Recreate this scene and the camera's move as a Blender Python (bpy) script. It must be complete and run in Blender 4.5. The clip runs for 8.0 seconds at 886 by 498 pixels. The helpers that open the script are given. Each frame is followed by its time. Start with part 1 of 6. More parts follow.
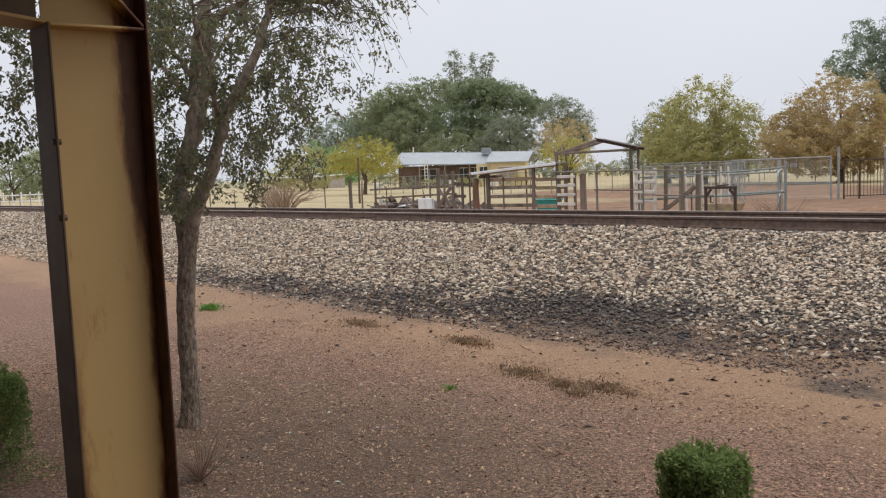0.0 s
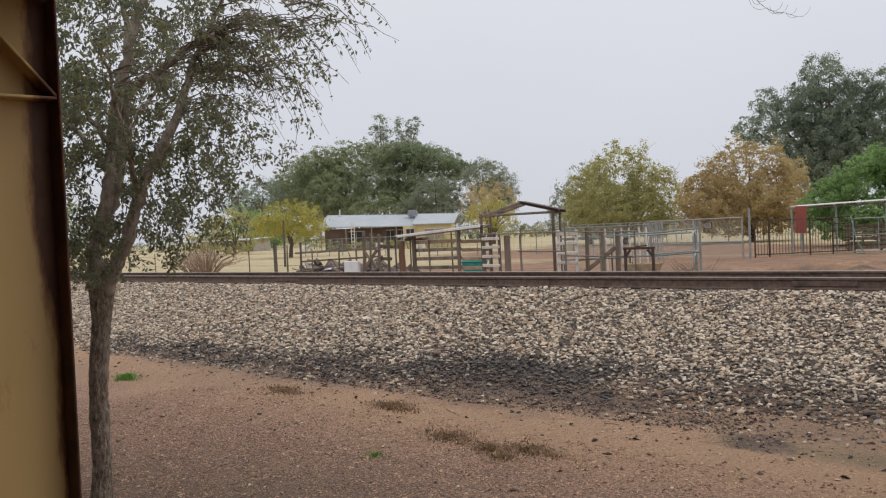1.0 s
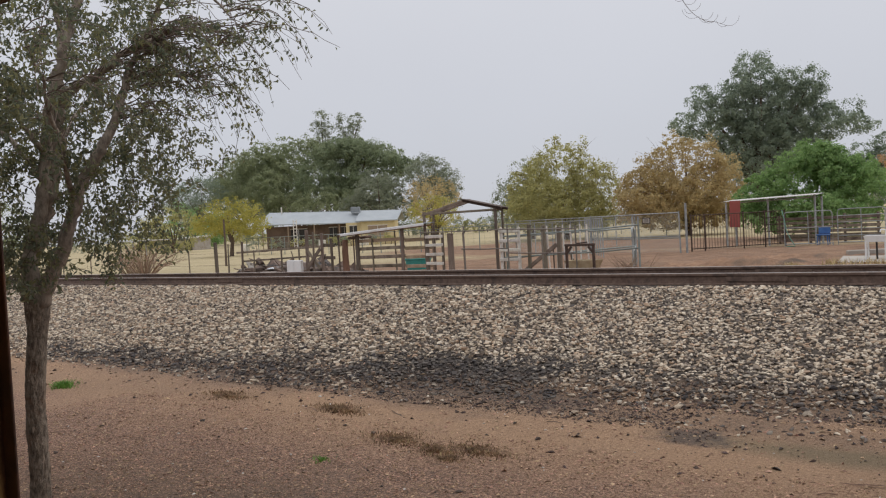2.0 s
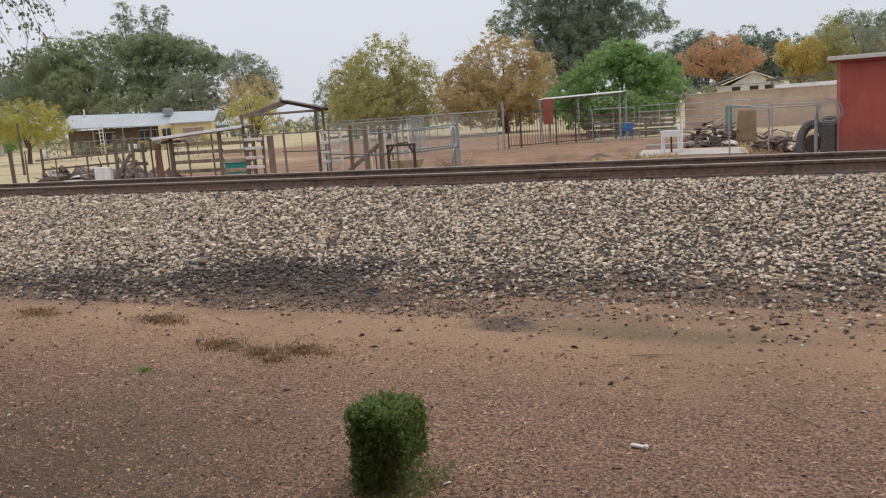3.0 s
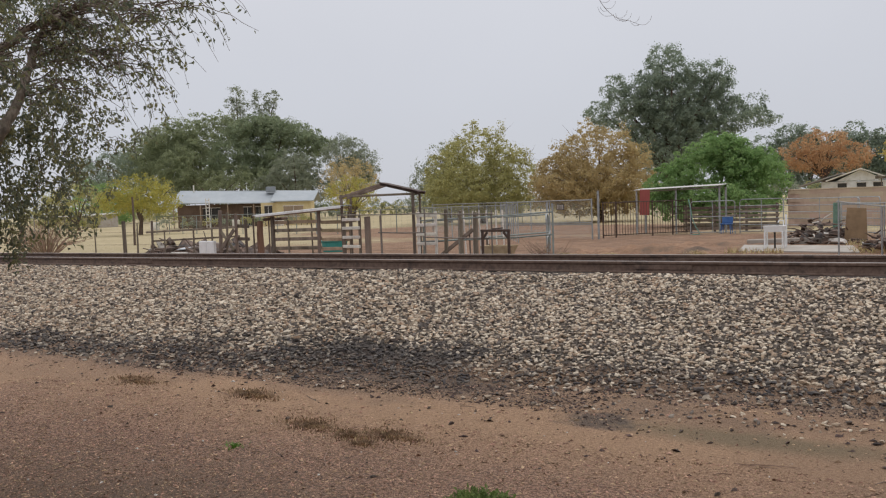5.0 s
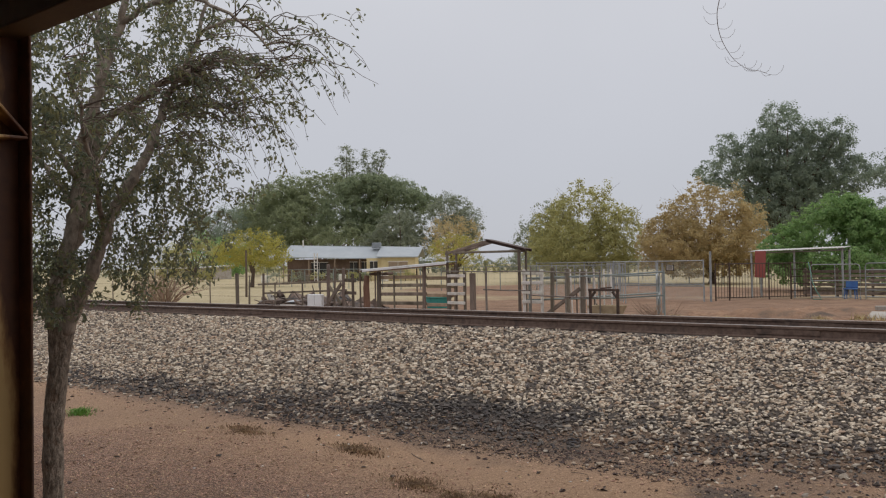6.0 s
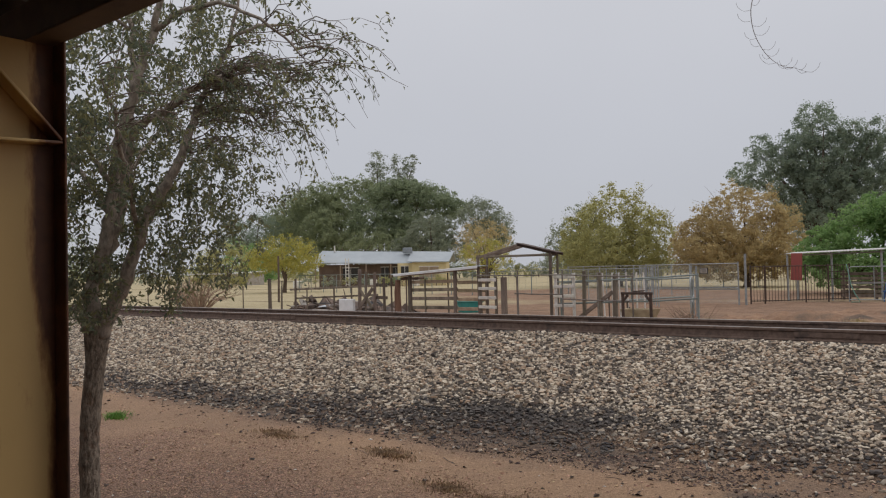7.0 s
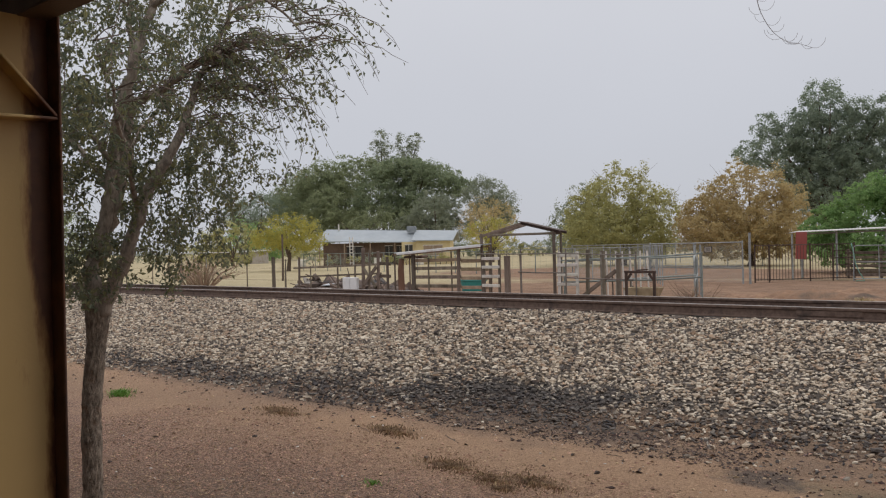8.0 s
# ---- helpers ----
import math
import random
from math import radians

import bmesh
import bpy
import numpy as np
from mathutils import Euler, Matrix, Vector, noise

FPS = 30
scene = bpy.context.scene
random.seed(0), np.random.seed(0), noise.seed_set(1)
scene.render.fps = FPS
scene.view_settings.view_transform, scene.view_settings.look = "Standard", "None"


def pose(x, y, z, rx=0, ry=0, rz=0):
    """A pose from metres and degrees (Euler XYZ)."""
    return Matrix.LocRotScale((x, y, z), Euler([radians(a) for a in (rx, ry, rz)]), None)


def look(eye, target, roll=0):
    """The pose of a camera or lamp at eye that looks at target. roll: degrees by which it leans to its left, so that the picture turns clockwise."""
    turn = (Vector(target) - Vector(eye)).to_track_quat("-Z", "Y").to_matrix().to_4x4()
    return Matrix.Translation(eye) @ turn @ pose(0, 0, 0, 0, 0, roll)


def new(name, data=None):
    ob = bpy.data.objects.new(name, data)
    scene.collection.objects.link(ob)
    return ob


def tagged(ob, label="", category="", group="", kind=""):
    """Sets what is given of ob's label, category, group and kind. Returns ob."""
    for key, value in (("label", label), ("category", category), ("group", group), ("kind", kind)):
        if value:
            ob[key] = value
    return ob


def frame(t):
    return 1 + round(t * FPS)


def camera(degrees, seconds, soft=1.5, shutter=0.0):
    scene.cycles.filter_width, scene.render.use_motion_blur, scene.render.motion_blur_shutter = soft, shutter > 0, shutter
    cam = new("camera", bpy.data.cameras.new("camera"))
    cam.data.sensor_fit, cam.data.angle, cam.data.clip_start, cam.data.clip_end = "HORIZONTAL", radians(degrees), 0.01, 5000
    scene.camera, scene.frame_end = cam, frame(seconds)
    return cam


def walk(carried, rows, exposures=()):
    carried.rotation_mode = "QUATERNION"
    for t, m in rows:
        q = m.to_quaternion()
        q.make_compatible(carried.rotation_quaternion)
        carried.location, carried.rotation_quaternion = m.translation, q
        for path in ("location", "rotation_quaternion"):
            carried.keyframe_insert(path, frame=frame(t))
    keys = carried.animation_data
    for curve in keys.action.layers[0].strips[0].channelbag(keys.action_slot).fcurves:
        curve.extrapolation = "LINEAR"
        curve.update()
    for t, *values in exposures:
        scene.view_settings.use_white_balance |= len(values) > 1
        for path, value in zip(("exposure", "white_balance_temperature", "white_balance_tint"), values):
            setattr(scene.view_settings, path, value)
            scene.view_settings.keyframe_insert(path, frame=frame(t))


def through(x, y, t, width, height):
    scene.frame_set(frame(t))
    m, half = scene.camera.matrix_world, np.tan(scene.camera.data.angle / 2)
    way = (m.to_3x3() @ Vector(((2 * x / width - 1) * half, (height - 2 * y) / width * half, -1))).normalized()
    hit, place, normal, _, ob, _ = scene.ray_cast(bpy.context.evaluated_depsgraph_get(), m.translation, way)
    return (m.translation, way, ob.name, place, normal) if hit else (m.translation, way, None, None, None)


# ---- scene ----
cam = camera(56.8, 8.0, 1.18)
PATH = [
    (0, (0.744, -0.139, 1.87), (-0.689, 1.244, 1.687), -2.1),
    (0.5, (0.767, -0.155, 1.882), (-0.594, 1.307, 1.77), -1.9),
    (1, (0.792, -0.135, 1.892), (-0.514, 1.379, 1.852), -2.5),
    (1.2, (0.812, -0.136, 1.898), (-0.47, 1.399, 1.888), -2.8),
    (2.3, (0.841, -0.192, 1.981), (-0.2842, 1.4563, 1.8514), -3.14),
    (2.5, (0.879, -0.210, 1.986), (-0.1737, 1.4778, 1.7787), -3.45),
    (3, (0.971, -0.288, 2.000), (0.1320, 1.4980, 1.6754), -3.90),
    (3.5, (1.009, -0.324, 2.015), (0.3039, 1.5142, 1.6619), -3.96),
    (4, (0.942, -0.285, 2.014), (0.1151, 1.5166, 1.7470), -3.41),
    (4.5, (0.895, -0.235, 2.005), (-0.0604, 1.5128, 1.8253), -2.39),
    (5, (0.857, -0.220, 2.010), (-0.1744, 1.4901, 1.9005), -1.95),
    (5.2, (0.816, -0.215, 2.003), (-0.2585, 1.4703, 1.9295), -1.25),
    (6.3, (0.672, -0.109, 1.977), (-0.5940, 1.4384, 2.0348), -1.21),
    (6.5, (0.673, -0.110, 1.970), (-0.6024, 1.4295, 2.0308), -1.31),
    (7, (0.670, -0.108, 1.971), (-0.6222, 1.4171, 2.0220), -1.24),
    (7.5, (0.680, -0.099, 1.969), (-0.6204, 1.4197, 1.9957), -1.16),
    (8, (0.675, -0.074, 1.964), (-0.6267, 1.4444, 1.9634), -1.21),
]
EXPOSURES = [(0.0, 0.2), (0.5, 0.18), (1.0, 0.04), (1.2, 0.0), (2.3, -0.12), (3.0, 0.15), (3.5, 0.3), (4.0, 0.28), (4.5, 0.05), (5.2, -0.1), (6.3, -0.27), (7.0, -0.3), (8.0, -0.18)]
walk(cam, [(t, look(eye, target, roll)) for t, eye, target, roll in PATH], EXPOSURES)

# ---- world, sun, exposure ----
SUN_UP, SUN_TURN = 55.0, 150.0
world = bpy.data.worlds.new("overcast_sky")
scene.world = world
world.use_nodes = True
wt = world.node_tree
wt.nodes.clear()
w_out = wt.nodes.new("ShaderNodeOutputWorld")
w_bg = wt.nodes.new("ShaderNodeBackground")
w_sky = wt.nodes.new("ShaderNodeTexSky")
w_sky.sky_type = "NISHITA"
w_sky.sun_disc = False
w_sky.sun_elevation, w_sky.sun_rotation = radians(SUN_UP), radians(SUN_TURN)
w_tc = wt.nodes.new("ShaderNodeTexCoord")
w_sep = wt.nodes.new("ShaderNodeSeparateXYZ")
w_ramp = wt.nodes.new("ShaderNodeValToRGB")
w_ramp.color_ramp.elements[0].position, w_ramp.color_ramp.elements[0].color = 0.0, (0.565, 0.58, 0.64, 1)
w_ramp.color_ramp.elements[1].position, w_ramp.color_ramp.elements[1].color = 1.0, (1.3, 1.3, 1.33, 1)
w_mid = w_ramp.color_ramp.elements.new(0.3)
w_mid.color = (0.7, 0.71, 0.76, 1)
w_noise = wt.nodes.new("ShaderNodeTexNoise")
w_noise.inputs["Scale"].default_value, w_noise.inputs["Detail"].default_value = 2.2, 4
w_cloud = wt.nodes.new("ShaderNodeMapRange")
w_cloud.inputs["To Min"].default_value, w_cloud.inputs["To Max"].default_value = 0.93, 1.07
w_mul = wt.nodes.new("ShaderNodeVectorMath")
w_mul.operation = "MULTIPLY"
w_scale = wt.nodes.new("ShaderNodeVectorMath")
w_scale.operation = "SCALE"
w_scale.inputs["Scale"].default_value = 0.006
w_add = wt.nodes.new("ShaderNodeVectorMath")
w_add.operation = "ADD"
wt.links.new(w_tc.outputs["Generated"], w_sep.inputs[0])
wt.links.new(w_sep.outputs["Z"], w_ramp.inputs[0])
wt.links.new(w_tc.outputs["Generated"], w_noise.inputs["Vector"])
wt.links.new(w_noise.outputs["Fac"], w_cloud.inputs["Value"])
wt.links.new(w_ramp.outputs[0], w_mul.inputs[0])
wt.links.new(w_cloud.outputs[0], w_mul.inputs[1])
wt.links.new(w_sky.outputs[0], w_scale.inputs[0])
wt.links.new(w_mul.outputs[0], w_add.inputs[0])
wt.links.new(w_scale.outputs[0], w_add.inputs[1])
wt.links.new(w_add.outputs[0], w_bg.inputs["Color"])
wt.links.new(w_bg.outputs[0], w_out.inputs["Surface"])
w_bg.inputs["Strength"].default_value = 1.0

sun_data = bpy.data.lights.new("sun", "SUN")
sun_data.energy, sun_data.angle, sun_data.color = 0.6, radians(25), (1, 0.96, 0.9)
sun = new("sun", sun_data)
sun.matrix_world = pose(0, 0, 30, 90 - SUN_UP, 0, SUN_TURN)


# ---- materials ----
def nodes_of(name):
    m = bpy.data.materials.new(name)
    m.use_nodes = True
    t = m.node_tree
    return m, t, t.nodes["Principled BSDF"]


def noise_node(t, scale, detail=4, rough=0.6, coords=None, stretch=None):
    n = t.nodes.new("ShaderNodeTexNoise")
    n.inputs["Scale"].default_value, n.inputs["Detail"].default_value, n.inputs["Roughness"].default_value = scale, detail, rough
    tc = coords or t.nodes.new("ShaderNodeTexCoord").outputs["Object"]
    if stretch:
        mp = t.nodes.new("ShaderNodeMapping")
        mp.inputs["Scale"].default_value = stretch
        t.links.new(tc, mp.inputs[0])
        tc = mp.outputs[0]
    t.links.new(tc, n.inputs["Vector"])
    return n.outputs["Fac"]


def ranged(t, value, a, b, lo=0.0, hi=1.0):
    n = t.nodes.new("ShaderNodeMapRange")
    n.inputs["From Min"].default_value, n.inputs["From Max"].default_value = a, b
    n.inputs["To Min"].default_value, n.inputs["To Max"].default_value = lo, hi
    t.links.new(value, n.inputs["Value"])
    return n.outputs[0]


def mixed(t, fac, a, b):
    n = t.nodes.new("ShaderNodeMix")
    n.data_type = "RGBA"
    for value, slot in ((fac, 0), (a, 6), (b, 7)):
        if isinstance(value, (tuple, list)):
            n.inputs[slot].default_value = (*value[:3], 1)
        elif isinstance(value, (int, float)):
            n.inputs[slot].default_value = value
        else:
            t.links.new(value, n.inputs[slot])
    return n.outputs[2]


def calc(t, op, a, b=0.0):
    n = t.nodes.new("ShaderNodeMath")
    n.operation = op
    for i, v in enumerate((a, b)):
        if isinstance(v, (int, float)):
            n.inputs[i].default_value = v
        else:
            t.links.new(v, n.inputs[i])
    return n.outputs[0]


def bumped(t, p, height, strength, distance=0.01):
    b = t.nodes.new("ShaderNodeBump")
    b.inputs["Strength"].default_value, b.inputs["Distance"].default_value = strength, distance
    t.links.new(height, b.inputs["Height"])
    t.links.new(b.outputs[0], p.inputs["Normal"])


def surface(name, a, b, scale=6.0, rough=0.8, metal=0.0, bump=0.3, fine=60.0, dirt=None, dirt_scale=1.5, stretch=None, vary="", spread=0.25, gap=0.01):
    """Two tones mixed by noise, a dirt tone on top in patches, fine relief; vary: 'island' or 'object' shifts the brightness piece by piece."""
    m, t, p = nodes_of(name)
    col = mixed(t, ranged(t, noise_node(t, scale, 5, 0.65, stretch=stretch), 0.35, 0.65), a, b)
    if dirt:
        col = mixed(t, ranged(t, noise_node(t, dirt_scale, 6, 0.7), 0.52, 0.68), col, dirt)
    if vary:
        if vary == "island":
            r = t.nodes.new("ShaderNodeNewGeometry").outputs["Random Per Island"]
        else:
            r = t.nodes.new("ShaderNodeObjectInfo").outputs["Random"]
        h = t.nodes.new("ShaderNodeHueSaturation")
        t.links.new(ranged(t, r, 0, 1, 1 - spread, 1 + spread), h.inputs["Value"])
        t.links.new(ranged(t, calc(t, "FRACT", calc(t, "MULTIPLY", r, 7.3)), 0, 1, 0.48, 0.52), h.inputs["Hue"])
        t.links.new(col, h.inputs["Color"])
        col = h.outputs[0]
    t.links.new(col, p.inputs["Base Color"])
    p.inputs["Roughness"].default_value, p.inputs["Metallic"].default_value = rough, metal
    if bump:
        bumped(t, p, noise_node(t, fine, 5, 0.7, stretch=stretch), bump, gap)
    return m


def leaf_material(name, tones, rough=0.6, through=0.25):
    """Leaves: several tones picked leaf by leaf, some light through the blade."""
    m, t, p = nodes_of(name)
    ramp = t.nodes.new("ShaderNodeValToRGB")
    ramp.color_ramp.interpolation = "LINEAR"
    els = ramp.color_ramp.elements
    for i, c in enumerate(tones):
        e = els[i] if i < 2 else els.new(0.5)
        e.position, e.color = i / (len(tones) - 1), (*c, 1)
    t.links.new(t.nodes.new("ShaderNodeNewGeometry").outputs["Random Per Island"], ramp.inputs[0])
    col = mixed(t, ranged(t, noise_node(t, 0.5, 3), 0.3, 0.7, 0, 0.3), ramp.outputs[0], tuple(0.7 * v for v in tones[0]))
    t.links.new(col, p.inputs["Base Color"])
    p.inputs["Roughness"].default_value = rough
    tr = t.nodes.new("ShaderNodeBsdfTranslucent")
    t.links.new(col, tr.inputs["Color"])
    mx = t.nodes.new("ShaderNodeMixShader")
    mx.inputs[0].default_value = through
    t.links.new(p.outputs[0], mx.inputs[1])
    t.links.new(tr.outputs[0], mx.inputs[2])
    t.links.new(mx.outputs[0], t.nodes["Material Output"].inputs["Surface"])
    return m


def stone_material(name, pale, rust, dark):
    m, t, p = nodes_of(name)
    r = t.nodes.new("ShaderNodeNewGeometry").outputs["Random Per Island"]
    ro = t.nodes.new("ShaderNodeObjectInfo").outputs["Random"]
    r = calc(t, "FRACT", calc(t, "ADD", r, ro))
    ramp = t.nodes.new("ShaderNodeValToRGB")
    els = ramp.color_ramp.elements
    els[0].position, els[0].color = 0.0, (*dark, 1)
    els[1].position, els[1].color = 1.0, (*pale, 1)
    for pos, c in ((0.14, (0.17, 0.138, 0.117)), (0.3, (0.34, 0.268, 0.2)), (0.45, (0.5, 0.395, 0.29)), (0.58, rust), (0.66, (0.6, 0.49, 0.37)), (0.82, (0.7, 0.595, 0.465))):
        els.new(pos).color = (*c, 1)
    t.links.new(r, ramp.inputs[0])
    col = mixed(t, ranged(t, noise_node(t, 45, 4), 0.45, 0.75, 0, 0.4), ramp.outputs[0], (0.2, 0.165, 0.13))
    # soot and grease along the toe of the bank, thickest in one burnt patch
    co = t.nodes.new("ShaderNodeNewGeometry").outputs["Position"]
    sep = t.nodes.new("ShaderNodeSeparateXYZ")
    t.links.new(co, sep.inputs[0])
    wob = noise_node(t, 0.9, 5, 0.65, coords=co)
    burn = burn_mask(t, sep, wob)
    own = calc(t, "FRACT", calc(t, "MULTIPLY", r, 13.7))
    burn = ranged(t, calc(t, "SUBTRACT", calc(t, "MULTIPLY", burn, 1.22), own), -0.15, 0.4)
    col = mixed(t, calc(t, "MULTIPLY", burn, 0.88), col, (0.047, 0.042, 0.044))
    t.links.new(col, p.inputs["Base Color"])
    p.inputs["Roughness"].default_value = 0.85
    bumped(t, p, noise_node(t, 70, 4), 0.35, 0.006)
    return m


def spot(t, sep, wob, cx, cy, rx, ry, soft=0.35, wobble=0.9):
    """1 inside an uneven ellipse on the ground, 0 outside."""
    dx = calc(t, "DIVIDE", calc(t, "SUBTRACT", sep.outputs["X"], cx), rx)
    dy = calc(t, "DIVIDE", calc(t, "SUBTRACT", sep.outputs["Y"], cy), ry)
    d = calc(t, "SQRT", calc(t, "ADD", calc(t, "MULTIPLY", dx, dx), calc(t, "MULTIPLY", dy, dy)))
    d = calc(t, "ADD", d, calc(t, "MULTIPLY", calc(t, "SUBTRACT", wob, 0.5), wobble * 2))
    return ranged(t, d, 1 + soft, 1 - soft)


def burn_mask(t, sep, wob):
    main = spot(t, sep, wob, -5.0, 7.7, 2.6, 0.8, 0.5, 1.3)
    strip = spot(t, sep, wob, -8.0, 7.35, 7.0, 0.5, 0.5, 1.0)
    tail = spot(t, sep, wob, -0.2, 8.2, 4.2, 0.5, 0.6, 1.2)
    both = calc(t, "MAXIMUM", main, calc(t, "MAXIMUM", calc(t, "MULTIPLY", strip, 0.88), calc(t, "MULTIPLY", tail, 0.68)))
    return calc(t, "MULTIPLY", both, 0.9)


def ground_material():
    m, t, p = nodes_of("dirt_and_gravel")
    co = t.nodes.new("ShaderNodeNewGeometry").outputs["Position"]
    sep = t.nodes.new("ShaderNodeSeparateXYZ")
    t.links.new(co, sep.inputs[0])
    wob = noise_node(t, 0.9, 5, 0.65, coords=co)
    broad = noise_node(t, 0.25, 4, 0.6, coords=co)
    grain = noise_node(t, 38, 5, 0.75, coords=co)
    fine = noise_node(t, 110, 3, 0.7, coords=co)
    # crushed red granite by the building, sandy dirt towards the bank
    gravel = mixed(t, ranged(t, grain, 0.42, 0.6), (0.095, 0.053, 0.038), (0.51, 0.3, 0.2))
    gravel = mixed(t, ranged(t, fine, 0.57, 0.68, 0, 0.8), gravel, (0.6, 0.45, 0.35))
    sand = mixed(t, ranged(t, calc(t, "ADD", calc(t, "MULTIPLY", grain, 0.6), calc(t, "MULTIPLY", fine, 0.4)), 0.42, 0.58), (0.31, 0.183, 0.106), (0.53, 0.34, 0.207))
    where = calc(t, "ADD", sep.outputs["Y"], calc(t, "MULTIPLY", calc(t, "SUBTRACT", wob, 0.5), 2.4))
    near = mixed(t, ranged(t, where, 4.7, 6.0), gravel, sand)
    near = mixed(t, calc(t, "MULTIPLY", ranged(t, broad, 0.47, 0.62), 0.38), near, (0.22, 0.14, 0.095))
    # shade below the tree's crown, darkened into the ground colour
    tree_shade = spot(t, sep, wob, -3.9, 3.1, 1.9, 1.2, 0.5, 0.8)
    near = mixed(t, calc(t, "MULTIPLY", tree_shade, 0.5), near, (0.13, 0.1, 0.07))
    damp = spot(t, sep, wob, -0.45, 6.7, 1.25, 0.22, 0.5, 0.6)
    near = mixed(t, calc(t, "MULTIPLY", damp, 0.6), near, (0.14, 0.125, 0.07))
    char = spot(t, sep, noise_node(t, 6, 5, 0.7, coords=co), -1.75, 6.75, 0.3, 0.26, 0.35, 1.6)
    near = mixed(t, calc(t, "MULTIPLY", char, 0.65), near, (0.05, 0.045, 0.05))
    # dirt under the bank's stones, darkened to carry the shade of deep gaps
    gap_shade = ranged(t, calc(t, "ADD", sep.outputs["Z"], calc(t, "MULTIPLY", calc(t, "SUBTRACT", wob, 0.5), 0.1)), 0.07, 0.16)
    near = mixed(t, gap_shade, near, (0.1, 0.078, 0.062))
    near = mixed(t, calc(t, "MULTIPLY", burn_mask(t, sep, wob), ranged(t, grain, 0.3, 0.6, 1.0, 0.65)), near, (0.05, 0.044, 0.044))
    # beyond the line: bare brown yard, then dry straw field
    yard = mixed(t, ranged(t, noise_node(t, 1.2, 6, 0.7, coords=co), 0.35, 0.65), (0.2, 0.115, 0.07), (0.34, 0.205, 0.125))
    field = mixed(t, ranged(t, noise_node(t, 2.5, 6, 0.7, coords=co), 0.35, 0.65), (0.42, 0.335, 0.19), (0.55, 0.46, 0.285))
    far = mixed(t, ranged(t, broad, 0.35, 0.7, 0, 0.4), field, (0.3, 0.24, 0.13))
    pens = calc(t, "MAXIMUM", spot(t, sep, wob, -8, 24, 18, 14, 0.15, 0.25), calc(t, "MAXIMUM", spot(t, sep, wob, -20, 43, 13, 9, 0.2, 0.4), spot(t, sep, wob, -28, 47, 10, 9, 0.2, 0.4)))
    beyond = mixed(t, pens, far, yard)
    col = mixed(t, ranged(t, sep.outputs["Y"], 15.0, 16.0), near, beyond)
    t.links.new(col, p.inputs["Base Color"])
    p.inputs["Roughness"].default_value = 0.95
    bumped(t, p, calc(t, "ADD", grain, calc(t, "MULTIPLY", fine, 0.6)), 1.0, 0.03)
    return m


def column_material():
    """Tan gloss paint, rusted along the edges and in streaks."""
    m, t, p = nodes_of("rusted_tan_paint")
    co = t.nodes.new("ShaderNodeTexCoord").outputs["Object"]
    sep = t.nodes.new("ShaderNodeSeparateXYZ")
    t.links.new(co, sep.inputs[0])
    n = noise_node(t, 7, 6, 0.7, coords=co, stretch=(1, 1, 0.25))
    paint = mixed(t, noise_node(t, 3, 3, coords=co), (0.52, 0.345, 0.125), (0.6, 0.405, 0.165))
    edge = calc(t, "ADD", ranged(t, calc(t, "SUBTRACT", sep.outputs["Y"], ranged(t, sep.outputs["Z"], 2.1, 1.4, 0.0, 0.065)), 1.3, 1.42), calc(t, "MULTIPLY", calc(t, "SUBTRACT", n, 0.5), 1.3))
    rust_r = ranged(t, edge, 0.25, 0.5)
    low = calc(t, "ADD", ranged(t, sep.outputs["Y"], 1.19, 1.07), calc(t, "MULTIPLY", calc(t, "SUBTRACT", n, 0.5), 1.6))
    rust_l = calc(t, "MULTIPLY", ranged(t, low, 0.5, 0.85), ranged(t, sep.outputs["Z"], 1.5, 0.8))
    tone = mixed(t, noise_node(t, 22, 5, coords=co), (0.06, 0.022, 0.01), (0.16, 0.06, 0.02))
    col = mixed(t, calc(t, "MULTIPLY", ranged(t, edge, 0.12, 0.3), 0.7), paint, (0.3, 0.13, 0.035))
    col = mixed(t, rust_r, col, tone)
    col = mixed(t, rust_l, col, (0.26, 0.11, 0.03))
    t.links.new(col, p.inputs["Base Color"])
    p.inputs["Roughness"].default_value = 0.55
    bumped(t, p, noise_node(t, 60, 5, coords=co), 0.15, 0.004)
    return m


M_GROUND = ground_material()
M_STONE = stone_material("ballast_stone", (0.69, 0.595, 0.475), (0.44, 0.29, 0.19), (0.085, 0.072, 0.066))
M_PEBBLE = surface("pebbles", (0.24, 0.135, 0.088), (0.54, 0.36, 0.24), 9, 0.9, bump=0.2, vary="island", spread=0.45)
M_DARKPEB = surface("dark_pebbles", (0.05, 0.035, 0.03), (0.12, 0.08, 0.065), 9, 0.9, bump=0.2, vary="island", spread=0.4)
M_RAIL = surface("rusted_rail_steel", (0.115, 0.073, 0.055), (0.2, 0.135, 0.105), 14, 0.7, 0.2, 0.3, 90, (0.07, 0.05, 0.042), 3)
M_RAILTOP = surface("worn_rail_top", (0.5, 0.46, 0.42), (0.62, 0.57, 0.53), 6, 0.45, 0.35, 0.05)
M_TIE = surface("creosoted_wood", (0.05, 0.035, 0.026), (0.1, 0.075, 0.06), 9, 0.9, bump=0.5, stretch=(6, 1, 6), vary="object")
M_COLUMN = column_material()
M_RUSTEDGE = surface("rusted_flange", (0.055, 0.028, 0.018), (0.115, 0.05, 0.027), 6, 0.75, 0.1, 0.3, dirt=(0.19, 0.08, 0.032), dirt_scale=4)
M_DARKSTEEL = surface("dark_brown_steel", (0.1, 0.067, 0.04), (0.16, 0.107, 0.06), 5, 0.6, 0.2, 0.2)
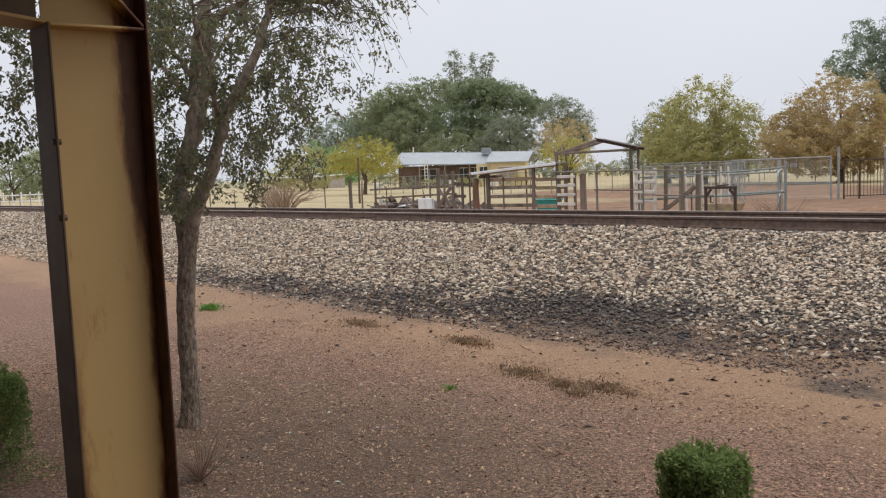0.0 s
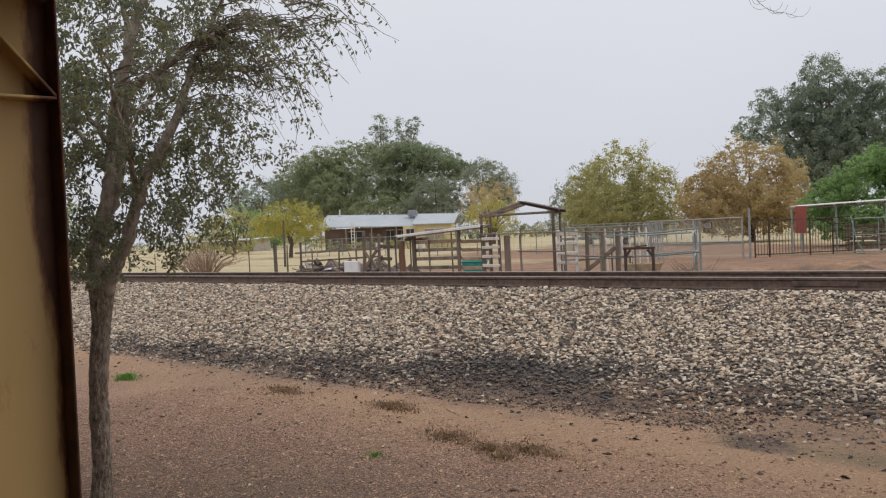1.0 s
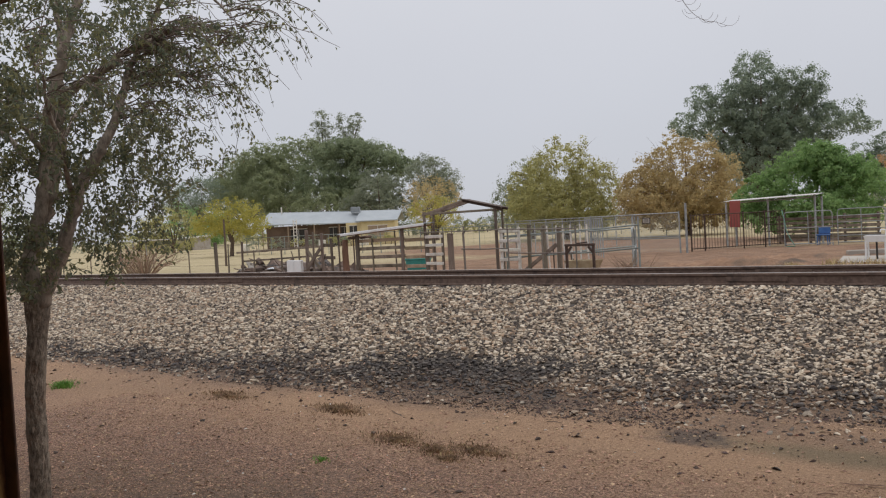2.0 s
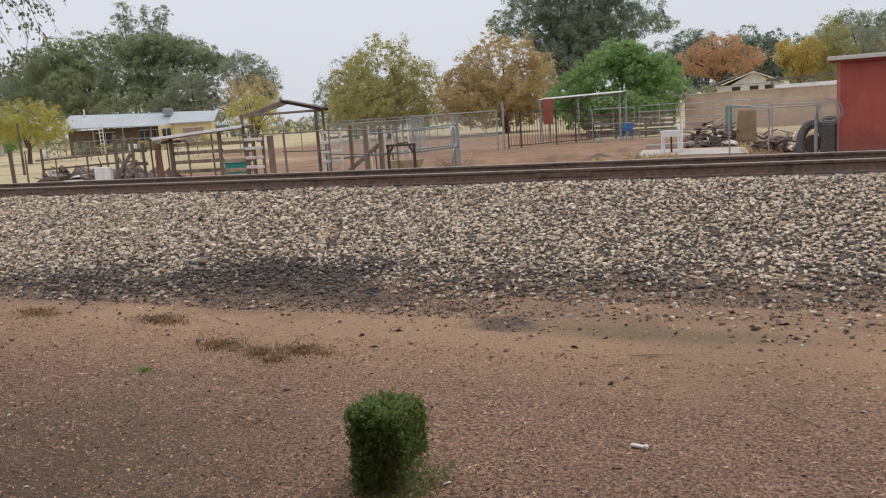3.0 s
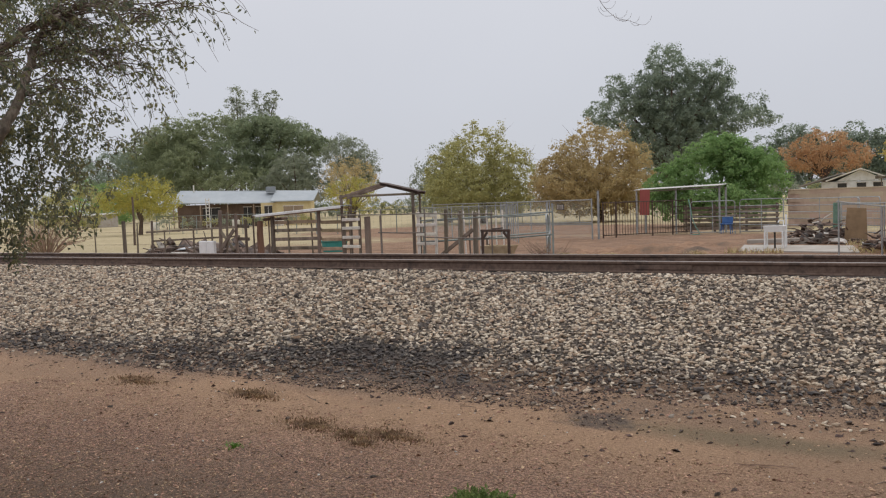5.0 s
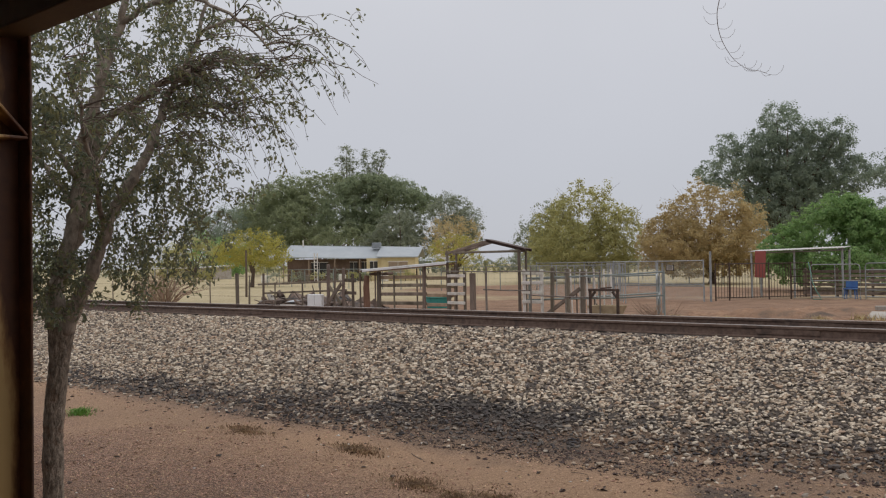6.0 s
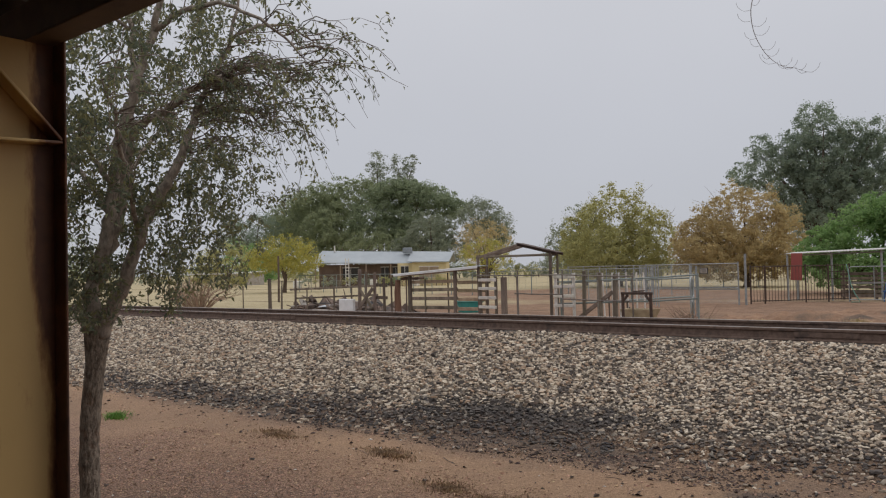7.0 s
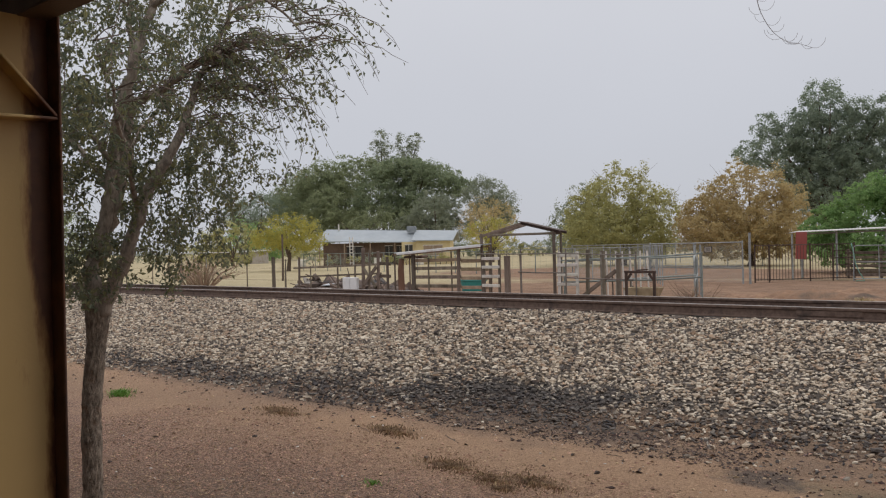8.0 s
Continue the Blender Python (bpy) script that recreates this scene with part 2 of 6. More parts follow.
M_ROOFUNDER = surface("roof_underside", (0.05, 0.037, 0.028), (0.08, 0.06, 0.045), 4, 0.7, bump=0.1)
M_BARK = surface("grey_brown_bark", (0.125, 0.095, 0.07), (0.43, 0.345, 0.265), 34, 0.95, bump=1.0, fine=55, dirt=(0.25, 0.14, 0.082), dirt_scale=4, stretch=(1, 1, 0.45), gap=0.03)
M_LIMB = surface("pale_limb_bark", (0.19, 0.155, 0.125), (0.45, 0.38, 0.31), 26, 0.95, bump=0.6, fine=60, dirt=(0.2, 0.14, 0.1), dirt_scale=3, stretch=(1, 1, 0.5))
M_TWIG = surface("twig_bark", (0.12, 0.088, 0.07), (0.23, 0.175, 0.14), 9, 0.9, bump=0)
M_DRYTWIG = surface("dry_twig", (0.24, 0.16, 0.11), (0.36, 0.26, 0.19), 9, 0.9, bump=0, vary="island")
M_FARBARK = surface("far_bark", (0.09, 0.065, 0.05), (0.15, 0.11, 0.085), 2, 0.95, bump=0)
M_WOOD = surface("weathered_wood", (0.135, 0.108, 0.083), (0.25, 0.2, 0.155), 5, 0.9, bump=0.5, fine=30, dirt=(0.08, 0.058, 0.043), stretch=(1, 1, 0.2), vary="object", spread=0.3)
M_PALEWOOD = surface("pale_plank", (0.33, 0.25, 0.16), (0.47, 0.37, 0.25), 5, 0.9, bump=0.4, fine=30, dirt=(0.2, 0.14, 0.09), vary="object", spread=0.15)
M_WHITEWOOD = surface("worn_white_paint", (0.62, 0.58, 0.52), (0.74, 0.7, 0.64), 5, 0.7, bump=0.2, dirt=(0.4, 0.34, 0.27), vary="object", spread=0.1)
M_WHITE = surface("white_enamel", (0.75, 0.75, 0.75), (0.82, 0.82, 0.82), 4, 0.4, bump=0.05, dirt=(0.6, 0.57, 0.52))
M_GALV = surface("galvanised_pipe", (0.27, 0.285, 0.285), (0.4, 0.42, 0.42), 7, 0.5, 0.35, 0.1, vary="object", spread=0.15)
M_GREENPIPE = surface("green_grey_pipe", (0.17, 0.2, 0.185), (0.27, 0.3, 0.28), 7, 0.7, 0.1, 0.1, vary="object", spread=0.15)
M_OLDPIPE = surface("old_brown_pipe", (0.15, 0.125, 0.105), (0.25, 0.22, 0.19), 7, 0.8, 0.1, 0.2, vary="object", spread=0.2)
M_IRON = surface("dark_brown_iron", (0.06, 0.038, 0.03), (0.1, 0.065, 0.05), 9, 0.7, 0.3, 0.2)
M_TIN = surface("corrugated_tin", (0.5, 0.53, 0.56), (0.62, 0.65, 0.68), 2, 0.45, 0.3, 0.15, dirt=(0.4, 0.38, 0.36))
M_ROOFMETAL = surface("pale_metal_roof", (0.33, 0.36, 0.385), (0.4, 0.43, 0.45), 0.5, 0.6, 0.1, 0.1, dirt=(0.38, 0.4, 0.41), dirt_scale=0.4)
M_WHITEROOF = surface("white_roof_sheet", (0.52, 0.5, 0.48), (0.62, 0.6, 0.57), 2, 0.5, 0.1, 0.1, dirt=(0.5, 0.42, 0.36))
M_CREAM = surface("cream_stucco", (0.62, 0.5, 0.27), (0.7, 0.58, 0.34), 1.5, 0.9, bump=0.2)
M_TANWALL = surface("tan_stucco", (0.3, 0.22, 0.15), (0.36, 0.27, 0.19), 1.5, 0.9, bump=0.2)
M_DARK = surface("dark_opening", (0.025, 0.022, 0.02), (0.04, 0.035, 0.03), 3, 0.5, bump=0)


def barn_paint():
    """Red barn paint, faded in broad patches, flaked and splashed low down."""
    m, t, p = nodes_of("red_barn_paint")
    co = t.nodes.new("ShaderNodeNewGeometry").outputs["Position"]
    sep = t.nodes.new("ShaderNodeSeparateXYZ")
    t.links.new(co, sep.inputs[0])
    col = mixed(t, ranged(t, noise_node(t, 1.1, 5, 0.6, coords=co), 0.35, 0.65), (0.33, 0.062, 0.048), (0.4, 0.095, 0.072))
    col = mixed(t, calc(t, "MULTIPLY", ranged(t, noise_node(t, 5, 4, coords=co, stretch=(1, 1, 0.15)), 0.5, 0.7), 0.35), col, (0.25, 0.036, 0.032))
    flake = calc(t, "ADD", noise_node(t, 38, 6, 0.75, coords=co), calc(t, "MULTIPLY", ranged(t, sep.outputs["Z"], 1.35, 0.6), 0.17))
    col = mixed(t, ranged(t, flake, 0.66, 0.7, 0, 0.75), col, (0.5, 0.37, 0.31))
    col = mixed(t, calc(t, "MULTIPLY", ranged(t, calc(t, "ADD", sep.outputs["Z"], calc(t, "MULTIPLY", noise_node(t, 2.2, 5, coords=co), 0.9)), 1.75, 1.25), 0.6), col, (0.17, 0.045, 0.036))
    t.links.new(col, p.inputs["Base Color"])
    p.inputs["Roughness"].default_value = 0.7
    bumped(t, p, noise_node(t, 18, 5, coords=co), 0.2, 0.01)
    return m


M_RED = barn_paint()
M_REDPANEL = surface("faded_red_panel", (0.27, 0.06, 0.05), (0.33, 0.085, 0.07), 2, 0.7, bump=0.1)
M_BLOCK = surface("tan_block_wall", (0.42, 0.315, 0.24), (0.48, 0.37, 0.285), 1.4, 0.95, bump=0.4, fine=15, dirt=(0.3, 0.22, 0.17), dirt_scale=0.5, vary="object", spread=0.06)
M_CONCRETE = surface("pale_concrete", (0.36, 0.325, 0.285), (0.45, 0.41, 0.365), 2, 0.9, bump=0.3, dirt=(0.3, 0.25, 0.2))
M_RUBBER = surface("black_rubber", (0.06, 0.057, 0.058), (0.12, 0.11, 0.105), 9, 0.9, bump=0.4, dirt=(0.17, 0.13, 0.1), dirt_scale=4)
M_TEAL = surface("teal_plastic", (0.03, 0.24, 0.22), (0.05, 0.3, 0.27), 3, 0.5, bump=0.05)
M_BLUE = surface("blue_plastic", (0.03, 0.1, 0.28), (0.05, 0.15, 0.36), 3, 0.5, bump=0.05)
M_ORANGE = surface("orange_plastic", (0.6, 0.12, 0.04), (0.7, 0.17, 0.06), 3, 0.5, bump=0.05)
M_JUNK = surface("rusty_scrap", (0.06, 0.05, 0.045), (0.2, 0.14, 0.1), 4, 0.85, 0.1, 0.3, vary="island", spread=0.5)
M_BOARD = surface("brown_board", (0.19, 0.125, 0.07), (0.29, 0.195, 0.11), 3, 0.9, bump=0.3, dirt=(0.16, 0.09, 0.05))
M_STRAW = surface("dry_straw", (0.42, 0.32, 0.15), (0.56, 0.45, 0.25), 5, 0.95, bump=0, vary="island", spread=0.3)
M_GRASS = leaf_material("fresh_grass", [(0.1, 0.22, 0.03), (0.16, 0.32, 0.05)])
M_DEADWEED = surface("dead_weed", (0.15, 0.092, 0.055), (0.34, 0.225, 0.13), 8, 0.95, bump=0, vary="island", spread=0.4)
L_NEAR = leaf_material("grey_green_leaves", [(0.14, 0.165, 0.11), (0.22, 0.245, 0.165), (0.34, 0.32, 0.14), (0.28, 0.295, 0.225), (0.175, 0.2, 0.14)], 0.65, 0.45)
L_SHRUB = leaf_material("clipped_shrub_leaves", [(0.13, 0.18, 0.055), (0.22, 0.295, 0.095), (0.32, 0.4, 0.145)], 0.65, 0.65)
# dark far crowns: haze is put into the tones, raised and greyed
L_DARK = leaf_material("hazed_green_leaves", [(0.304, 0.345, 0.201), (0.345, 0.383, 0.225), (0.377, 0.411, 0.239)], 0.65, 0.65)
L_WOOD = leaf_material("hazed_wood_leaves", [(0.279, 0.334, 0.207), (0.320, 0.371, 0.228), (0.353, 0.394, 0.239)], 0.65, 0.65)
L_EUCA = leaf_material("grey_green_crown", [(0.314, 0.345, 0.258), (0.345, 0.376, 0.279), (0.376, 0.402, 0.297)], 0.65, 0.65)
L_PINE = leaf_material("hazed_pine_needles", [(0.266, 0.320, 0.244), (0.306, 0.362, 0.274), (0.346, 0.402, 0.297)], 0.65, 0.65)
L_GREEN = leaf_material("bright_green_leaves", [(0.216, 0.344, 0.131), (0.288, 0.436, 0.163), (0.359, 0.497, 0.197)], 0.65, 0.65)
L_OLIVE = leaf_material("turning_olive_leaves", [(0.42, 0.41, 0.19), (0.53, 0.49, 0.21), (0.64, 0.54, 0.2), (0.47, 0.46, 0.22)], 0.65, 0.7)
L_RUSSET = leaf_material("russet_leaves", [(0.48, 0.375, 0.2), (0.58, 0.46, 0.225), (0.65, 0.53, 0.21), (0.53, 0.43, 0.235)], 0.65, 0.7)
L_ORANGE = leaf_material("orange_leaves", [(0.5, 0.31, 0.175), (0.63, 0.39, 0.205), (0.57, 0.41, 0.25)], 0.65, 0.7)
L_GOLD = leaf_material("golden_leaves", [(0.52, 0.41, 0.13), (0.68, 0.54, 0.17), (0.6, 0.5, 0.2)], 0.65, 0.7)
L_PALE = leaf_material("pale_yellow_green_leaves", [(0.369, 0.369, 0.175), (0.461, 0.442, 0.202), (0.506, 0.451, 0.175)], 0.65, 0.65)
L_YELLOW = leaf_material("yellow_leaves", [(0.42, 0.4, 0.1), (0.58, 0.5, 0.13), (0.32, 0.35, 0.12)], 0.65, 0.65)


# ---- building blocks ----
class Shape:
    """Vertices and faces gathered for one mesh."""

    def __init__(self):
        self.v, self.f, self.n = [], [], 0

    def add(self, verts, faces):
        self.f += [tuple(i + self.n for i in face) for face in faces]
        self.v += [tuple(p) for p in verts]
        self.n += len(verts)
        return self

    def box(self, c, s, turn=None, chamfer=0.0):
        """A box round c of size s; with a chamfer its upright and top edges are cut."""
        hx, hy, hz = s[0] / 2, s[1] / 2, s[2] / 2
        k = min(chamfer, hx * 0.6, hy * 0.6, hz * 0.6)
        m = turn.to_3x3() if turn else Matrix.Identity(3)
        if k <= 0:
            vs = [(x, y, z) for z in (-hz, hz) for x, y in ((-hx, -hy), (hx, -hy), (hx, hy), (-hx, hy))]
            fs = [(3, 2, 1, 0), (4, 5, 6, 7)] + [(i, (i + 1) % 4, 4 + (i + 1) % 4, 4 + i) for i in range(4)]
        else:
            def ring(z, a):
                x, y = hx - a, hy - a
                return [(-x + k, -y, z), (x - k, -y, z), (x, -y + k, z), (x, y - k, z), (x - k, y, z), (-x + k, y, z), (-x, y - k, z), (-x, -y + k, z)]
            vs = ring(-hz, k * 0.9) + ring(-hz + k, 0) + ring(hz - k, 0) + ring(hz, k * 0.9)
            fs = [tuple(range(7, -1, -1)), tuple(range(24, 32))]
            for r in range(3):
                fs += [(8 * r + i, 8 * r + (i + 1) % 8, 8 * r + 8 + (i + 1) % 8, 8 * r + 8 + i) for i in range(8)]
        c = Vector(c)
        return self.add([m @ Vector(p) + c for p in vs], fs)

    def beam(self, a, b, w, h, chamfer=0.0):
        """A bar of width w and height h from a to b."""
        a, b = Vector(a), Vector(b)
        d = b - a
        q = d.to_track_quat("X", "Z").to_matrix()
        return self.box((a + b) / 2, (d.length, w, h), q, chamfer)

    def tube(self, path, radii, seg=6, caps=True):
        """A round bar along a path."""
        path = [Vector(p) for p in path]
        if not isinstance(radii, (list, tuple)):
            radii = [radii] * len(path)
        vs, fs = [], []
        for i, p in enumerate(path):
            d = (path[min(i + 1, len(path) - 1)] - path[max(i - 1, 0)]).normalized()
            u = d.orthogonal() if abs(d.z) > 0.9 else d.cross(Vector((0, 0, 1)))
            if i and abs(d.z) > 0.9:
                u = u0 - d * u0.dot(d)
            u.normalize()
            u0 = u
            w = d.cross(u)
            for k in range(seg):
                a = 2 * math.pi * k / seg
                vs.append(p + (u * math.cos(a) + w * math.sin(a)) * radii[i])
        for i in range(len(path) - 1):
            fs += [(i * seg + k, i * seg + (k + 1) % seg, (i + 1) * seg + (k + 1) % seg, (i + 1) * seg + k) for k in range(seg)]
        if caps:
            fs += [tuple(range(seg - 1, -1, -1)), tuple(range((len(path) - 1) * seg, len(path) * seg))]
        return self.add(vs, fs)

    def mesh(self, name, smooth=False):
        me = bpy.data.meshes.new(name)
        me.from_pydata(self.v, [], self.f)
        if smooth:
            me.shade_smooth()
        me.update()
        return me


def part(name, shape, material, parent, label="", smooth=False):
    me = shape if isinstance(shape, bpy.types.Mesh) else shape.mesh(name, smooth)
    if not me.materials:
        me.materials.append(material)
    ob = new(name, me)
    if parent is not None:
        ob.parent = parent
    return tagged(ob, label)


def thing(name, at, label, category, group="", kind=""):
    ob = new(name)
    ob.empty_display_size = 0.2
    ob.location = at
    return tagged(ob, label, category, group, kind)


def solo(name, shape, material, label, category, group="", kind="", smooth=False):
    return tagged(part(name, shape, material, None, "", smooth), label, category, group, kind)


def rnd(a, b):
    return random.uniform(a, b)


# ---- ground, bank and track ----
def foot(x):
    """Where the toe of the stone bank lies."""
    return 7.53 + 0.6 * math.tanh((x + 3.6) / 2.6) - 0.15 * math.tanh((x - 1.5) / 1.0) + 0.2 * noise.noise(Vector((x * 0.35, 3.1, 0))) + 0.12 * noise.noise(Vector((x * 1.3, 7.7, 0)))


def height(x, y):
    """The ground's height: flat dirt, the bank up to the track, down again to the yard."""
    f = foot(x)
    if y < f:
        z = 0.0
    elif y < 11.75:
        z = 0.8 * ((y - f) / (11.75 - f)) ** 0.92
    elif y < 14.85:
        z = 0.8
    else:
        k = min(1.0, (y - 14.85) / 1.9)
        z = 0.8 - 0.5 * k * k * (3 - 2 * k)
    near = max(0.0, 1 - abs(y - 5) / 30) * max(0.0, 1 - abs(x + 5) / 40)
    return z + near * (0.03 * noise.noise(Vector((x * 0.5, y * 0.5, 0))) + 0.012 * noise.noise(Vector((x * 2.1, y * 2.1, 5))))


def steps(lo, hi, step, far):
    """Even steps between lo and hi, then ever wider ones as far as far."""
    mid = list(np.arange(lo, hi + 1e-6, step))
    out, d = [], step
    a, b = lo, hi
    while a > -far or b < far:
        d *= 1.35
        a, b = a - d, b + d
        out += [a, b]
    return sorted(mid + out)


gx, gy = steps(-22, 9, 0.22, 2500), steps(-3, 17.4, 0.2, 2500)
ground_shape = Shape()
ground_shape.v = [(x, y, height(x, y)) for y in gy for x in gx]
nx = len(gx)
ground_shape.f = [(j * nx + i, j * nx + i + 1, (j + 1) * nx + i + 1, (j + 1) * nx + i) for j in range(len(gy) - 1) for i in range(nx - 1)]
ground = solo("ground", ground_shape, M_GROUND, "reddish crushed granite and sandy dirt with burnt stains, dry field beyond", "ground", kind="structure", smooth=True)

RAIL_Y = (12.5, 14.005)
RAIL_TOP = 1.0


def rail_shapes(x0, x1):
    """A flat-bottomed rail: body, and the worn band on its head."""
    side = [(0.07, 0.0), (0.07, 0.011), (0.012, 0.03), (0.0085, 0.06), (0.0085, 0.12), (0.034, 0.14), (0.036, 0.168), (0.028, 0.178)]
    outline = side + [(-a, b) for a, b in reversed(side)]
    body = Shape()
    n = len(outline)
    body.add([(x, a, b) for x in (x0, x1) for a, b in outline], [(i, (i + 1) % n, n + (i + 1) % n, n + i) for i in range(n)] + [tuple(range(n)), tuple(range(2 * n - 1, n - 1, -1))])
    band = Shape().box(((x0 + x1) / 2, 0, 0.1795), (x1 - x0, 0.05, 0.003))
    return body, band


for y in RAIL_Y:
    r = thing("rail", (0, y, RAIL_TOP - 0.181), "rusty brown steel rail with a worn shiny top", "rail", "track rails")
    body, band = rail_shapes(-160, 40)
    part("rail_body", body, M_RAIL, r)
    part("running_surface", band, M_RAILTOP, r, "bright worn steel band")
    for k in range(16):
        x = -52 + 4.1 * k
        plate = Shape().box((x, -0.016, 0.088), (0.9, 0.02, 0.08), chamfer=0.006)
        if k % 3 == 0:
            part("joint_bar", plate, M_RAIL, r, "rusty bolted joint bar")
tie_mesh = Shape().box((0, 0, 0), (0.22, 2.6, 0.17), chamfer=0.012).mesh("sleeper")
tie_mesh.materials.append(M_TIE)
for k in range(110):
    s = new("sleeper", tie_mesh)
    s.matrix_world = pose(-46 + 0.54 * k + rnd(-0.03, 0.03), 13.25 + rnd(-0.03, 0.03), 0.728, 0, 0, rnd(-1, 1))
    tagged(s, "dark creosoted wooden sleeper bedded in stone", "sleeper", "track sleepers")

# stones of the bank: a crushed icosahedron each
phi = (1 + 5 ** 0.5) / 2
ICO = np.array([(-1, phi, 0), (1, phi, 0), (-1, -phi, 0), (1, -phi, 0), (0, -1, phi), (0, 1, phi), (0, -1, -phi), (0, 1, -phi), (phi, 0, -1), (phi, 0, 1), (-phi, 0, -1), (-phi, 0, 1)]) / math.hypot(1, phi)
ICO_F = np.array([(0, 11, 5), (0, 5, 1), (0, 1, 7), (0, 7, 10), (0, 10, 11), (1, 5, 9), (5, 11, 4), (11, 10, 2), (10, 7, 6), (7, 1, 8), (3, 9, 4), (3, 4, 2), (3, 2, 6), (3, 6, 8), (3, 8, 9), (4, 9, 5), (2, 4, 11), (6, 2, 10), (8, 6, 7), (9, 8, 1)])
rng = np.random.default_rng(7)


OCT = np.array([(1, 0, 0), (-1, 0, 0), (0, 1, 0), (0, -1, 0), (0, 0, 1), (0, 0, -1)], float)
OCT_F = np.array([(0, 2, 4), (2, 1, 4), (1, 3, 4), (3, 0, 4), (2, 0, 5), (1, 2, 5), (3, 1, 5), (0, 3, 5)])


CUBE = np.array([(x, y, z) for z in (-1, 1) for x, y in ((-1, -1), (1, -1), (1, 1), (-1, 1))], float) * 0.66
CUBE_F = np.array([(0, 2, 1), (0, 3, 2), (4, 5, 6), (4, 6, 7), (0, 1, 5), (0, 5, 4), (1, 2, 6), (1, 6, 5), (2, 3, 7), (2, 7, 6), (3, 0, 4), (3, 4, 7)])
SOLIDS = {"broken": (ICO, ICO_F), "block": (CUBE, CUBE_F), "chip": (OCT, OCT_F), "half": (OCT, OCT_F[:4])}


def stones(places, sizes, flat=0.62, rough=0.38, solid="broken"):
    """Verts and faces of many broken stones at the places (n x 3), of the sizes (half lengths)."""
    solid, faces = SOLIDS[solid]
    n, c = len(places), len(solid)
    stretch = np.stack([rng.uniform(0.8, 1.6, n), rng.uniform(0.55, 1.0, n), rng.uniform(flat * 0.75, flat * 1.2, n)], 1)
    v = solid[None] * (1 + rng.uniform(-rough, rough, (n, c, 1))) * stretch[:, None] * sizes[:, None, None]
    a, b = rng.uniform(0, 2 * math.pi, n), rng.normal(0, 0.65, n)
    ca, sa, cb, sb = np.cos(a)[:, None], np.sin(a)[:, None], np.cos(b)[:, None], np.sin(b)[:, None]
    x, y, z = v[..., 0], v[..., 1] * cb - v[..., 2] * sb, v[..., 1] * sb + v[..., 2] * cb
    v = np.stack([x * ca - y * sa, x * sa + y * ca, z], -1) + places[:, None]
    f = faces[None] + c * np.arange(n)[:, None, None]
    return v.reshape(-1, 3), f.reshape(-1, 3)


def array_mesh(name, v, f, material):
    me = bpy.data.meshes.new(name)
    me.vertices.add(len(v))
    me.vertices.foreach_set("co", np.ascontiguousarray(v, dtype=np.float32).ravel())
    k = f.shape[1]
    me.loops.add(f.size)
    me.loops.foreach_set("vertex_index", np.ascontiguousarray(f, dtype=np.int32).ravel())
    me.polygons.add(len(f))
    me.polygons.foreach_set("loop_start", np.arange(0, f.size, k, dtype=np.int32))
    me.update(calc_edges=True)
    me.validate()
    me.shade_flat()
    me.materials.append(material)
    return me


bank = thing("ballast_bank", (0, 9.5, 0), "bank of pale broken stone, sooty along its foot", "ballast", kind="structure")
spots = []
for lo, hi, gap in ((-5, 6.5, 0.038), (-24, -5, 0.045), (-48, -24, 0.08)):
    count = int((hi - lo) * 5.2 / gap ** 2)
    xs, ys = rng.uniform(lo, hi, count), rng.uniform(6.9, 12.33, count)
    for x, y in zip(xs, ys):
        f = foot(x)
        if y < f + rnd(-0.25, 0.5) and random.random() > 0.05:
            continue
        if 11.9 < y and random.random() < 0.55:
            continue
        size = min(0.046, max(0.016, random.gauss(0.0208, 0.0058))) * (1 if gap < 0.04 else 1.18 if gap < 0.07 else 1.7)
        spots.append((x, y, height(x, y) + rnd(-0.15, 0.95) * size * (0.5 if y > 11.9 else 1), size))
spots = np.array(spots)
mine = (spots[:, 0] > -0.9) & (spots[:, 0] < 0.9) & (spots[:, 1] < 8.3)
picked = np.flatnonzero(mine)[:300]
rest = np.delete(np.arange(len(spots)), picked)
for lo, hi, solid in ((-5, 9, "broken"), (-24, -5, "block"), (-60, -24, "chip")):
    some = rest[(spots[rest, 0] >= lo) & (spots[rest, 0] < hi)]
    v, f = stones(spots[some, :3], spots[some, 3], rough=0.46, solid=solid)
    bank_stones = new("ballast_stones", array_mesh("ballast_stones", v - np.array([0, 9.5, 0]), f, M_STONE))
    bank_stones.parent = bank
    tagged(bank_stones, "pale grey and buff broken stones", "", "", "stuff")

# pebbles and grit strewn over the dirt
def strewn(name, count, x0, x1, y0, y1, lo, hi, material, label, power=1.0):
    xs = rng.uniform(x0, x1, count)
    ys = y0 + (y1 - y0) * rng.uniform(0, 1, count) ** power
    sz = lo + (hi - lo) * rng.uniform(0, 1, count) ** 4
    pl = np.array([(x, y, height(x, y) + 0.2 * s) for x, y, s in zip(xs, ys, sz)])
    v, f = stones(pl, sz * 1.15, 0.6, 0.3, "half")
    ob = new(name, array_mesh(name, v, f, material))
    return tagged(ob, label, "gravel", kind="stuff")


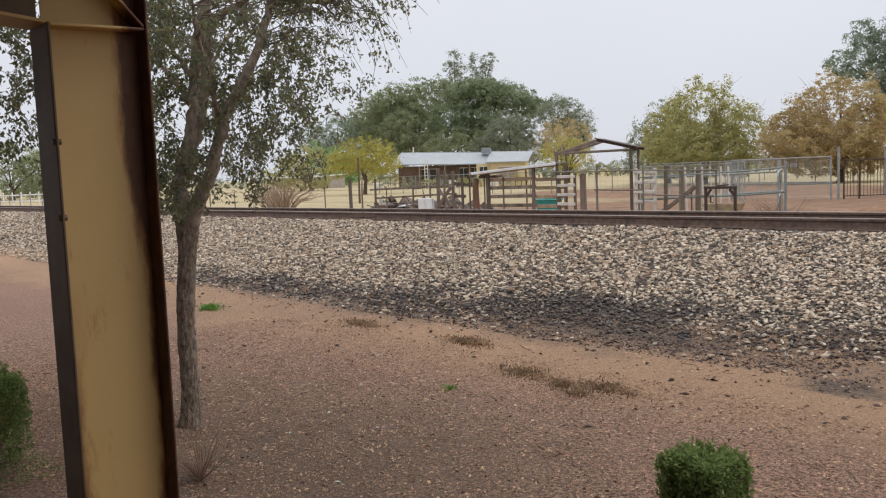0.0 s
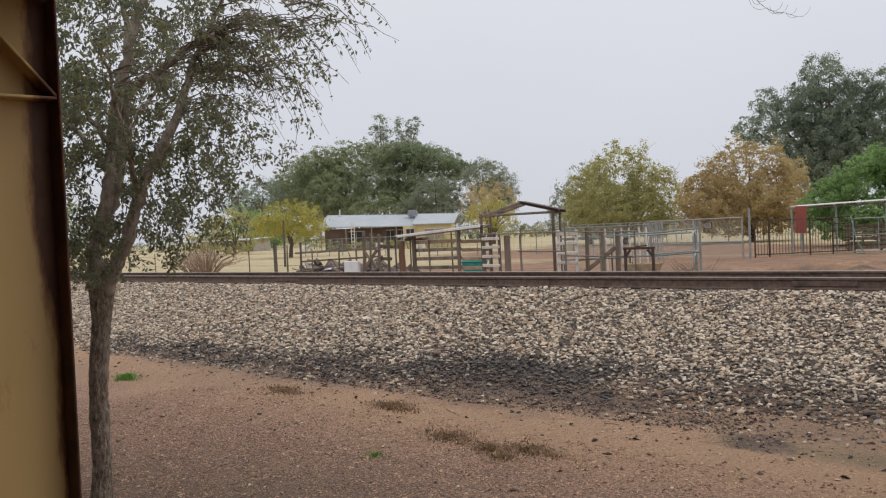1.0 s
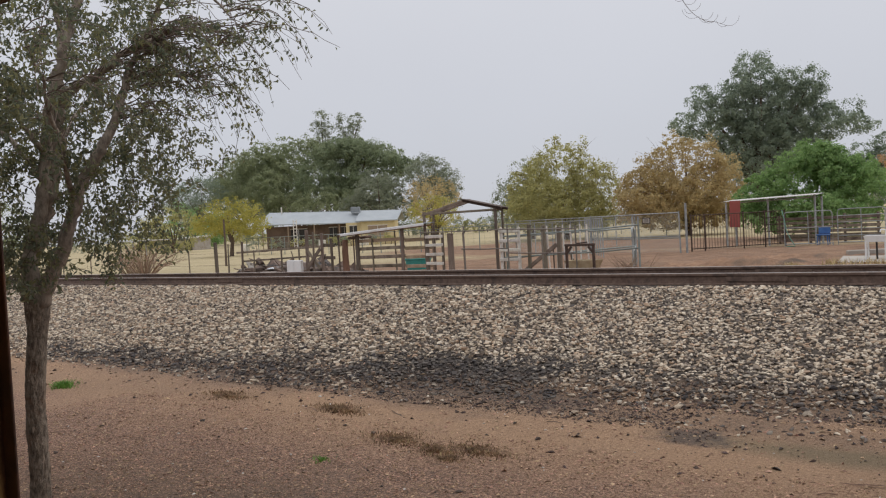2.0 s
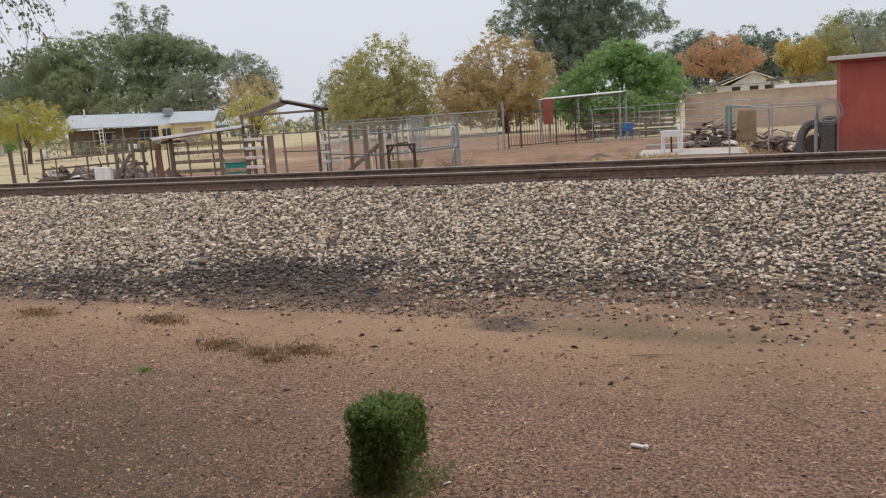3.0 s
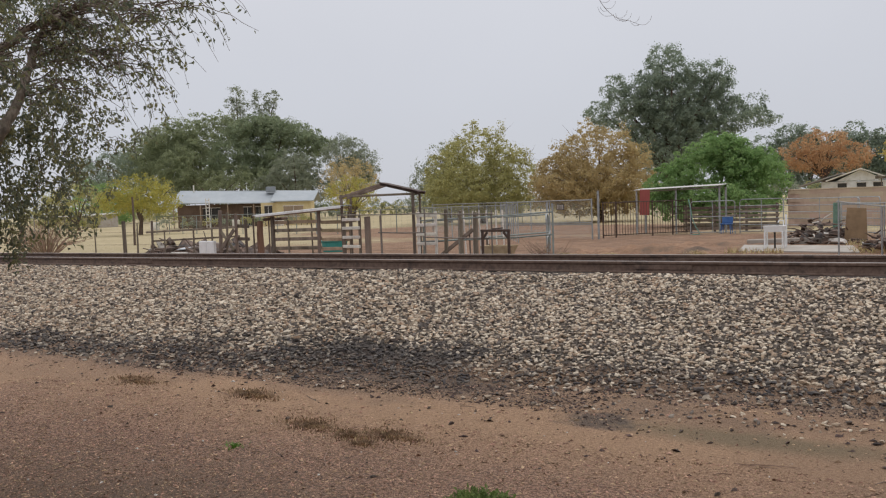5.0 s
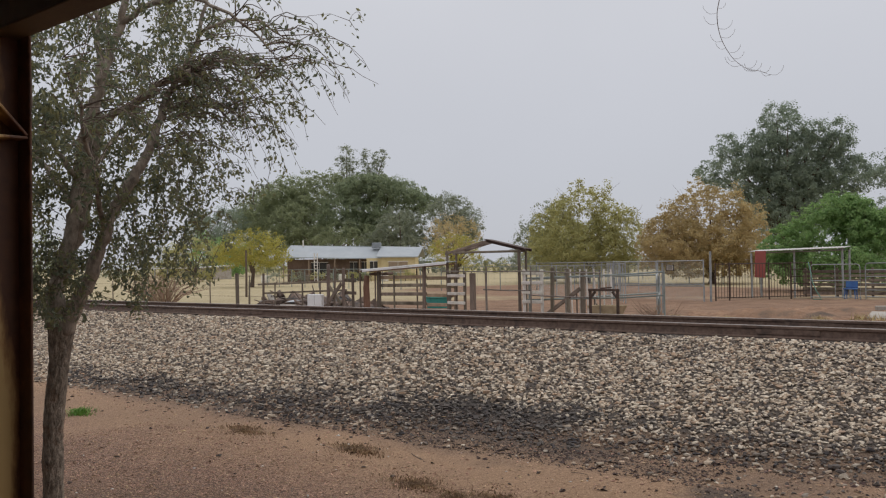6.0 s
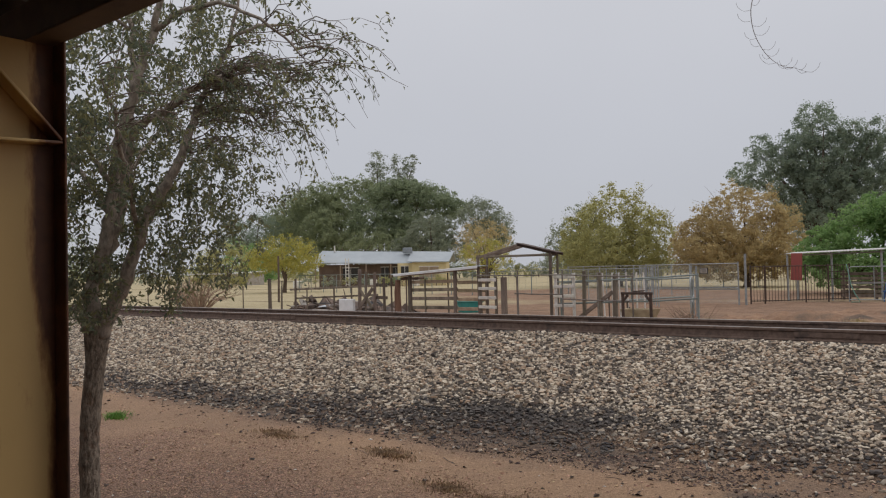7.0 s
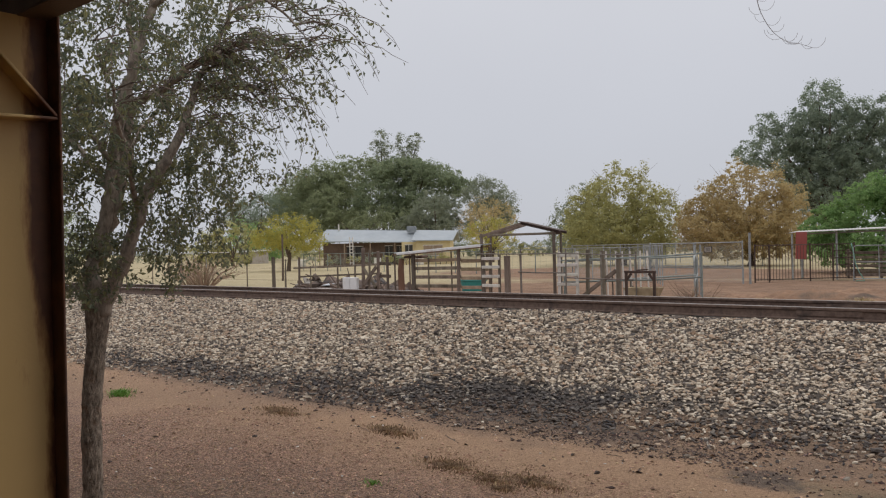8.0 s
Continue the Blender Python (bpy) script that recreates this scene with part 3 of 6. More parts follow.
strewn("red_gravel", 80000, -9.0, 2.6, 1.5, 6.0, 0.005, 0.013, M_PEBBLE, "reddish crushed granite gravel on the dirt", 1.2)
strewn("loose_pebbles", 9000, -14, 3.5, 4.8, 8.0, 0.003, 0.02, M_PEBBLE, "loose pebbles on the sandy dirt", 0.5)
strewn("burnt_grit", 9000, -8.5, -2.0, 6.85, 8.2, 0.005, 0.02, M_DARKPEB, "sooty black grit at the foot of the bank", 1.0)
strewn("burnt_grit", 4000, -2.5, 3.0, 7.7, 8.5, 0.005, 0.02, M_DARKPEB, "dark grit at the foot of the bank", 1.0)
strewn("dark_pebbles", 2600, -14, 3.5, 5.4, 8.0, 0.006, 0.03, M_DARKPEB, "dark sooty pebbles below the stone bank", 0.35)
strewn("char_bits", 110, -1.98, -1.55, 6.5, 7.05, 0.006, 0.02, M_DARKPEB, "bits of charcoal on the sandy dirt", 1.0)
strewn("pale_chips", 260, -9, 2.6, 2.2, 7.2, 0.006, 0.018, M_WHITEWOOD, "pale stone chips scattered on the gravel", 1.0)
strewn("small_dark_stones", 160, -9, 3.0, 3.0, 7.5, 0.012, 0.03, M_DARKPEB, "small dark stones lying on the gravel", 0.6)

# ---- the open shed the camera stands under ----
CX, TIP, FY0, FY1, KNEE, EAVE = -2.72, 0.1, 1.035, 1.43, 2.512, 2.93
column = thing("steel_column", (0, 0, 0), "tan painted steel column with rusted edges and knee stiffeners", "column", kind="structure")
part("web", Shape().box((CX, (FY0 + FY1) / 2, (EAVE + 0.0) / 2), (0.008, FY1 - FY0 - 0.012, EAVE), chamfer=0), M_COLUMN, column)
part("outer_flange", Shape().box((CX, FY1, EAVE / 2), (2 * TIP, 0.012, EAVE), chamfer=0.004), M_RUSTEDGE, column, "dark rusted brown outer flange")
part("inner_flange", Shape().box((CX, FY0, KNEE / 2), (2 * TIP, 0.012, KNEE), chamfer=0.004), M_DARKSTEEL, column, "dark brown inner flange")
part("knee_stiffener", Shape().box((CX + 0.05, (FY0 + FY1) / 2, KNEE), (0.09, FY1 - FY0 - 0.014, 0.012), pose(0, 0, 0, 2), chamfer=0.003), M_COLUMN, column, "tan plate across the knee")
part("diagonal_stiffener", Shape().beam((CX + 0.05, FY1 - 0.01, KNEE + 0.015), (CX + 0.05, FY0 + 0.06, EAVE - 0.06), 0.09, 0.012, 0.003), M_COLUMN, column, "tan diagonal plate in the knee")
for z in (1.75, 2.05):
    part("bolt", Shape().tube([(CX + 0.075, FY0 - 0.012, z), (CX + 0.075, FY0 + 0.02, z)], 0.014, 6), M_DARKSTEEL, column)
rafter = thing("rafter", (0, 0, 0), "dark brown steel rafter running back from the column", "rafter", kind="structure")
part("rafter_web", Shape().add([(CX + s, y, z) for s in (-0.004, 0.004) for y, z in ((FY0 - 0.01, KNEE + 0.005), (-7, KNEE + 0.7), (-7, EAVE + 0.9), (FY0 - 0.01, EAVE + 0.02))], [(0, 1, 2, 3), (7, 6, 5, 4), (0, 3, 7, 4), (1, 0, 4, 5), (2, 1, 5, 6), (3, 2, 6, 7)]), M_DARKSTEEL, rafter)
part("rafter_flange", Shape().beam((CX, FY0 - 0.008, KNEE), (CX, -7, KNEE + 0.69), 2 * TIP, 0.012), M_COLUMN, rafter, "tan lower flange")
eave = thing("eave_beam", (0, 0, 0), "dark brown steel eave beam along the roof's edge", "beam", kind="structure")
part("eave_channel", Shape().box((2, FY1 - 0.03, EAVE + 0.1), (24, 0.06, 0.2), chamfer=0.008), M_DARKSTEEL, eave)
part("eave_lip", Shape().box((2, FY1 - 0.06, EAVE + 0.003), (24, 0.12, 0.012), chamfer=0.003), M_DARKSTEEL, eave)
roof = thing("shed_roof", (0, 0, 0), "dark underside of a metal shed roof", "roof", kind="structure")
deck = Shape()
ribs = [(-10 + 0.1 * i) for i in range(241)]
deck.add([(x, y, EAVE + 0.215 + (1.5 - y) * 0.11 + (0.03 if i % 3 == 1 else 0)) for i, x in enumerate(ribs) for y in (1.52, -7)], [(2 * i, 2 * i + 1, 2 * i + 3, 2 * i + 2) for i in range(240)])
part("roof_sheet", deck, M_ROOFUNDER, roof)
for k in range(5):
    y = 0.2 - 1.4 * k
    part("purlin", Shape().box((2, y, EAVE + 0.13 + (1.5 - y) * 0.11), (24, 0.06, 0.16), chamfer=0.005), M_DARKSTEEL, roof)
solo("wall_back", Shape().box((2, -7.1, 2.0), (24, 0.2, 4.4)), M_TANWALL, "plain tan back wall of the shed", "wall", kind="structure")


# ---- plants ----
def leaf_cards(centres, length, width, droop=0.0, up=0.0):
    """A folded four-cornered leaf at each centre, turned at random. droop: how far the tips hang; up: how far the blades face the sky."""
    n = len(centres)
    d = rng.normal(0, 1, (n, 3))
    d[:, 2] -= droop
    d /= np.linalg.norm(d, axis=1)[:, None]
    s = rng.normal(0, 1, (n, 3))
    s[:, 2] *= max(0.05, 1 - up)
    s -= d * (s * d).sum(1)[:, None]
    s /= np.linalg.norm(s, axis=1)[:, None]
    nrm = np.cross(d, s)
    ln = (length * rng.uniform(0.65, 1.3, n))[:, None]
    wd = (width * rng.uniform(0.7, 1.25, n))[:, None]
    mid = centres + d * ln * 0.45
    fold = nrm * wd * 0.3
    v = np.stack([centres, mid + s * wd * 0.5 + fold, centres + d * ln, mid - s * wd * 0.5 + fold], 1)
    f = np.array([[0, 1, 2, 3]])[None] + 4 * np.arange(n)[:, None, None]
    return v.reshape(-1, 3), f.reshape(-1, 4)


def crown_leaves(blobs, clumps, per, spread, length, width, low=-9.0, stray=0.25, hollow=0.74):
    """Leaves of a crown: puffs on the uneven skin of the blobs (x, y, z, rx, ry, rz); the leaves of a puff sit on its shell and face outwards and up."""
    blobs = np.array(blobs, float)
    weight = blobs[:, 3] * blobs[:, 5] + blobs[:, 4] * blobs[:, 5]
    pick = rng.choice(len(blobs), clumps, p=weight / weight.sum())
    d = rng.normal(0, 1, (clumps, 3))
    d /= np.linalg.norm(d, axis=1)[:, None]
    lump = np.array([noise.noise(Vector((a * 2.3 + 5 * k, b * 2.3, c * 2.3))) for (a, b, c), k in zip(d, pick)])
    r = (hollow + (1.0 - hollow) * rng.uniform(0, 1, clumps) ** 0.6) * (1 + 0.34 * lump)
    inner = rng.uniform(0, 1, clumps) < 0.12
    r[inner] *= rng.uniform(0.4, 0.85, inner.sum())
    c = blobs[pick, :3] + d * r[:, None] * blobs[pick, 3:]
    keep = c[:, 2] > low
    c, d = c[keep], d[keep]
    size = spread * rng.uniform(0.45, 1.3, len(c)) ** 1.2
    n = rng.normal(0, 1, (len(c) * per, 3)) + np.repeat(d, per, 0) * 0.9 + np.array([0, 0, 0.5])
    n /= np.linalg.norm(n, axis=1)[:, None]
    loose = np.where(rng.uniform(0, 1, len(n)) < stray, rng.uniform(1.0, 2.0, len(n)), 1.0)
    reach = loose * np.repeat(size, per) * rng.uniform(0.4, 1.0, len(n)) ** 0.5 * rng.uniform(0.85, 1.2, len(n))
    p = np.repeat(c, per, 0) + n * reach[:, None] * np.array([1, 1, 0.8])
    face = n + rng.normal(0, 0.33, n.shape)
    face /= np.linalg.norm(face, axis=1)[:, None]
    a = rng.normal(0, 1, n.shape)
    a -= face * (a * face).sum(1)[:, None]
    a /= np.linalg.norm(a, axis=1)[:, None]
    b = np.cross(face, a)
    ln = (length * rng.uniform(0.65, 1.3, len(n)))[:, None]
    wd = (width * rng.uniform(0.7, 1.25, len(n)))[:, None]
    v = np.stack([p - a * ln * 0.5, p + b * wd * 0.5 + face * wd * 0.2, p + a * ln * 0.5, p - b * wd * 0.5 + face * wd * 0.2], 1)
    f = np.array([[0, 1, 2, 3]])[None] + 4 * np.arange(len(n))[:, None, None]
    return v.reshape(-1, 3), f.reshape(-1, 4)


def far_tree(name, base, blobs, clumps, per, spread, leaf, material, trunk_r, label, category="tree", group="", low=0.35, forks=5, bare=0, puff=1.5, stray=0.25):
    """A tree at a distance: tapered trunk, limbs into each mass of foliage, a crown of many clumped leaves."""
    bx, by = base
    z0 = height(bx, by) - 0.05
    t = thing(name, (bx, by, z0), label, category, group)
    cz = min(b[2] - 0.5 * b[5] for b in blobs)
    fork_z = max(0.6, (cz - z0) * 0.8)
    trunk = Shape().tube([(0, 0, 0), (rnd(-0.1, 0.1), rnd(-0.1, 0.1), fork_z * 0.5), (rnd(-0.2, 0.2), rnd(-0.2, 0.2), fork_z)], [trunk_r * 1.25, trunk_r, trunk_r * 0.8], 7)
    part("trunk", trunk, M_FARBARK, t)
    for k in range(forks):
        b = blobs[k % len(blobs)]
        e = Vector((b[0] - bx + rnd(-0.55, 0.55) * b[3], b[1] - by + rnd(-0.55, 0.55) * b[4], b[2] - z0 + rnd(0.1, 0.75) * b[5]))
        s = Vector((0, 0, fork_z * rnd(0.75, 1)))
        m = s.lerp(e, 0.5) + Vector((0, 0, 0.08 * e.z))
        part("limb", Shape().tube([s, m, e], [trunk_r * 0.55, trunk_r * 0.35, 0.02], 5), M_FARBARK, t)
    limbs = Shape()
    for k in range(bare):
        b = blobs[k % len(blobs)]
        a = rnd(0, 6.28)
        e = Vector((b[0] - bx + math.cos(a) * b[3] * rnd(0.7, 1.1), b[1] - by + math.sin(a) * b[4] * 0.8, b[2] - z0 + b[5] * rnd(0.5, 1.15)))
        s = Vector((b[0] - bx, b[1] - by, b[2] - z0)).lerp(e, 0.35)
        limbs.tube([s, s.lerp(e, 0.35) + Vector((rnd(-0.2, 0.2), 0, 0.2)), s.lerp(e, 0.7) + Vector((rnd(-0.25, 0.25), rnd(-0.2, 0.2), 0.15)), e], [0.018, 0.013, 0.009, 0.004], 4)
    if bare:
        tagged(part("bare_growth", limbs, M_FARBARK, t), "thin bare shoots", "", "", "stuff")
    v, f = crown_leaves(blobs, round(clumps * 0.85), round(per * 1.8), spread * puff, leaf * 0.62, leaf * 0.4, low + 0.3, stray)
    crown = new("crown", array_mesh("crown", v - np.array([bx, by, z0]), f, material))
    crown.parent = t
    tagged(crown, "", "", "", "stuff")
    return t


def B(x, y, z, r, rz=None, ry=None):
    return (x, y, z, r, ry or r, rz or r)


def billows(blobs, count, size=0.4):
    """Round puffs set over a core of shrunken blobs, for an uneven, billowing crown."""
    own = random.Random(len(blobs) * 31 + count)
    out = [(x, y, z, rx * 0.84, ry * 0.84, rz * 0.82) for x, y, z, rx, ry, rz in blobs]
    for x, y, z, rx, ry, rz in blobs:
        for _ in range(count):
            d = Vector((own.gauss(0, 1), own.gauss(0, 1), own.gauss(0.35, 0.9))).normalized()
            k = size * own.uniform(0.6, 1.2)
            out.append((x + d.x * rx * (1.02 - k), y + d.y * ry * (1.02 - k), z + d.z * rz * (1.02 - k), rx * k, ry * k, rz * k * 1.15))
    return out


# the wood behind the ranch house
far_tree("mesquite_tree", (-126, 112), billows([B(-132.3, 112, 14.6, 8.2, 4.0), B(-124.9, 112, 15.8, 8.3, 4.4), B(-116.9, 113, 16.6, 7.0, 4.2), B(-136.4, 111, 12.0, 5.4, 4.0), B(-128.2, 108, 9.0, 9.5, 5.0), B(-117.5, 109, 9.5, 8.2, 6.0), B(-126, 112, 10, 10, 6)], 10), 2900, 16, 0.5, 0.6, L_DARK, 0.4, "broad dark green tree behind the ranch house", group="trees behind the house")
far_tree("mesquite_tree", (-105, 114), billows([B(-107.4, 114, 16.0, 6.6, 3.6), B(-101.2, 114, 15.2, 5.6, 3.1), B(-95.9, 114, 13.8, 4.3, 2.4), B(-107.8, 110, 10.5, 6.5, 6.0), B(-101, 112, 9, 6, 5), B(-92.0, 114, 12.6, 3.0, 1.6)], 10), 2300, 16, 0.45, 0.6, L_WOOD, 0.4, "tall dark green tree behind the ranch house", group="trees behind the house", bare=10)
far_tree("eucalyptus_tree", (-118.3, 120), [B(-118.3, 120, 25.0, 1.5, 1.5), B(-119.9, 120, 23.4, 1.3, 1.2), B(-117.2, 120, 22.8, 1.4, 1.7), B(-118.6, 120, 20.9, 1.8, 1.4), B(-118.5, 120, 18.6, 3.0, 1.8)], 260, 13, 0.36, 0.42, L_EUCA, 0.3, "tall thin grey-green eucalyptus top", group="eucalyptus", low=15)
far_tree("eucalyptus_tree", (-111.0, 120), [B(-113.0, 120, 23.6, 0.8, 1.7), B(-112.0, 120, 21.6, 1.0, 1.3), B(-108.9, 120, 23.7, 1.5, 1.1), B(-109.7, 120, 21.8, 1.0, 1.4), B(-111, 120, 19, 2.8, 1.8)], 260, 13, 0.36, 0.42, L_EUCA, 0.3, "tall forked grey-green eucalyptus top", group="eucalyptus", low=16)
far_tree("cypress_tree", (-90, 104), billows([B(-89.9, 104, 7.8, 4.6, 3.8), B(-94.3, 104, 5.2, 4.2, 3.2), B(-86.6, 104, 4.8, 3.4, 2.8)], 8), 800, 16, 0.34, 0.45, L_EUCA, 0.3, "grey-green rounded tree beside the house")
far_tree("cypress_tree", (-109, 104), [B(-113.9, 104, 6.4, 4.0, 3.2), B(-105.1, 104, 6.2, 4.3, 3.4), B(-122, 104, 5.6, 5, 3.6), B(-98.6, 104, 5.4, 3.6, 3)], 560, 16, 0.5, 0.45, L_DARK, 0.3, "row of low dark green trees close behind the roof")
far_tree("ash_tree", (-83, 110), [B(-84.3, 110, 11.0, 3.5, 2.6), B(-80.7, 110, 9.0, 2.5, 2.1), B(-83.2, 110, 6.8, 4.1, 3.2)], 800, 16, 0.45, 0.42, L_EUCA, 0.3, "grey-green tree at the wood's end", bare=10)
far_tree("cottonwood_tree", (-70, 92), [B(-69.9, 92, 7.0, 3.3, 1.8), B(-72.3, 92, 5.8, 2.0, 2.0), B(-67.8, 92, 5.6, 2.2, 2.0), B(-70, 92, 3.6, 3.4, 1.8)], 250, 13, 0.45, 0.34, L_RUSSET, 0.25, "thin russet tree beside the ranch house", bare=14)
far_tree("elm_tree", (-57, 76), [B(-57.6, 76, 3.5, 2.7, 1.8), B(-56.0, 76, 2.8, 1.9, 1.6)], 190, 13, 0.36, 0.3, L_YELLOW, 0.2, "yellow-leaved small tree beside the house", bare=16)
far_tree("mulberry_tree", (-55.6, 45), [B(-55.7, 45, 3.8, 2.6, 1.4), B(-58.4, 45, 3.2, 1.5, 0.9), B(-53.4, 45, 3.1, 1.9, 1.0), B(-56.0, 45, 2.8, 3.0, 0.9)], 520, 12, 0.28, 0.26, L_YELLOW, 0.16, "yellow-leaved young tree in the dry field", bare=20, puff=1.3)
far_tree("oak_tree", (-133, 100), [B(-133.4, 100, 10.4, 5.8, 2.8), B(-130.4, 100, 11.8, 3.0, 1.7), B(-138.2, 100, 9.0, 4.0, 2.8), B(-133, 100, 6.0, 6.5, 4.0)], 520, 16, 0.6, 0.5, L_PINE, 0.35, "dark bluish tree at the field's edge")
far_tree("oak_tree", (-110, 80), [B(-110, 80, 4.2, 3.6, 3.0), B(-105, 80, 3.0, 3, 2.4)], 240, 18, 0.5, 0.5, L_GREEN, 0.25, "mid-green rounded tree at the field's edge")
far_tree("willow_tree", (-88, 62), [B(-88, 62, 2.9, 3.6, 2.4), B(-93, 62, 2.5, 2.8, 2.2)], 220, 18, 0.45, 0.45, L_OLIVE, 0.2, "thin brownish tree in the dry field", bare=30)
far_tree("oak_tree", (-135, 62), [B(-135, 62, 5, 5.5, 4.5), B(-144, 60, 5, 6, 4.5)], 320, 20, 0.6, 0.6, L_DARK, 0.3, "green tree at the far side of the field")
far_tree("oak_tree", (-128, 38), [B(-128, 38, 4.2, 4.5, 3.8), B(-122, 40, 3.5, 3.5, 3.2)], 300, 20, 0.55, 0.55, L_DARK, 0.3, "rounded green tree beyond the white fence")
far_tree("oak_tree", (-95, 175), [B(-95, 175, 6.5, 5, 4.5), B(-104, 175, 5, 5, 4)], 150, 18, 0.8, 0.8, L_DARK, 0.3, "small far tree in the gap between the crowns")
# the row in the middle
far_tree("mulberry_tree", (-31.5, 60), [B(-31.8, 60, 5.1, 3.0, 3.3), B(-34.3, 60, 4.2, 2.3, 2.6), B(-28.7, 60, 3.8, 2.1, 2.5), B(-31.5, 59, 3.0, 4.4, 1.9), B(-31.5, 59.5, 1.9, 4.0, 1.1)], 2400, 12, 0.36, 0.27, L_OLIVE, 0.22, "olive and yellow turning mulberry tree", group="turning trees", bare=60, puff=0.95)
far_tree("mulberry_tree", (-37, 64), [B(-37.5, 64, 4.6, 2.4, 2.6), B(-39, 64, 3.2, 1.8, 2.0)], 220, 20, 0.34, 0.3, L_EUCA, 0.2, "grey-green tree beside the turning one", group="turning trees")
far_tree("mulberry_tree", (-20.5, 58), [B(-20.8, 58, 4.5, 3.2, 2.8), B(-23.2, 58, 3.6, 2.4, 2.0), B(-18.4, 58, 3.5, 2.0, 2.2), B(-21, 57, 2.9, 4.5, 1.4), B(-21, 57.5, 1.8, 4.1, 1.0)], 2400, 12, 0.36, 0.27, L_RUSSET, 0.22, "russet and gold turning tree with bare tips", group="turning trees", bare=90, puff=0.95)
pine_boughs = []
for x, z, r, h in ((-23.6, 16.3, 1.7, 1.2), (-25.4, 14.7, 1.3, 0.9), (-22.5, 14.7, 2.0, 1.2), (-19.7, 14.5, 1.0, 0.8), (-17.5, 14.0, 1.1, 1.2), (-18.2, 13.0, 1.4, 1.1), (-28.5, 13.6, 1.4, 1.3), (-27.2, 12.2, 2.1, 1.5), (-30.9, 11.3, 1.3, 1.1), (-29.4, 10.2, 1.7, 0.8), (-24.3, 12.6, 2.5, 1.9), (-21.3, 12.3, 2.4, 1.8), (-18.8, 11.2, 2.0, 1.4), (-16.6, 10.5, 1.3, 1.1), (-14.6, 10.7, 1.1, 1.0), (-14.3, 9.3, 1.5, 0.8), (-12.9, 9.2, 0.8, 0.4), (-16.1, 9.2, 1.1, 0.8), (-26.4, 10.0, 2.7, 1.4), (-22.8, 9.8, 2.8, 1.8), (-19.6, 9.4, 2.4, 1.4), (-25.3, 7.7, 2.5, 1.3), (-22.0, 7.6, 2.6, 1.5), (-18.9, 7.3, 2.3, 1.4), (-23, 5.5, 3.6, 1.8)):
    pine_boughs.append(B(x, 86 + rnd(-1.4, 1.4), z, r * 0.96, h * 1.0))
pine_boughs += [B(-22.8, 87, 12.0, 4.2, 2.8), B(-22.4, 87, 8.0, 5.4, 2.8)]
far_tree("aleppo_pine", (-23, 86), pine_boughs, 2600, 22, 0.32, 0.34, L_PINE, 0.45, "tall dark Aleppo pine with layered boughs", "tree", forks=10, puff=2.0, stray=0.05)
far_tree("citrus_tree", (-9.3, 46), billows([B(-9.6, 46, 3.2, 2.6, 2.1), B(-7.5, 46, 2.6, 2.0, 1.8), B(-11.6, 46, 2.3, 1.8, 1.6), B(-9.2, 45.2, 1.4, 3.7, 1.2), B(-8.6, 45.6, 3.9, 1.2, 1.2)], 9), 1700, 18, 0.17, 0.24, L_GREEN, 0.2, "bright green dense rounded tree behind the canopy", puff=1.7, stray=0.1)
far_tree("pistache_tree", (-10.9, 110), [B(-10.9, 110, 7.6, 3.4, 1.5), B(-13.4, 110, 6.3, 2.6, 1.5), B(-8.3, 110, 6.2, 2.6, 1.6), B(-10.8, 110, 5.6, 3.8, 1.4)], 420, 14, 0.42, 0.4, L_ORANGE, 0.3, "orange-leaved pistache tree behind a white house", forks=14, bare=50, puff=1.4)
far_tree("ash_tree", (-1.0, 84), [B(-2.3, 84, 5.4, 0.7, 1.2), B(-0.1, 84, 4.9, 1.4, 1.5), B(-1.2, 84, 4.2, 1.2, 1.2)], 260, 16, 0.3, 0.3, L_GOLD, 0.2, "golden yellow tree behind the block wall", bare=8)
far_tree("ash_tree", (1.7, 85), [B(1.7, 85, 6.9, 1.0, 1.3), B(2.4, 85, 5.4, 1.1, 1.0), B(1.1, 85, 5.0, 1.0, 1.3), B(1.8, 85, 3.6, 1.5, 1.4)], 260, 16, 0.34, 0.3, L_PALE, 0.2, "pale yellow-green slender tree behind the block wall", bare=10)
far_tree("ash_tree", (4.5, 90), [B(3.2, 90, 6.0, 2.4, 2.8), B(5.4, 90, 5.2, 2.6, 2.6)], 240, 18, 0.45, 0.4, L_EUCA, 0.2, "grey-green tree behind the barn")
far_tree("elm_tree", (8.8, 84), [B(8.6, 84, 5.6, 3.0, 2.4), B(11.5, 84, 5.4, 2.4, 2.4)], 110, 9, 0.5, 0.26, L_RUSSET, 0.2, "brown nearly bare tree behind the barn", forks=9, bare=170)
far_tree("acacia_tree", (11, 76), [B(11, 76, 3.8, 2.4, 1.5), B(13.5, 76, 3.6, 2, 1.4)], 240, 18, 0.35, 0.32, L_YELLOW, 0.2, "yellow bushy tree behind the barn's roof")
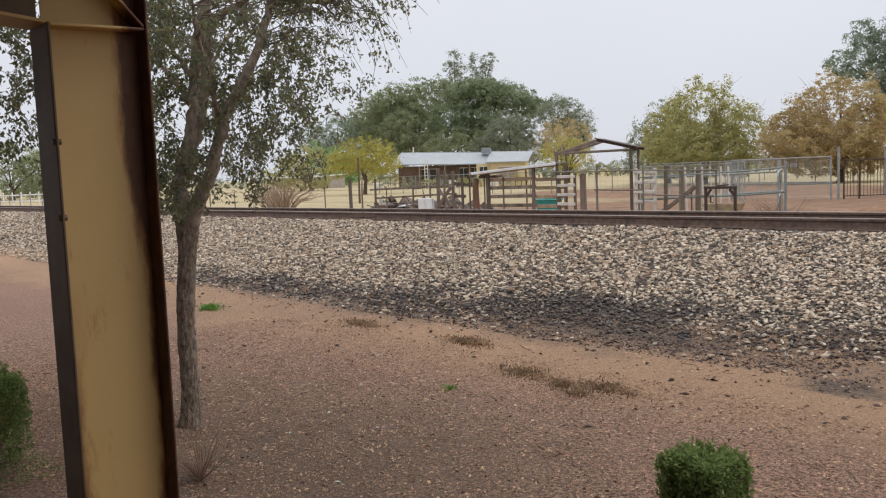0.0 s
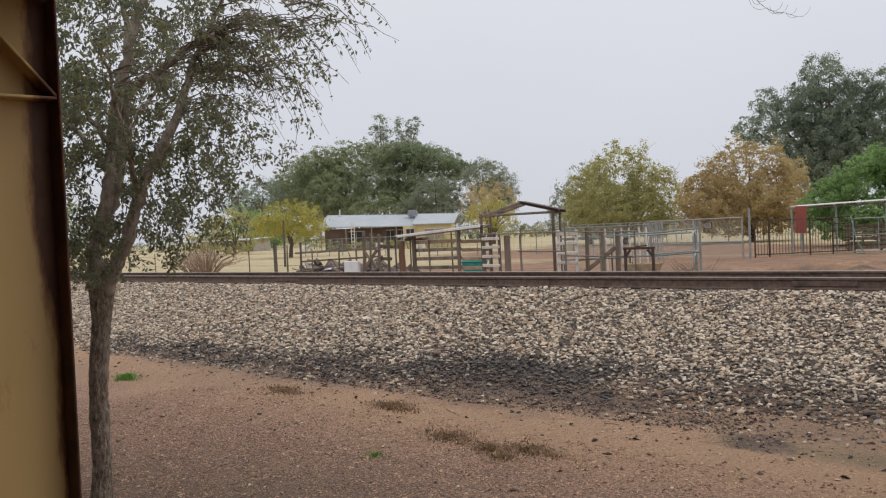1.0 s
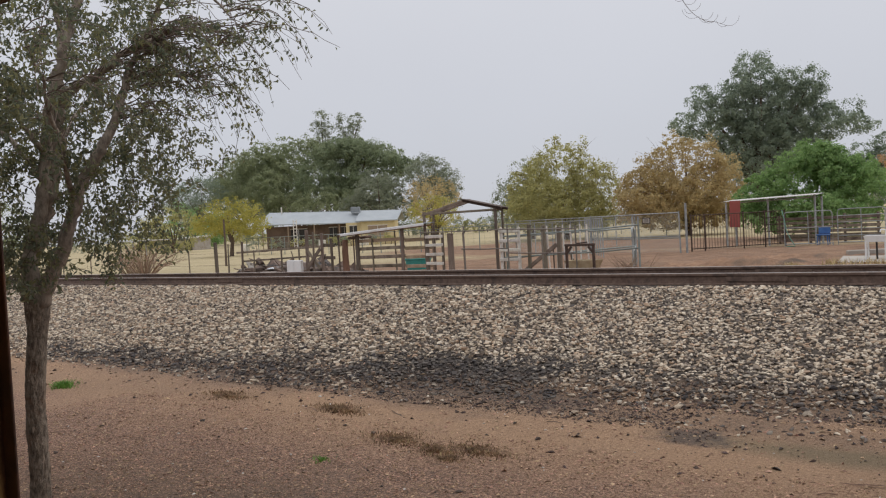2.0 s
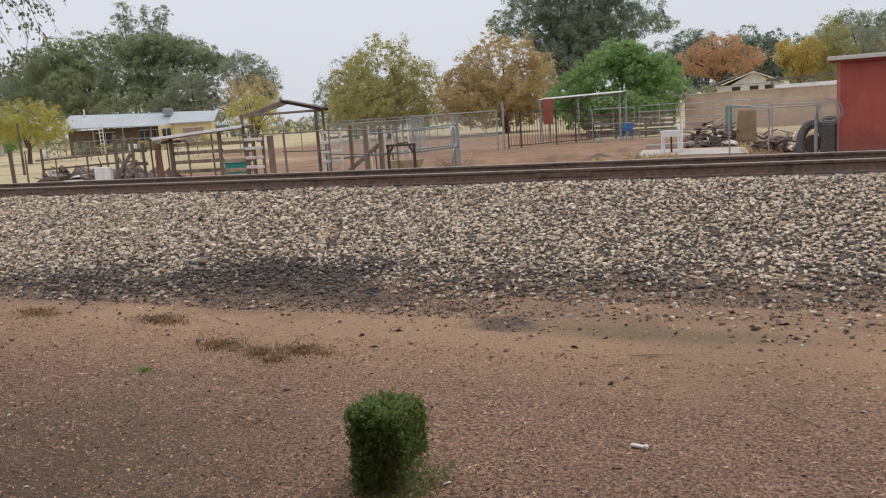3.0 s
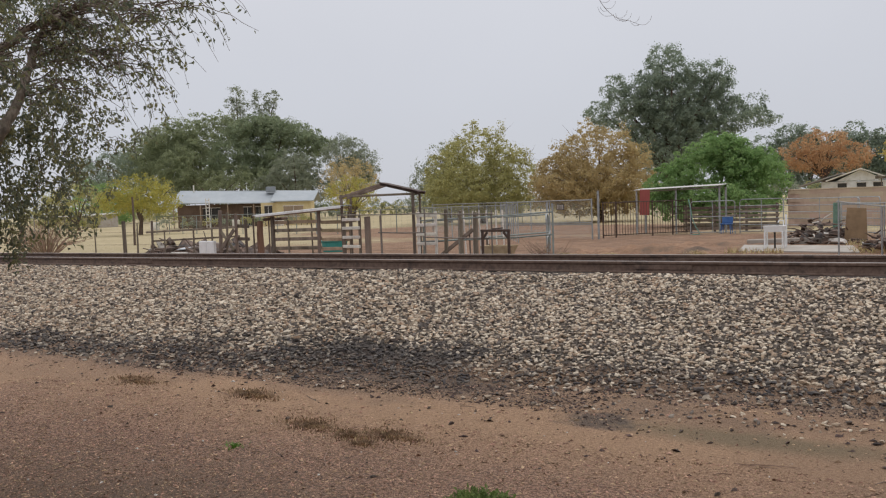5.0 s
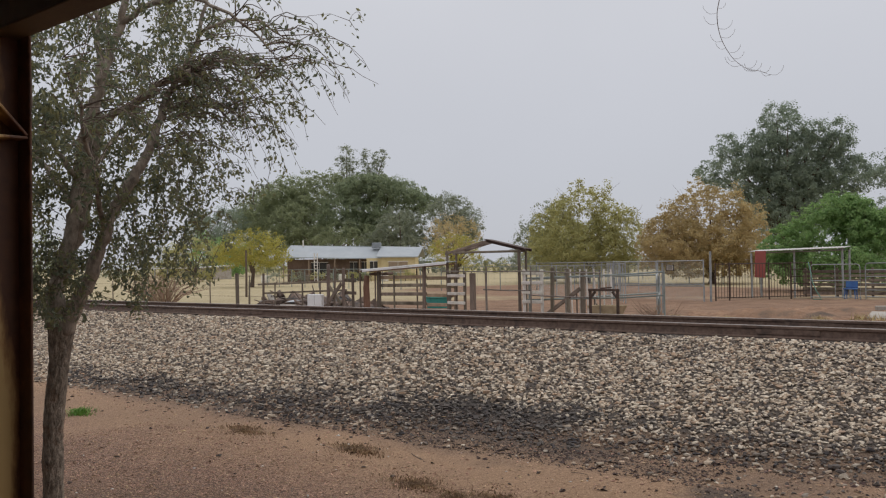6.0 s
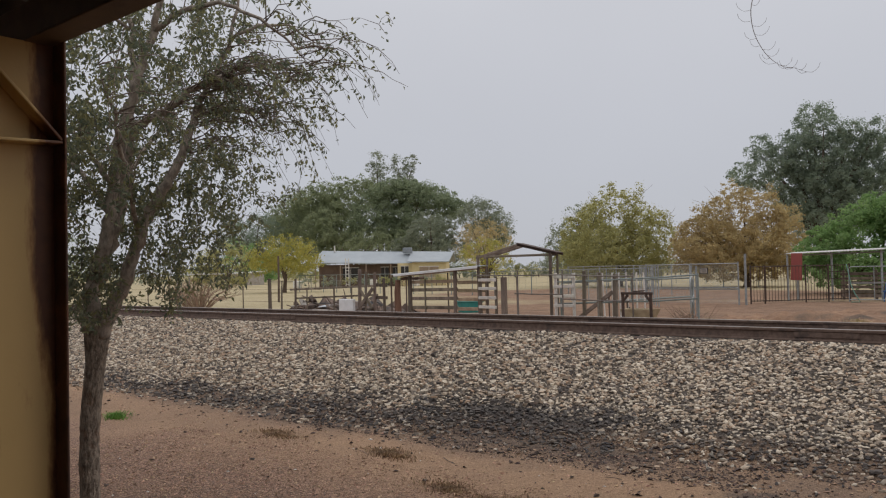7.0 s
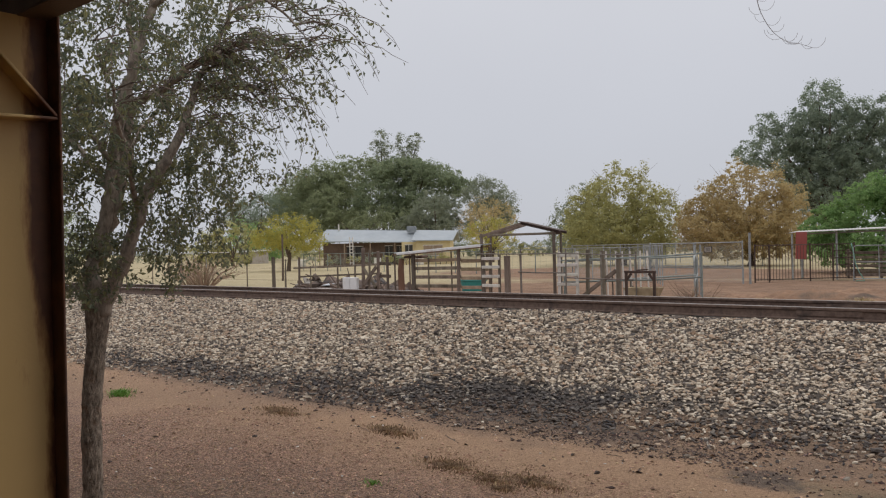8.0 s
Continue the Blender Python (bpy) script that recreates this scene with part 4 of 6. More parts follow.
for x, top, r in ((-24.5, 11.5, 2.6), (-20.2, 13.3, 2.6), (-17.2, 12.6, 2.2), (-13.8, 11.6, 2.4), (-10.4, 12.7, 2.4), (-6.6, 12.0, 2.4), (-3.2, 10.8, 2.4), (0.2, 10.8, 2.6), (3.6, 12.4, 2.8), (7.8, 12.6, 3.0), (11.6, 13.4, 3.4), (16, 13, 3.6)):
    far_tree("oak_tree", (x, 148), [B(x, 148, top - 2.2, r * 0.8, 2.2), B(x - r * 0.5, 148, top - 4.4, r * 0.9, 3.0), B(x + r * 0.5, 148, top - 5.0, r * 0.9, 3.4), B(x, 148, top - 8, r * 1.2, 3.4)], 260, 18, 0.6, 0.6, L_PINE, 0.3, "dark green tree of the far row", group="far tree row", forks=4)
for k in range(62):
    x = -158 + 2.6 * k + rnd(-0.8, 0.8)
    far_tree("hedge_bush", (x, 128), [B(x, 128, 1.5, 2.0, rnd(1.2, 2.0))], 36, 14, 0.45, 0.5, random.choice([L_DARK, L_EUCA, L_OLIVE]), 0.1, "low bush along the far field's edge", "bush", "far hedge", forks=2)
for k in range(22):
    y = 30 + 4.4 * k + rnd(-1, 1)
    far_tree("hedge_bush", (-150, y), [B(-150, y, 1.6, 2.8, rnd(1.4, 2.4))], 40, 14, 0.5, 0.5, random.choice([L_DARK, L_EUCA, L_OLIVE]), 0.1, "low bush along the far field's edge", "bush", "far hedge", forks=2)


# the tree by the column
def near_tree():
    tree = thing("elm_tree", (-5.068, 2.727, 0), "forked grey-barked tree with sparse drooping grey-green leaves", "tree")
    right, deep = Vector((0.766, 0.643, 0)), Vector((-0.643, 0.766, 0))

    def at(r, d, z):
        return right * r + deep * d + Vector((0, 0, z))

    trunk = Shape()
    path, rad = [], []
    for k in range(15):
        z = 1.62 * k / 14
        path.append(at(0.01 * math.sin(5 * z) - 0.032 + 0.048 * z, 0.01 * math.cos(4 * z), z - 0.04))
        rad.append(0.067 + 0.03 * math.exp(-z * 9) + 0.006 * noise.noise(Vector((z * 5, 0, 0))) + (0.02 * max(0, z - 1.4) / 0.22))
    fine = [path[0]]
    fr = [rad[0]]
    for i in range(14):
        for k in range(1, 6):
            fine.append(path[i].lerp(path[i + 1], k / 5))
            fr.append(rad[i] + (rad[i + 1] - rad[i]) * k / 5)
    trunk.tube(fine, fr, 30)
    for i, q in enumerate(fine):
        for k in range(30):
            v = Vector(trunk.v[i * 30 + k])
            d = v - q
            ridge = noise.noise(Vector((k * 0.9, i * 0.3, 1.7))) + 0.8 * noise.noise(Vector((k * 1.9, i * 0.8, 9.1)))
            trunk.v[i * 30 + k] = tuple(q + d * (1 + 0.11 * ridge))
    part("trunk", trunk, M_BARK, tree)
    lines = [
        [(0.02, 0, 1.6, 0.07), (0.01, 0, 1.757, 0.064), (0.022, 0.02, 1.9, 0.056), (0.062, 0.03, 2.06, 0.05), (0.114, 0.03, 2.22, 0.046), (0.147, 0.03, 2.42, 0.043), (0.168, 0.03, 2.63, 0.04), (0.196, 0.02, 2.81, 0.039), (0.249, 0, 2.985, 0.042), (0.293, 0, 3.146, 0.04), (0.374, -0.03, 3.34, 0.034), (0.426, -0.03, 3.54, 0.03), (0.484, 0, 3.73, 0.027), (0.567, 0, 4.03, 0.02), (0.62, 0.05, 4.41, 0.012), (0.62, 0.05, 4.9, 0.006)],
        [(0.075, 0, 1.55, 0.066), (0.149, -0.02, 1.715, 0.056), (0.228, -0.05, 1.835, 0.052), (0.307, -0.08, 1.955, 0.049), (0.362, -0.1, 2.09, 0.045), (0.409, -0.1, 2.25, 0.042), (0.477, -0.1, 2.43, 0.04), (0.584, -0.1, 2.58, 0.037), (0.676, -0.08, 2.74, 0.035), (0.734, -0.05, 2.93, 0.031), (0.779, 0, 3.11, 0.028), (0.832, 0.05, 3.29, 0.024), (0.917, 0.08, 3.45, 0.02), (1.02, 0.1, 3.68, 0.015), (1.09, 0.1, 4.0, 0.01), (1.15, 0.12, 4.4, 0.006)],
        [(0.05, 0.03, 1.93, 0.05), (0.126, 0.1, 2.22, 0.052), (0.172, 0.12, 2.43, 0.05), (0.206, 0.14, 2.66, 0.047), (0.231, 0.14, 2.86, 0.042), (0.259, 0.12, 3.05, 0.038), (0.273, 0.15, 3.26, 0.032), (0.254, 0.2, 3.52, 0.026), (0.224, 0.25, 3.83, 0.02), (0.187, 0.3, 4.23, 0.014), (0.15, 0.3, 4.7, 0.008)],
        [(0.262, 0.1, 3.07, 0.032), (0.386, 0.05, 3.08, 0.03), (0.508, 0, 3.133, 0.028), (0.627, -0.05, 3.172, 0.027), (0.725, -0.1, 3.236, 0.024), (0.827, -0.14, 3.296, 0.022), (0.958, -0.18, 3.33, 0.019), (1.083, -0.2, 3.377, 0.016), (1.2, -0.2, 3.42, 0.013), (1.333, -0.2, 3.395, 0.009), (1.464, -0.2, 3.314, 0.006)],
        [(0.484, 0, 3.727, 0.022), (0.739, -0.1, 3.85, 0.02), (1.007, -0.2, 3.87, 0.016), (1.252, -0.25, 3.77, 0.012), (1.481, -0.25, 3.61, 0.009), (1.651, -0.25, 3.41, 0.006)],
        [(0.779, 0, 3.114, 0.02), (0.919, 0.2, 3.212, 0.016), (1.103, 0.3, 3.185, 0.011), (1.258, 0.35, 3.02, 0.006)],
        [(1.019, 0.1, 3.682, 0.014), (1.195, 0.15, 3.816, 0.012), (1.434, 0.2, 3.826, 0.009), (1.681, 0.2, 3.653, 0.006)],
        [(0.168, 0.03, 2.626, 0.022), (0.098, -0.1, 2.813, 0.018), (0.008, -0.2, 2.957, 0.013), (-0.15, -0.3, 3.05, 0.008)],
        [(0.16, 0.1, 2.4, 0.024), (-0.15, 0.25, 2.75, 0.02), (-0.5, 0.3, 3.1, 0.014), (-0.95, 0.3, 3.35, 0.008)],
        [(0.409, -0.1, 2.25, 0.02), (0.5, -0.45, 2.55, 0.016), (0.55, -0.8, 2.9, 0.011), (0.6, -1.2, 3.2, 0.006)],
        [(0.21, 0.14, 2.7, 0.02), (0.2, 0.6, 3.0, 0.016), (0.25, 1.05, 3.3, 0.01)],
        [(0.567, 0, 4.03, 0.014), (0.9, 0.1, 4.35, 0.011), (1.4, 0.1, 4.5, 0.008), (1.9, 0, 4.3, 0.005)],
        [(0.224, 0.25, 3.83, 0.014), (-0.2, 0.1, 4.1, 0.011), (-0.7, 0, 4.25, 0.007)],
    ]
    pts, rads = [], []
    for n, line in enumerate(lines):
        limb = Shape()
        dense, dr = [], []
        for i in range(len(line) - 1):
            a, b = Vector(at(*line[i][:3])), Vector(at(*line[i + 1][:3]))
            for k in range(4):
                s = k / 4
                j = (0.012 if n < 2 else 0.024) if 0 < i + k else 0
                dense.append(a.lerp(b, s) + Vector((rnd(-j, j), rnd(-j, j), 0)))
                dr.append(line[i][3] * (1 - s) + line[i + 1][3] * s)
        dense.append(Vector(at(*line[-1][:3])))
        dr.append(line[-1][3])
        dr[-1], dr[-2] = 0.0015, min(dr[-2], 0.004)
        limb.tube(dense, dr, 10 if n < 2 else 7)
        part("limb", limb, M_LIMB, tree, smooth=True)
        pts += dense
        rads += dr
    # twigs grow from the nearest wood to places in the crown, bend over and hang
    goals = []
    while len(goals) < 1350:
        low = len(goals) % 16 == 0
        a, q = rnd(0, 2 * math.pi), rnd(0, 1) ** 0.55
        r, d = math.cos(a) * q * 1.95 + 0.3, math.sin(a) * q * 1.8
        z = rnd(1.65, 5.2)
        if low:
            r, d, z = rnd(-0.6, 1.15), rnd(-0.7, 0.7), rnd(1.62, 2.75)
        out = math.hypot(r - 0.05, d)
        floor_z = float(np.interp(out, (0.2, 0.6, 1.0, 1.45, 1.9, 2.45), (1.62, 1.68, 1.9, 2.45, 2.65, 2.95)))
        if z < floor_z or z > 5.2 - 0.4 * out:
            continue
        if z < 2.5 and out < 1.2 and not low and random.random() < 0.35:
            continue
        if out > 1.3 and random.random() < 0.5:
            continue
        goals.append((out * 0.6 + 0.3 * abs(z - 2.6), at(r, d, z)))
    goals.sort(key=lambda g: g[0])
    P = np.array([tuple(p) for p in pts])
    R = list(rads)
    twigs, leaves = Shape(), []
    for _, goal in goals:
        g = np.array(goal)
        dist = np.linalg.norm((P - (g + np.array([0, 0, -0.1]))) * np.array([1, 1, 0.8]), axis=1)
        k = int(dist.argmin())
        s = Vector(P[k])
        span = (goal - s).length
        if span < 0.06 or span > 0.85:
            continue
        if goal.z < s.z - 0.3 * span and Vector(goal).dot(right) > 1.0:
            continue
        if Vector(goal).dot(right) > 1.05 and (abs(goal.z - s.z) > 0.86 * span or (Vector(goal).dot(right) > 1.7 and goal.z < 3.9)):
            continue
        r0 = min(0.9 * R[k], 0.003 + 0.006 * span)
        lift = Vector((rnd(-0.1, 0.1), rnd(-0.1, 0.1), 0.22)) * span
        sag = Vector((rnd(-0.06, 0.06), rnd(-0.06, 0.06), -rnd(0.0, 0.14)))
        line = [s, s.lerp(goal, 0.35) + lift, s.lerp(goal, 0.72) + lift * 0.8, goal, goal + (goal - s) * 0.12 + sag]
        rr = [r0, r0 * 0.75, r0 * 0.5, 0.0026, 0.0015]
        twigs.tube(line, rr, 4, caps=False)
        P = np.vstack([P, [tuple(p) for p in line[1:4]]])
        R += rr[1:4]
        reach = Vector(goal).dot(right)
        sparse = float(np.interp(reach, (0.7, 1.2, 1.7, 2.2), (1.0, 0.7, 0.45, 0.3))) * (0.6 if goal.z > 4.4 else 1.0)
        inner = reach < 0.8 and goal.z < 3.2
        for q in range(int((40 if inner else 32) * sparse)):
            u = rnd(0.35, 1.0) * 4
            i = min(3, int(u))
            p = line[i].lerp(line[i + 1], u - i)
            leaves.append(p + Vector((rnd(-0.05, 0.05), rnd(-0.05, 0.05), rnd(-0.07, 0.03))))
    # long whips arch out of the upper limbs and hang down with leaves strung along them
    tips = [p for p in pts if Vector(p).dot(right) > 0.5 and 2.8 < p.z < 3.75]
    for _ in range(180):
        s = random.choice(tips)
        way = (right * rnd(0.25, 1.0) + deep * rnd(-0.8, 0.8)).normalized()
        span, drop = rnd(0.25, 0.85), rnd(0.0, 0.45)
        line = []
        for k in range(9):
            u = k / 8
            line.append(s + way * span * (u ** 0.8) + Vector((rnd(-0.025, 0.025), rnd(-0.025, 0.025), rnd(-0.02, 0.02) + 0.5 * span * u - (drop + 0.5 * span) * u ** 2.2)))
        if line[-1].z < 2.35 and Vector(line[-1]).dot(right) > 1.0:
            continue
        twigs.tube(line, [0.0045 - 0.0032 * k / 8 for k in range(9)], 4, caps=False)
        for q in range(int(rnd(6, 18))):
            u = rnd(2.0, 8)
            i = min(7, int(u))
            leaves.append(line[i].lerp(line[i + 1], u - i) + Vector((rnd(-0.02, 0.02), rnd(-0.02, 0.02), -0.01)))
    tagged(part("twig_mass", twigs, M_TWIG, tree), "", "", "", "stuff")
    v, f = leaf_cards(np.array([tuple(p) for p in leaves]), 0.045, 0.021, 0.8)
    fol = new("leaves", array_mesh("leaves", v, f, L_NEAR))
    fol.parent = tree
    tagged(fol, "grey-green and yellowish leaves", "", "", "stuff")
    # one long bare shoot arches over and hangs down, with a few side twigs
    shoot = Shape()
    arch = [at(1.1, 0.1, 4.7), at(2.2, 0.4, 5.6), at(3.6, 0.4, 5.9), at(4.6, 0.3, 5.3)]
    base = Vector((-5.068, 2.727, 0))
    hang = [Vector(q) - base for q in ((-1.4, 6.03, 4.5), (-1.43, 6.02, 4.05), (-1.46, 6.0, 3.85), (-1.45, 6.01, 3.7), (-1.41, 6.03, 3.58), (-1.35, 6.05, 3.48), (-1.27, 6.08, 3.41), (-1.2, 6.1, 3.39), (-1.12, 6.13, 3.35))]

    def rounded(line, n=4):
        out = []
        for i in range(len(line) - 1):
            a, b, c, d = line[max(i - 1, 0)], line[i], line[i + 1], line[min(i + 2, len(line) - 1)]
            for k in range(n):
                u = k / n
                out.append(0.5 * (2 * b + (c - a) * u + (2 * a - 5 * b + 4 * c - d) * u * u + (3 * b - a - 3 * c + d) * u ** 3))
        return out + [line[-1]]

    smooth = rounded(arch + hang)
    shoot.tube(smooth, [0.005 - 0.004 * k / (len(smooth) - 1) for k in range(len(smooth))], 5)
    for i, h in enumerate(smooth[20:]):
        if i % 3 == 2:
            continue
        s = 1 if i % 2 else -1
        l = rnd(0.4, 1.0)
        shoot.tube(rounded([h, h + Vector((0.05 * s * l, 0.04 * s * l, -0.008)), h + Vector((0.09 * s * l, 0.07 * s * l, 0.03 * l)), h + Vector((0.1 * s * l, 0.08 * s * l, 0.07 * l))], 2), 0.0011, 4)
    other = rounded([at(4.4, 0.3, 5.4), Vector((-1.1, 6.2, 4.35)) - base, Vector((-0.95, 6.35, 4.06)) - base, Vector((-0.78, 6.45, 4.0)) - base, Vector((-0.6, 6.55, 4.08)) - base])
    shoot.tube(other, [0.006 - 0.0045 * k / (len(other) - 1) for k in range(len(other))], 4)
    part("hanging_shoot", shoot, M_TWIG, tree, "thin bare hanging shoot")
    return tree


near_tree()


def clipped_shrub(x, y, w, d, h, label, seed):
    """A square-clipped shrub: leafy skin, bare twigs showing low down on one side."""
    s = thing("clipped_shrub", (x, y, 0), label, "shrub", "clipped shrubs")
    stems = Shape()
    for k in range(150):
        a = rnd(0, 6.28)
        e = Vector((rnd(-0.47, 0.47) * w, rnd(-0.42, 0.42) * d, h * rnd(0.55, 0.9)))
        b = Vector((0.12 * w * math.cos(a), 0.12 * d * math.sin(a), -0.02))
        stems.tube([b, b.lerp(e, 0.5) + Vector((rnd(-0.05, 0.05), rnd(-0.05, 0.05), 0)), e], [0.006, 0.004, 0.002], 4)
    part("stem_mass", stems, M_DRYTWIG, s, "thin tan stems")
    pts = []
    while len(pts) < 11000:
        p = np.array([rnd(-1, 1), rnd(-1, 1), rnd(0, 1)])
        q = max(abs(p[0]), abs(p[1]))
        round_off = (abs(p[0]) ** 9 + abs(p[1]) ** 9 + max(0, p[2]) ** 14) > 1.25
        skin = q > 0.72 or p[2] > 0.8
        if round_off or (not skin and random.random() > 0.2):
            continue
        thin = (0.62 - p[2]) * (1.25 if p[0] > 0.0 else 0.35)
        if random.random() < thin * 1.7:
            continue
        k = 1 + 0.08 * noise.noise(Vector((p[0] * 3 + seed, p[1] * 3, p[2] * 3)))
        pts.append((p[0] * w / 2 * k, p[1] * d / 2 * k, p[2] * h * k + rnd(-0.012, 0.012)))
    v, f = leaf_cards(np.array(pts), 0.029, 0.015, -0.3, 0.45)
    fol = new("leaves", array_mesh("leaves", v, f, L_SHRUB))
    fol.parent = s
    tagged(fol, "", "", "", "stuff")
    low = np.array([(rnd(-0.8, 0.9) * w * 0.7 + 0.1, rnd(-0.7, 0.7) * d, abs(random.gauss(0, 0.05))) for _ in range(900)])
    v, f = leaf_cards(low, 0.022, 0.012, -0.5)
    part("low_growth", array_mesh("low_growth", v, f, L_SHRUB), L_SHRUB, s, "fresh green shoots at the foot")
    return s


clipped_shrub(-1.17, 3.4, 0.335, 0.34, 0.475, "square-clipped bright green shrub, bare twigs low down", 1.0)
clipped_shrub(-5.2, 1.28, 0.6, 0.55, 0.66, "bushy dark green clipped shrub beside the column", 4.0)


def tuft(name, x, y, count, spread, tall, material, label, category, flat=1.0):
    t = Shape()
    for k in range(count):
        a, r = rnd(0, 6.28), abs(random.gauss(0, spread))
        bx, by = r * math.cos(a), r * math.sin(a) * flat
        lean = Vector((rnd(-1, 1), rnd(-1, 1), 0)) * tall * 1.2
        tip = Vector((bx, by, tall * rnd(0.4, 1.1))) + lean
        w = Vector((-math.sin(a), math.cos(a), 0)) * 0.005
        b = Vector((bx, by, -0.01))
        m = b.lerp(tip, 0.55) + Vector((0, 0, tall * 0.2))
        t.add([b - w, b + w, m + w * 0.7, m - w * 0.7, tip], [(0, 1, 2, 3), (3, 2, 4)])
    ob = solo(name, t, material, label, category, kind="stuff")
    ob.location = (x, y, height(x, y))
    return ob


tuft("grass_tuft", -10.27, 5.67, 420, 0.1, 0.09, M_GRASS, "small tuft of fresh green grass on the dirt", "grass")
tuft("grass_tuft", -4.31, 4.78, 70, 0.06, 0.04, M_GRASS, "tiny green weed sprouting from the gravel", "grass")
tuft("grass_tuft", 0.05, 3.33, 110, 0.07, 0.03, M_GRASS, "low green weed on the gravel", "grass")
for x, y, c, s in ((-7.35, 6.2, 420, 0.26), (-5.57, 6.28, 560, 0.2), (-4.1, 5.57, 420, 0.23), (-3.55, 5.42, 260, 0.16), (-3.2, 5.55, 420, 0.2), (-3.3, 5.25, 160, 0.1)):
    tuft("dead_weed_patch", x, y, c * 3, s, 0.03, M_DEADWEED, "flat patch of dead brown weeds on sandy dirt", "weeds", 0.5)
dry = Shape()
for k in range(70):
    a = rnd(0, 6.28)
    e = Vector((0.3 * math.cos(a) * rnd(0.3, 1), 0.3 * math.sin(a) * rnd(0.3, 1), rnd(0.08, 0.42)))
    m = e * 0.55 + Vector((rnd(-0.04, 0.04), rnd(-0.04, 0.04), 0.03))
    dry.tube([(0, 0, 0), m, e], [0.003, 0.002, 0.001], 4, caps=False)
dry_weed = solo("dry_weed", dry, M_DRYTWIG, "dry spindly bare weed at the column's foot", "weed")
dry_weed.location = (-3.95, 2.2, 0)


def bare_bush(x, y, w, h, n, label):
    b = Shape()
    for k in range(n):
        a, lean = rnd(0, 6.28), rnd(0.2, 1) ** 0.8
        e = Vector((math.cos(a) * lean * w, math.sin(a) * lean * w * 0.6, h * rnd(0.45, 1.0) * (1.1 - 0.5 * lean)))
        m = e * 0.5 + Vector((0, 0, 0.12 * h))
        b.tube([(0, 0, -0.1), m, e], [0.03, 0.018, 0.005], 4, caps=False)
        for q in range(5):
            s = m.lerp(e, rnd(0, 0.9))
            b.tube([s, s + Vector((rnd(-0.5, 0.5), rnd(-0.4, 0.4), rnd(0.05, 0.5)))], [0.008, 0.003], 3, caps=False)
    ob = solo("bare_bush", b, M_DRYTWIG, label, "bush")
    ob.location = (x, y, height(x, y))
    return ob


bare_bush(-30.2, 20, 2.6, 2.0, 60, "leafless reddish-brown bush beyond the rails")
bare_bush(-33.6, 21.5, 2.0, 1.5, 36, "smaller leafless brown bush beyond the rails")


# ---- beyond the rails: pens and stock yard ----
YARD = 0.3


def post(parent, x, y, top, w, material=None, name="post", lean=0.0, z0=0.0):
    """A squared, slightly leaning timber post; x, y, top relative to its thing."""
    w = w * 0.53
    s = Shape().box((0, 0, (top - z0) / 2), (w, w, top - z0 + 0.1), chamfer=w * 0.12)
    ob = part(name, s, material or M_WOOD, parent)
    ob.matrix_local = pose(x, y, z0, lean, rnd(-1.2, 1.2) + lean * 0.5, rnd(-6, 6))
    return ob


def plank(parent, a, b, w=0.03, h=0.14, material=None, name="rail"):
    return part(name, Shape().beam(a, b, w, h, 0.008), material or M_WOOD, parent)


def pipe(parent, pts, r, material=None, name="pipe", seg=8):
    return part(name, Shape().tube(pts, r, seg), material or M_GALV, parent)


# timber corral by the line, chute with a tin roof
corral = thing("timber_fence", (0, 18.2, YARD), "weathered brown timber corral fence with rough posts", "fence")
for x, top, w in ((-18.36, 1.7, 0.17), (-18.12, 1.62, 0.1), (-17.74, 1.58, 0.15), (-17.24, 1.4, 0.13), (-16.94, 1.42, 0.08), (-16.22, 1.46, 0.2), (-14.42, 1.65, 0.16), (-12.66, 1.39, 0.26), (-12.2, 1.4, 0.09), (-15.6, 1.35, 0.08)):
    post(corral, x, rnd(-0.05, 0.05), top, w, lean=rnd(-2, 2))
for z in (1.32, 1.08, 0.82, 0.55):
    plank(corral, (-16.2, 0.1, z), (-14.4, 0.1, z + 0.02), 0.03, 0.1, M_PALEWOOD if z > 1.2 else M_WOOD)
    plank(corral, (-14.4, 0.1, z - 0.02), (-13.55, 0.3, z - 0.02), 0.03, 0.1, M_PALEWOOD)
plank(corral, (-18.3, -0.08, 0.55), (-17.7, -0.08, 1.15), 0.03, 0.12, name="brace")
plank(corral, (-18.3, -0.06, 1.1), (-17.75, -0.06, 0.5), 0.03, 0.1, name="brace")
plank(corral, (-17.7, 0.06, 1.25), (-17.2, 0.06, 1.22), 0.03, 0.1)
plank(corral, (-17.7, 0.06, 0.85), (-17.2, 0.06, 0.84), 0.03, 0.1)
stump = solo("old_trunk_post", Shape().tube([(0, 0, 0), (0.02, 0, 0.5), (-0.02, 0.02, 1.0), (0.03, 0, 1.38)], [0.12, 0.105, 0.1, 0.085], 9), surface("reddish_old_wood", (0.19, 0.1, 0.065), (0.26, 0.15, 0.1), 6, 0.9, bump=0.5, stretch=(1, 1, 0.2)), "thick reddish weathered trunk used as a post", "post", smooth=True)
stump.location = (-16.86, 18.35, YARD)


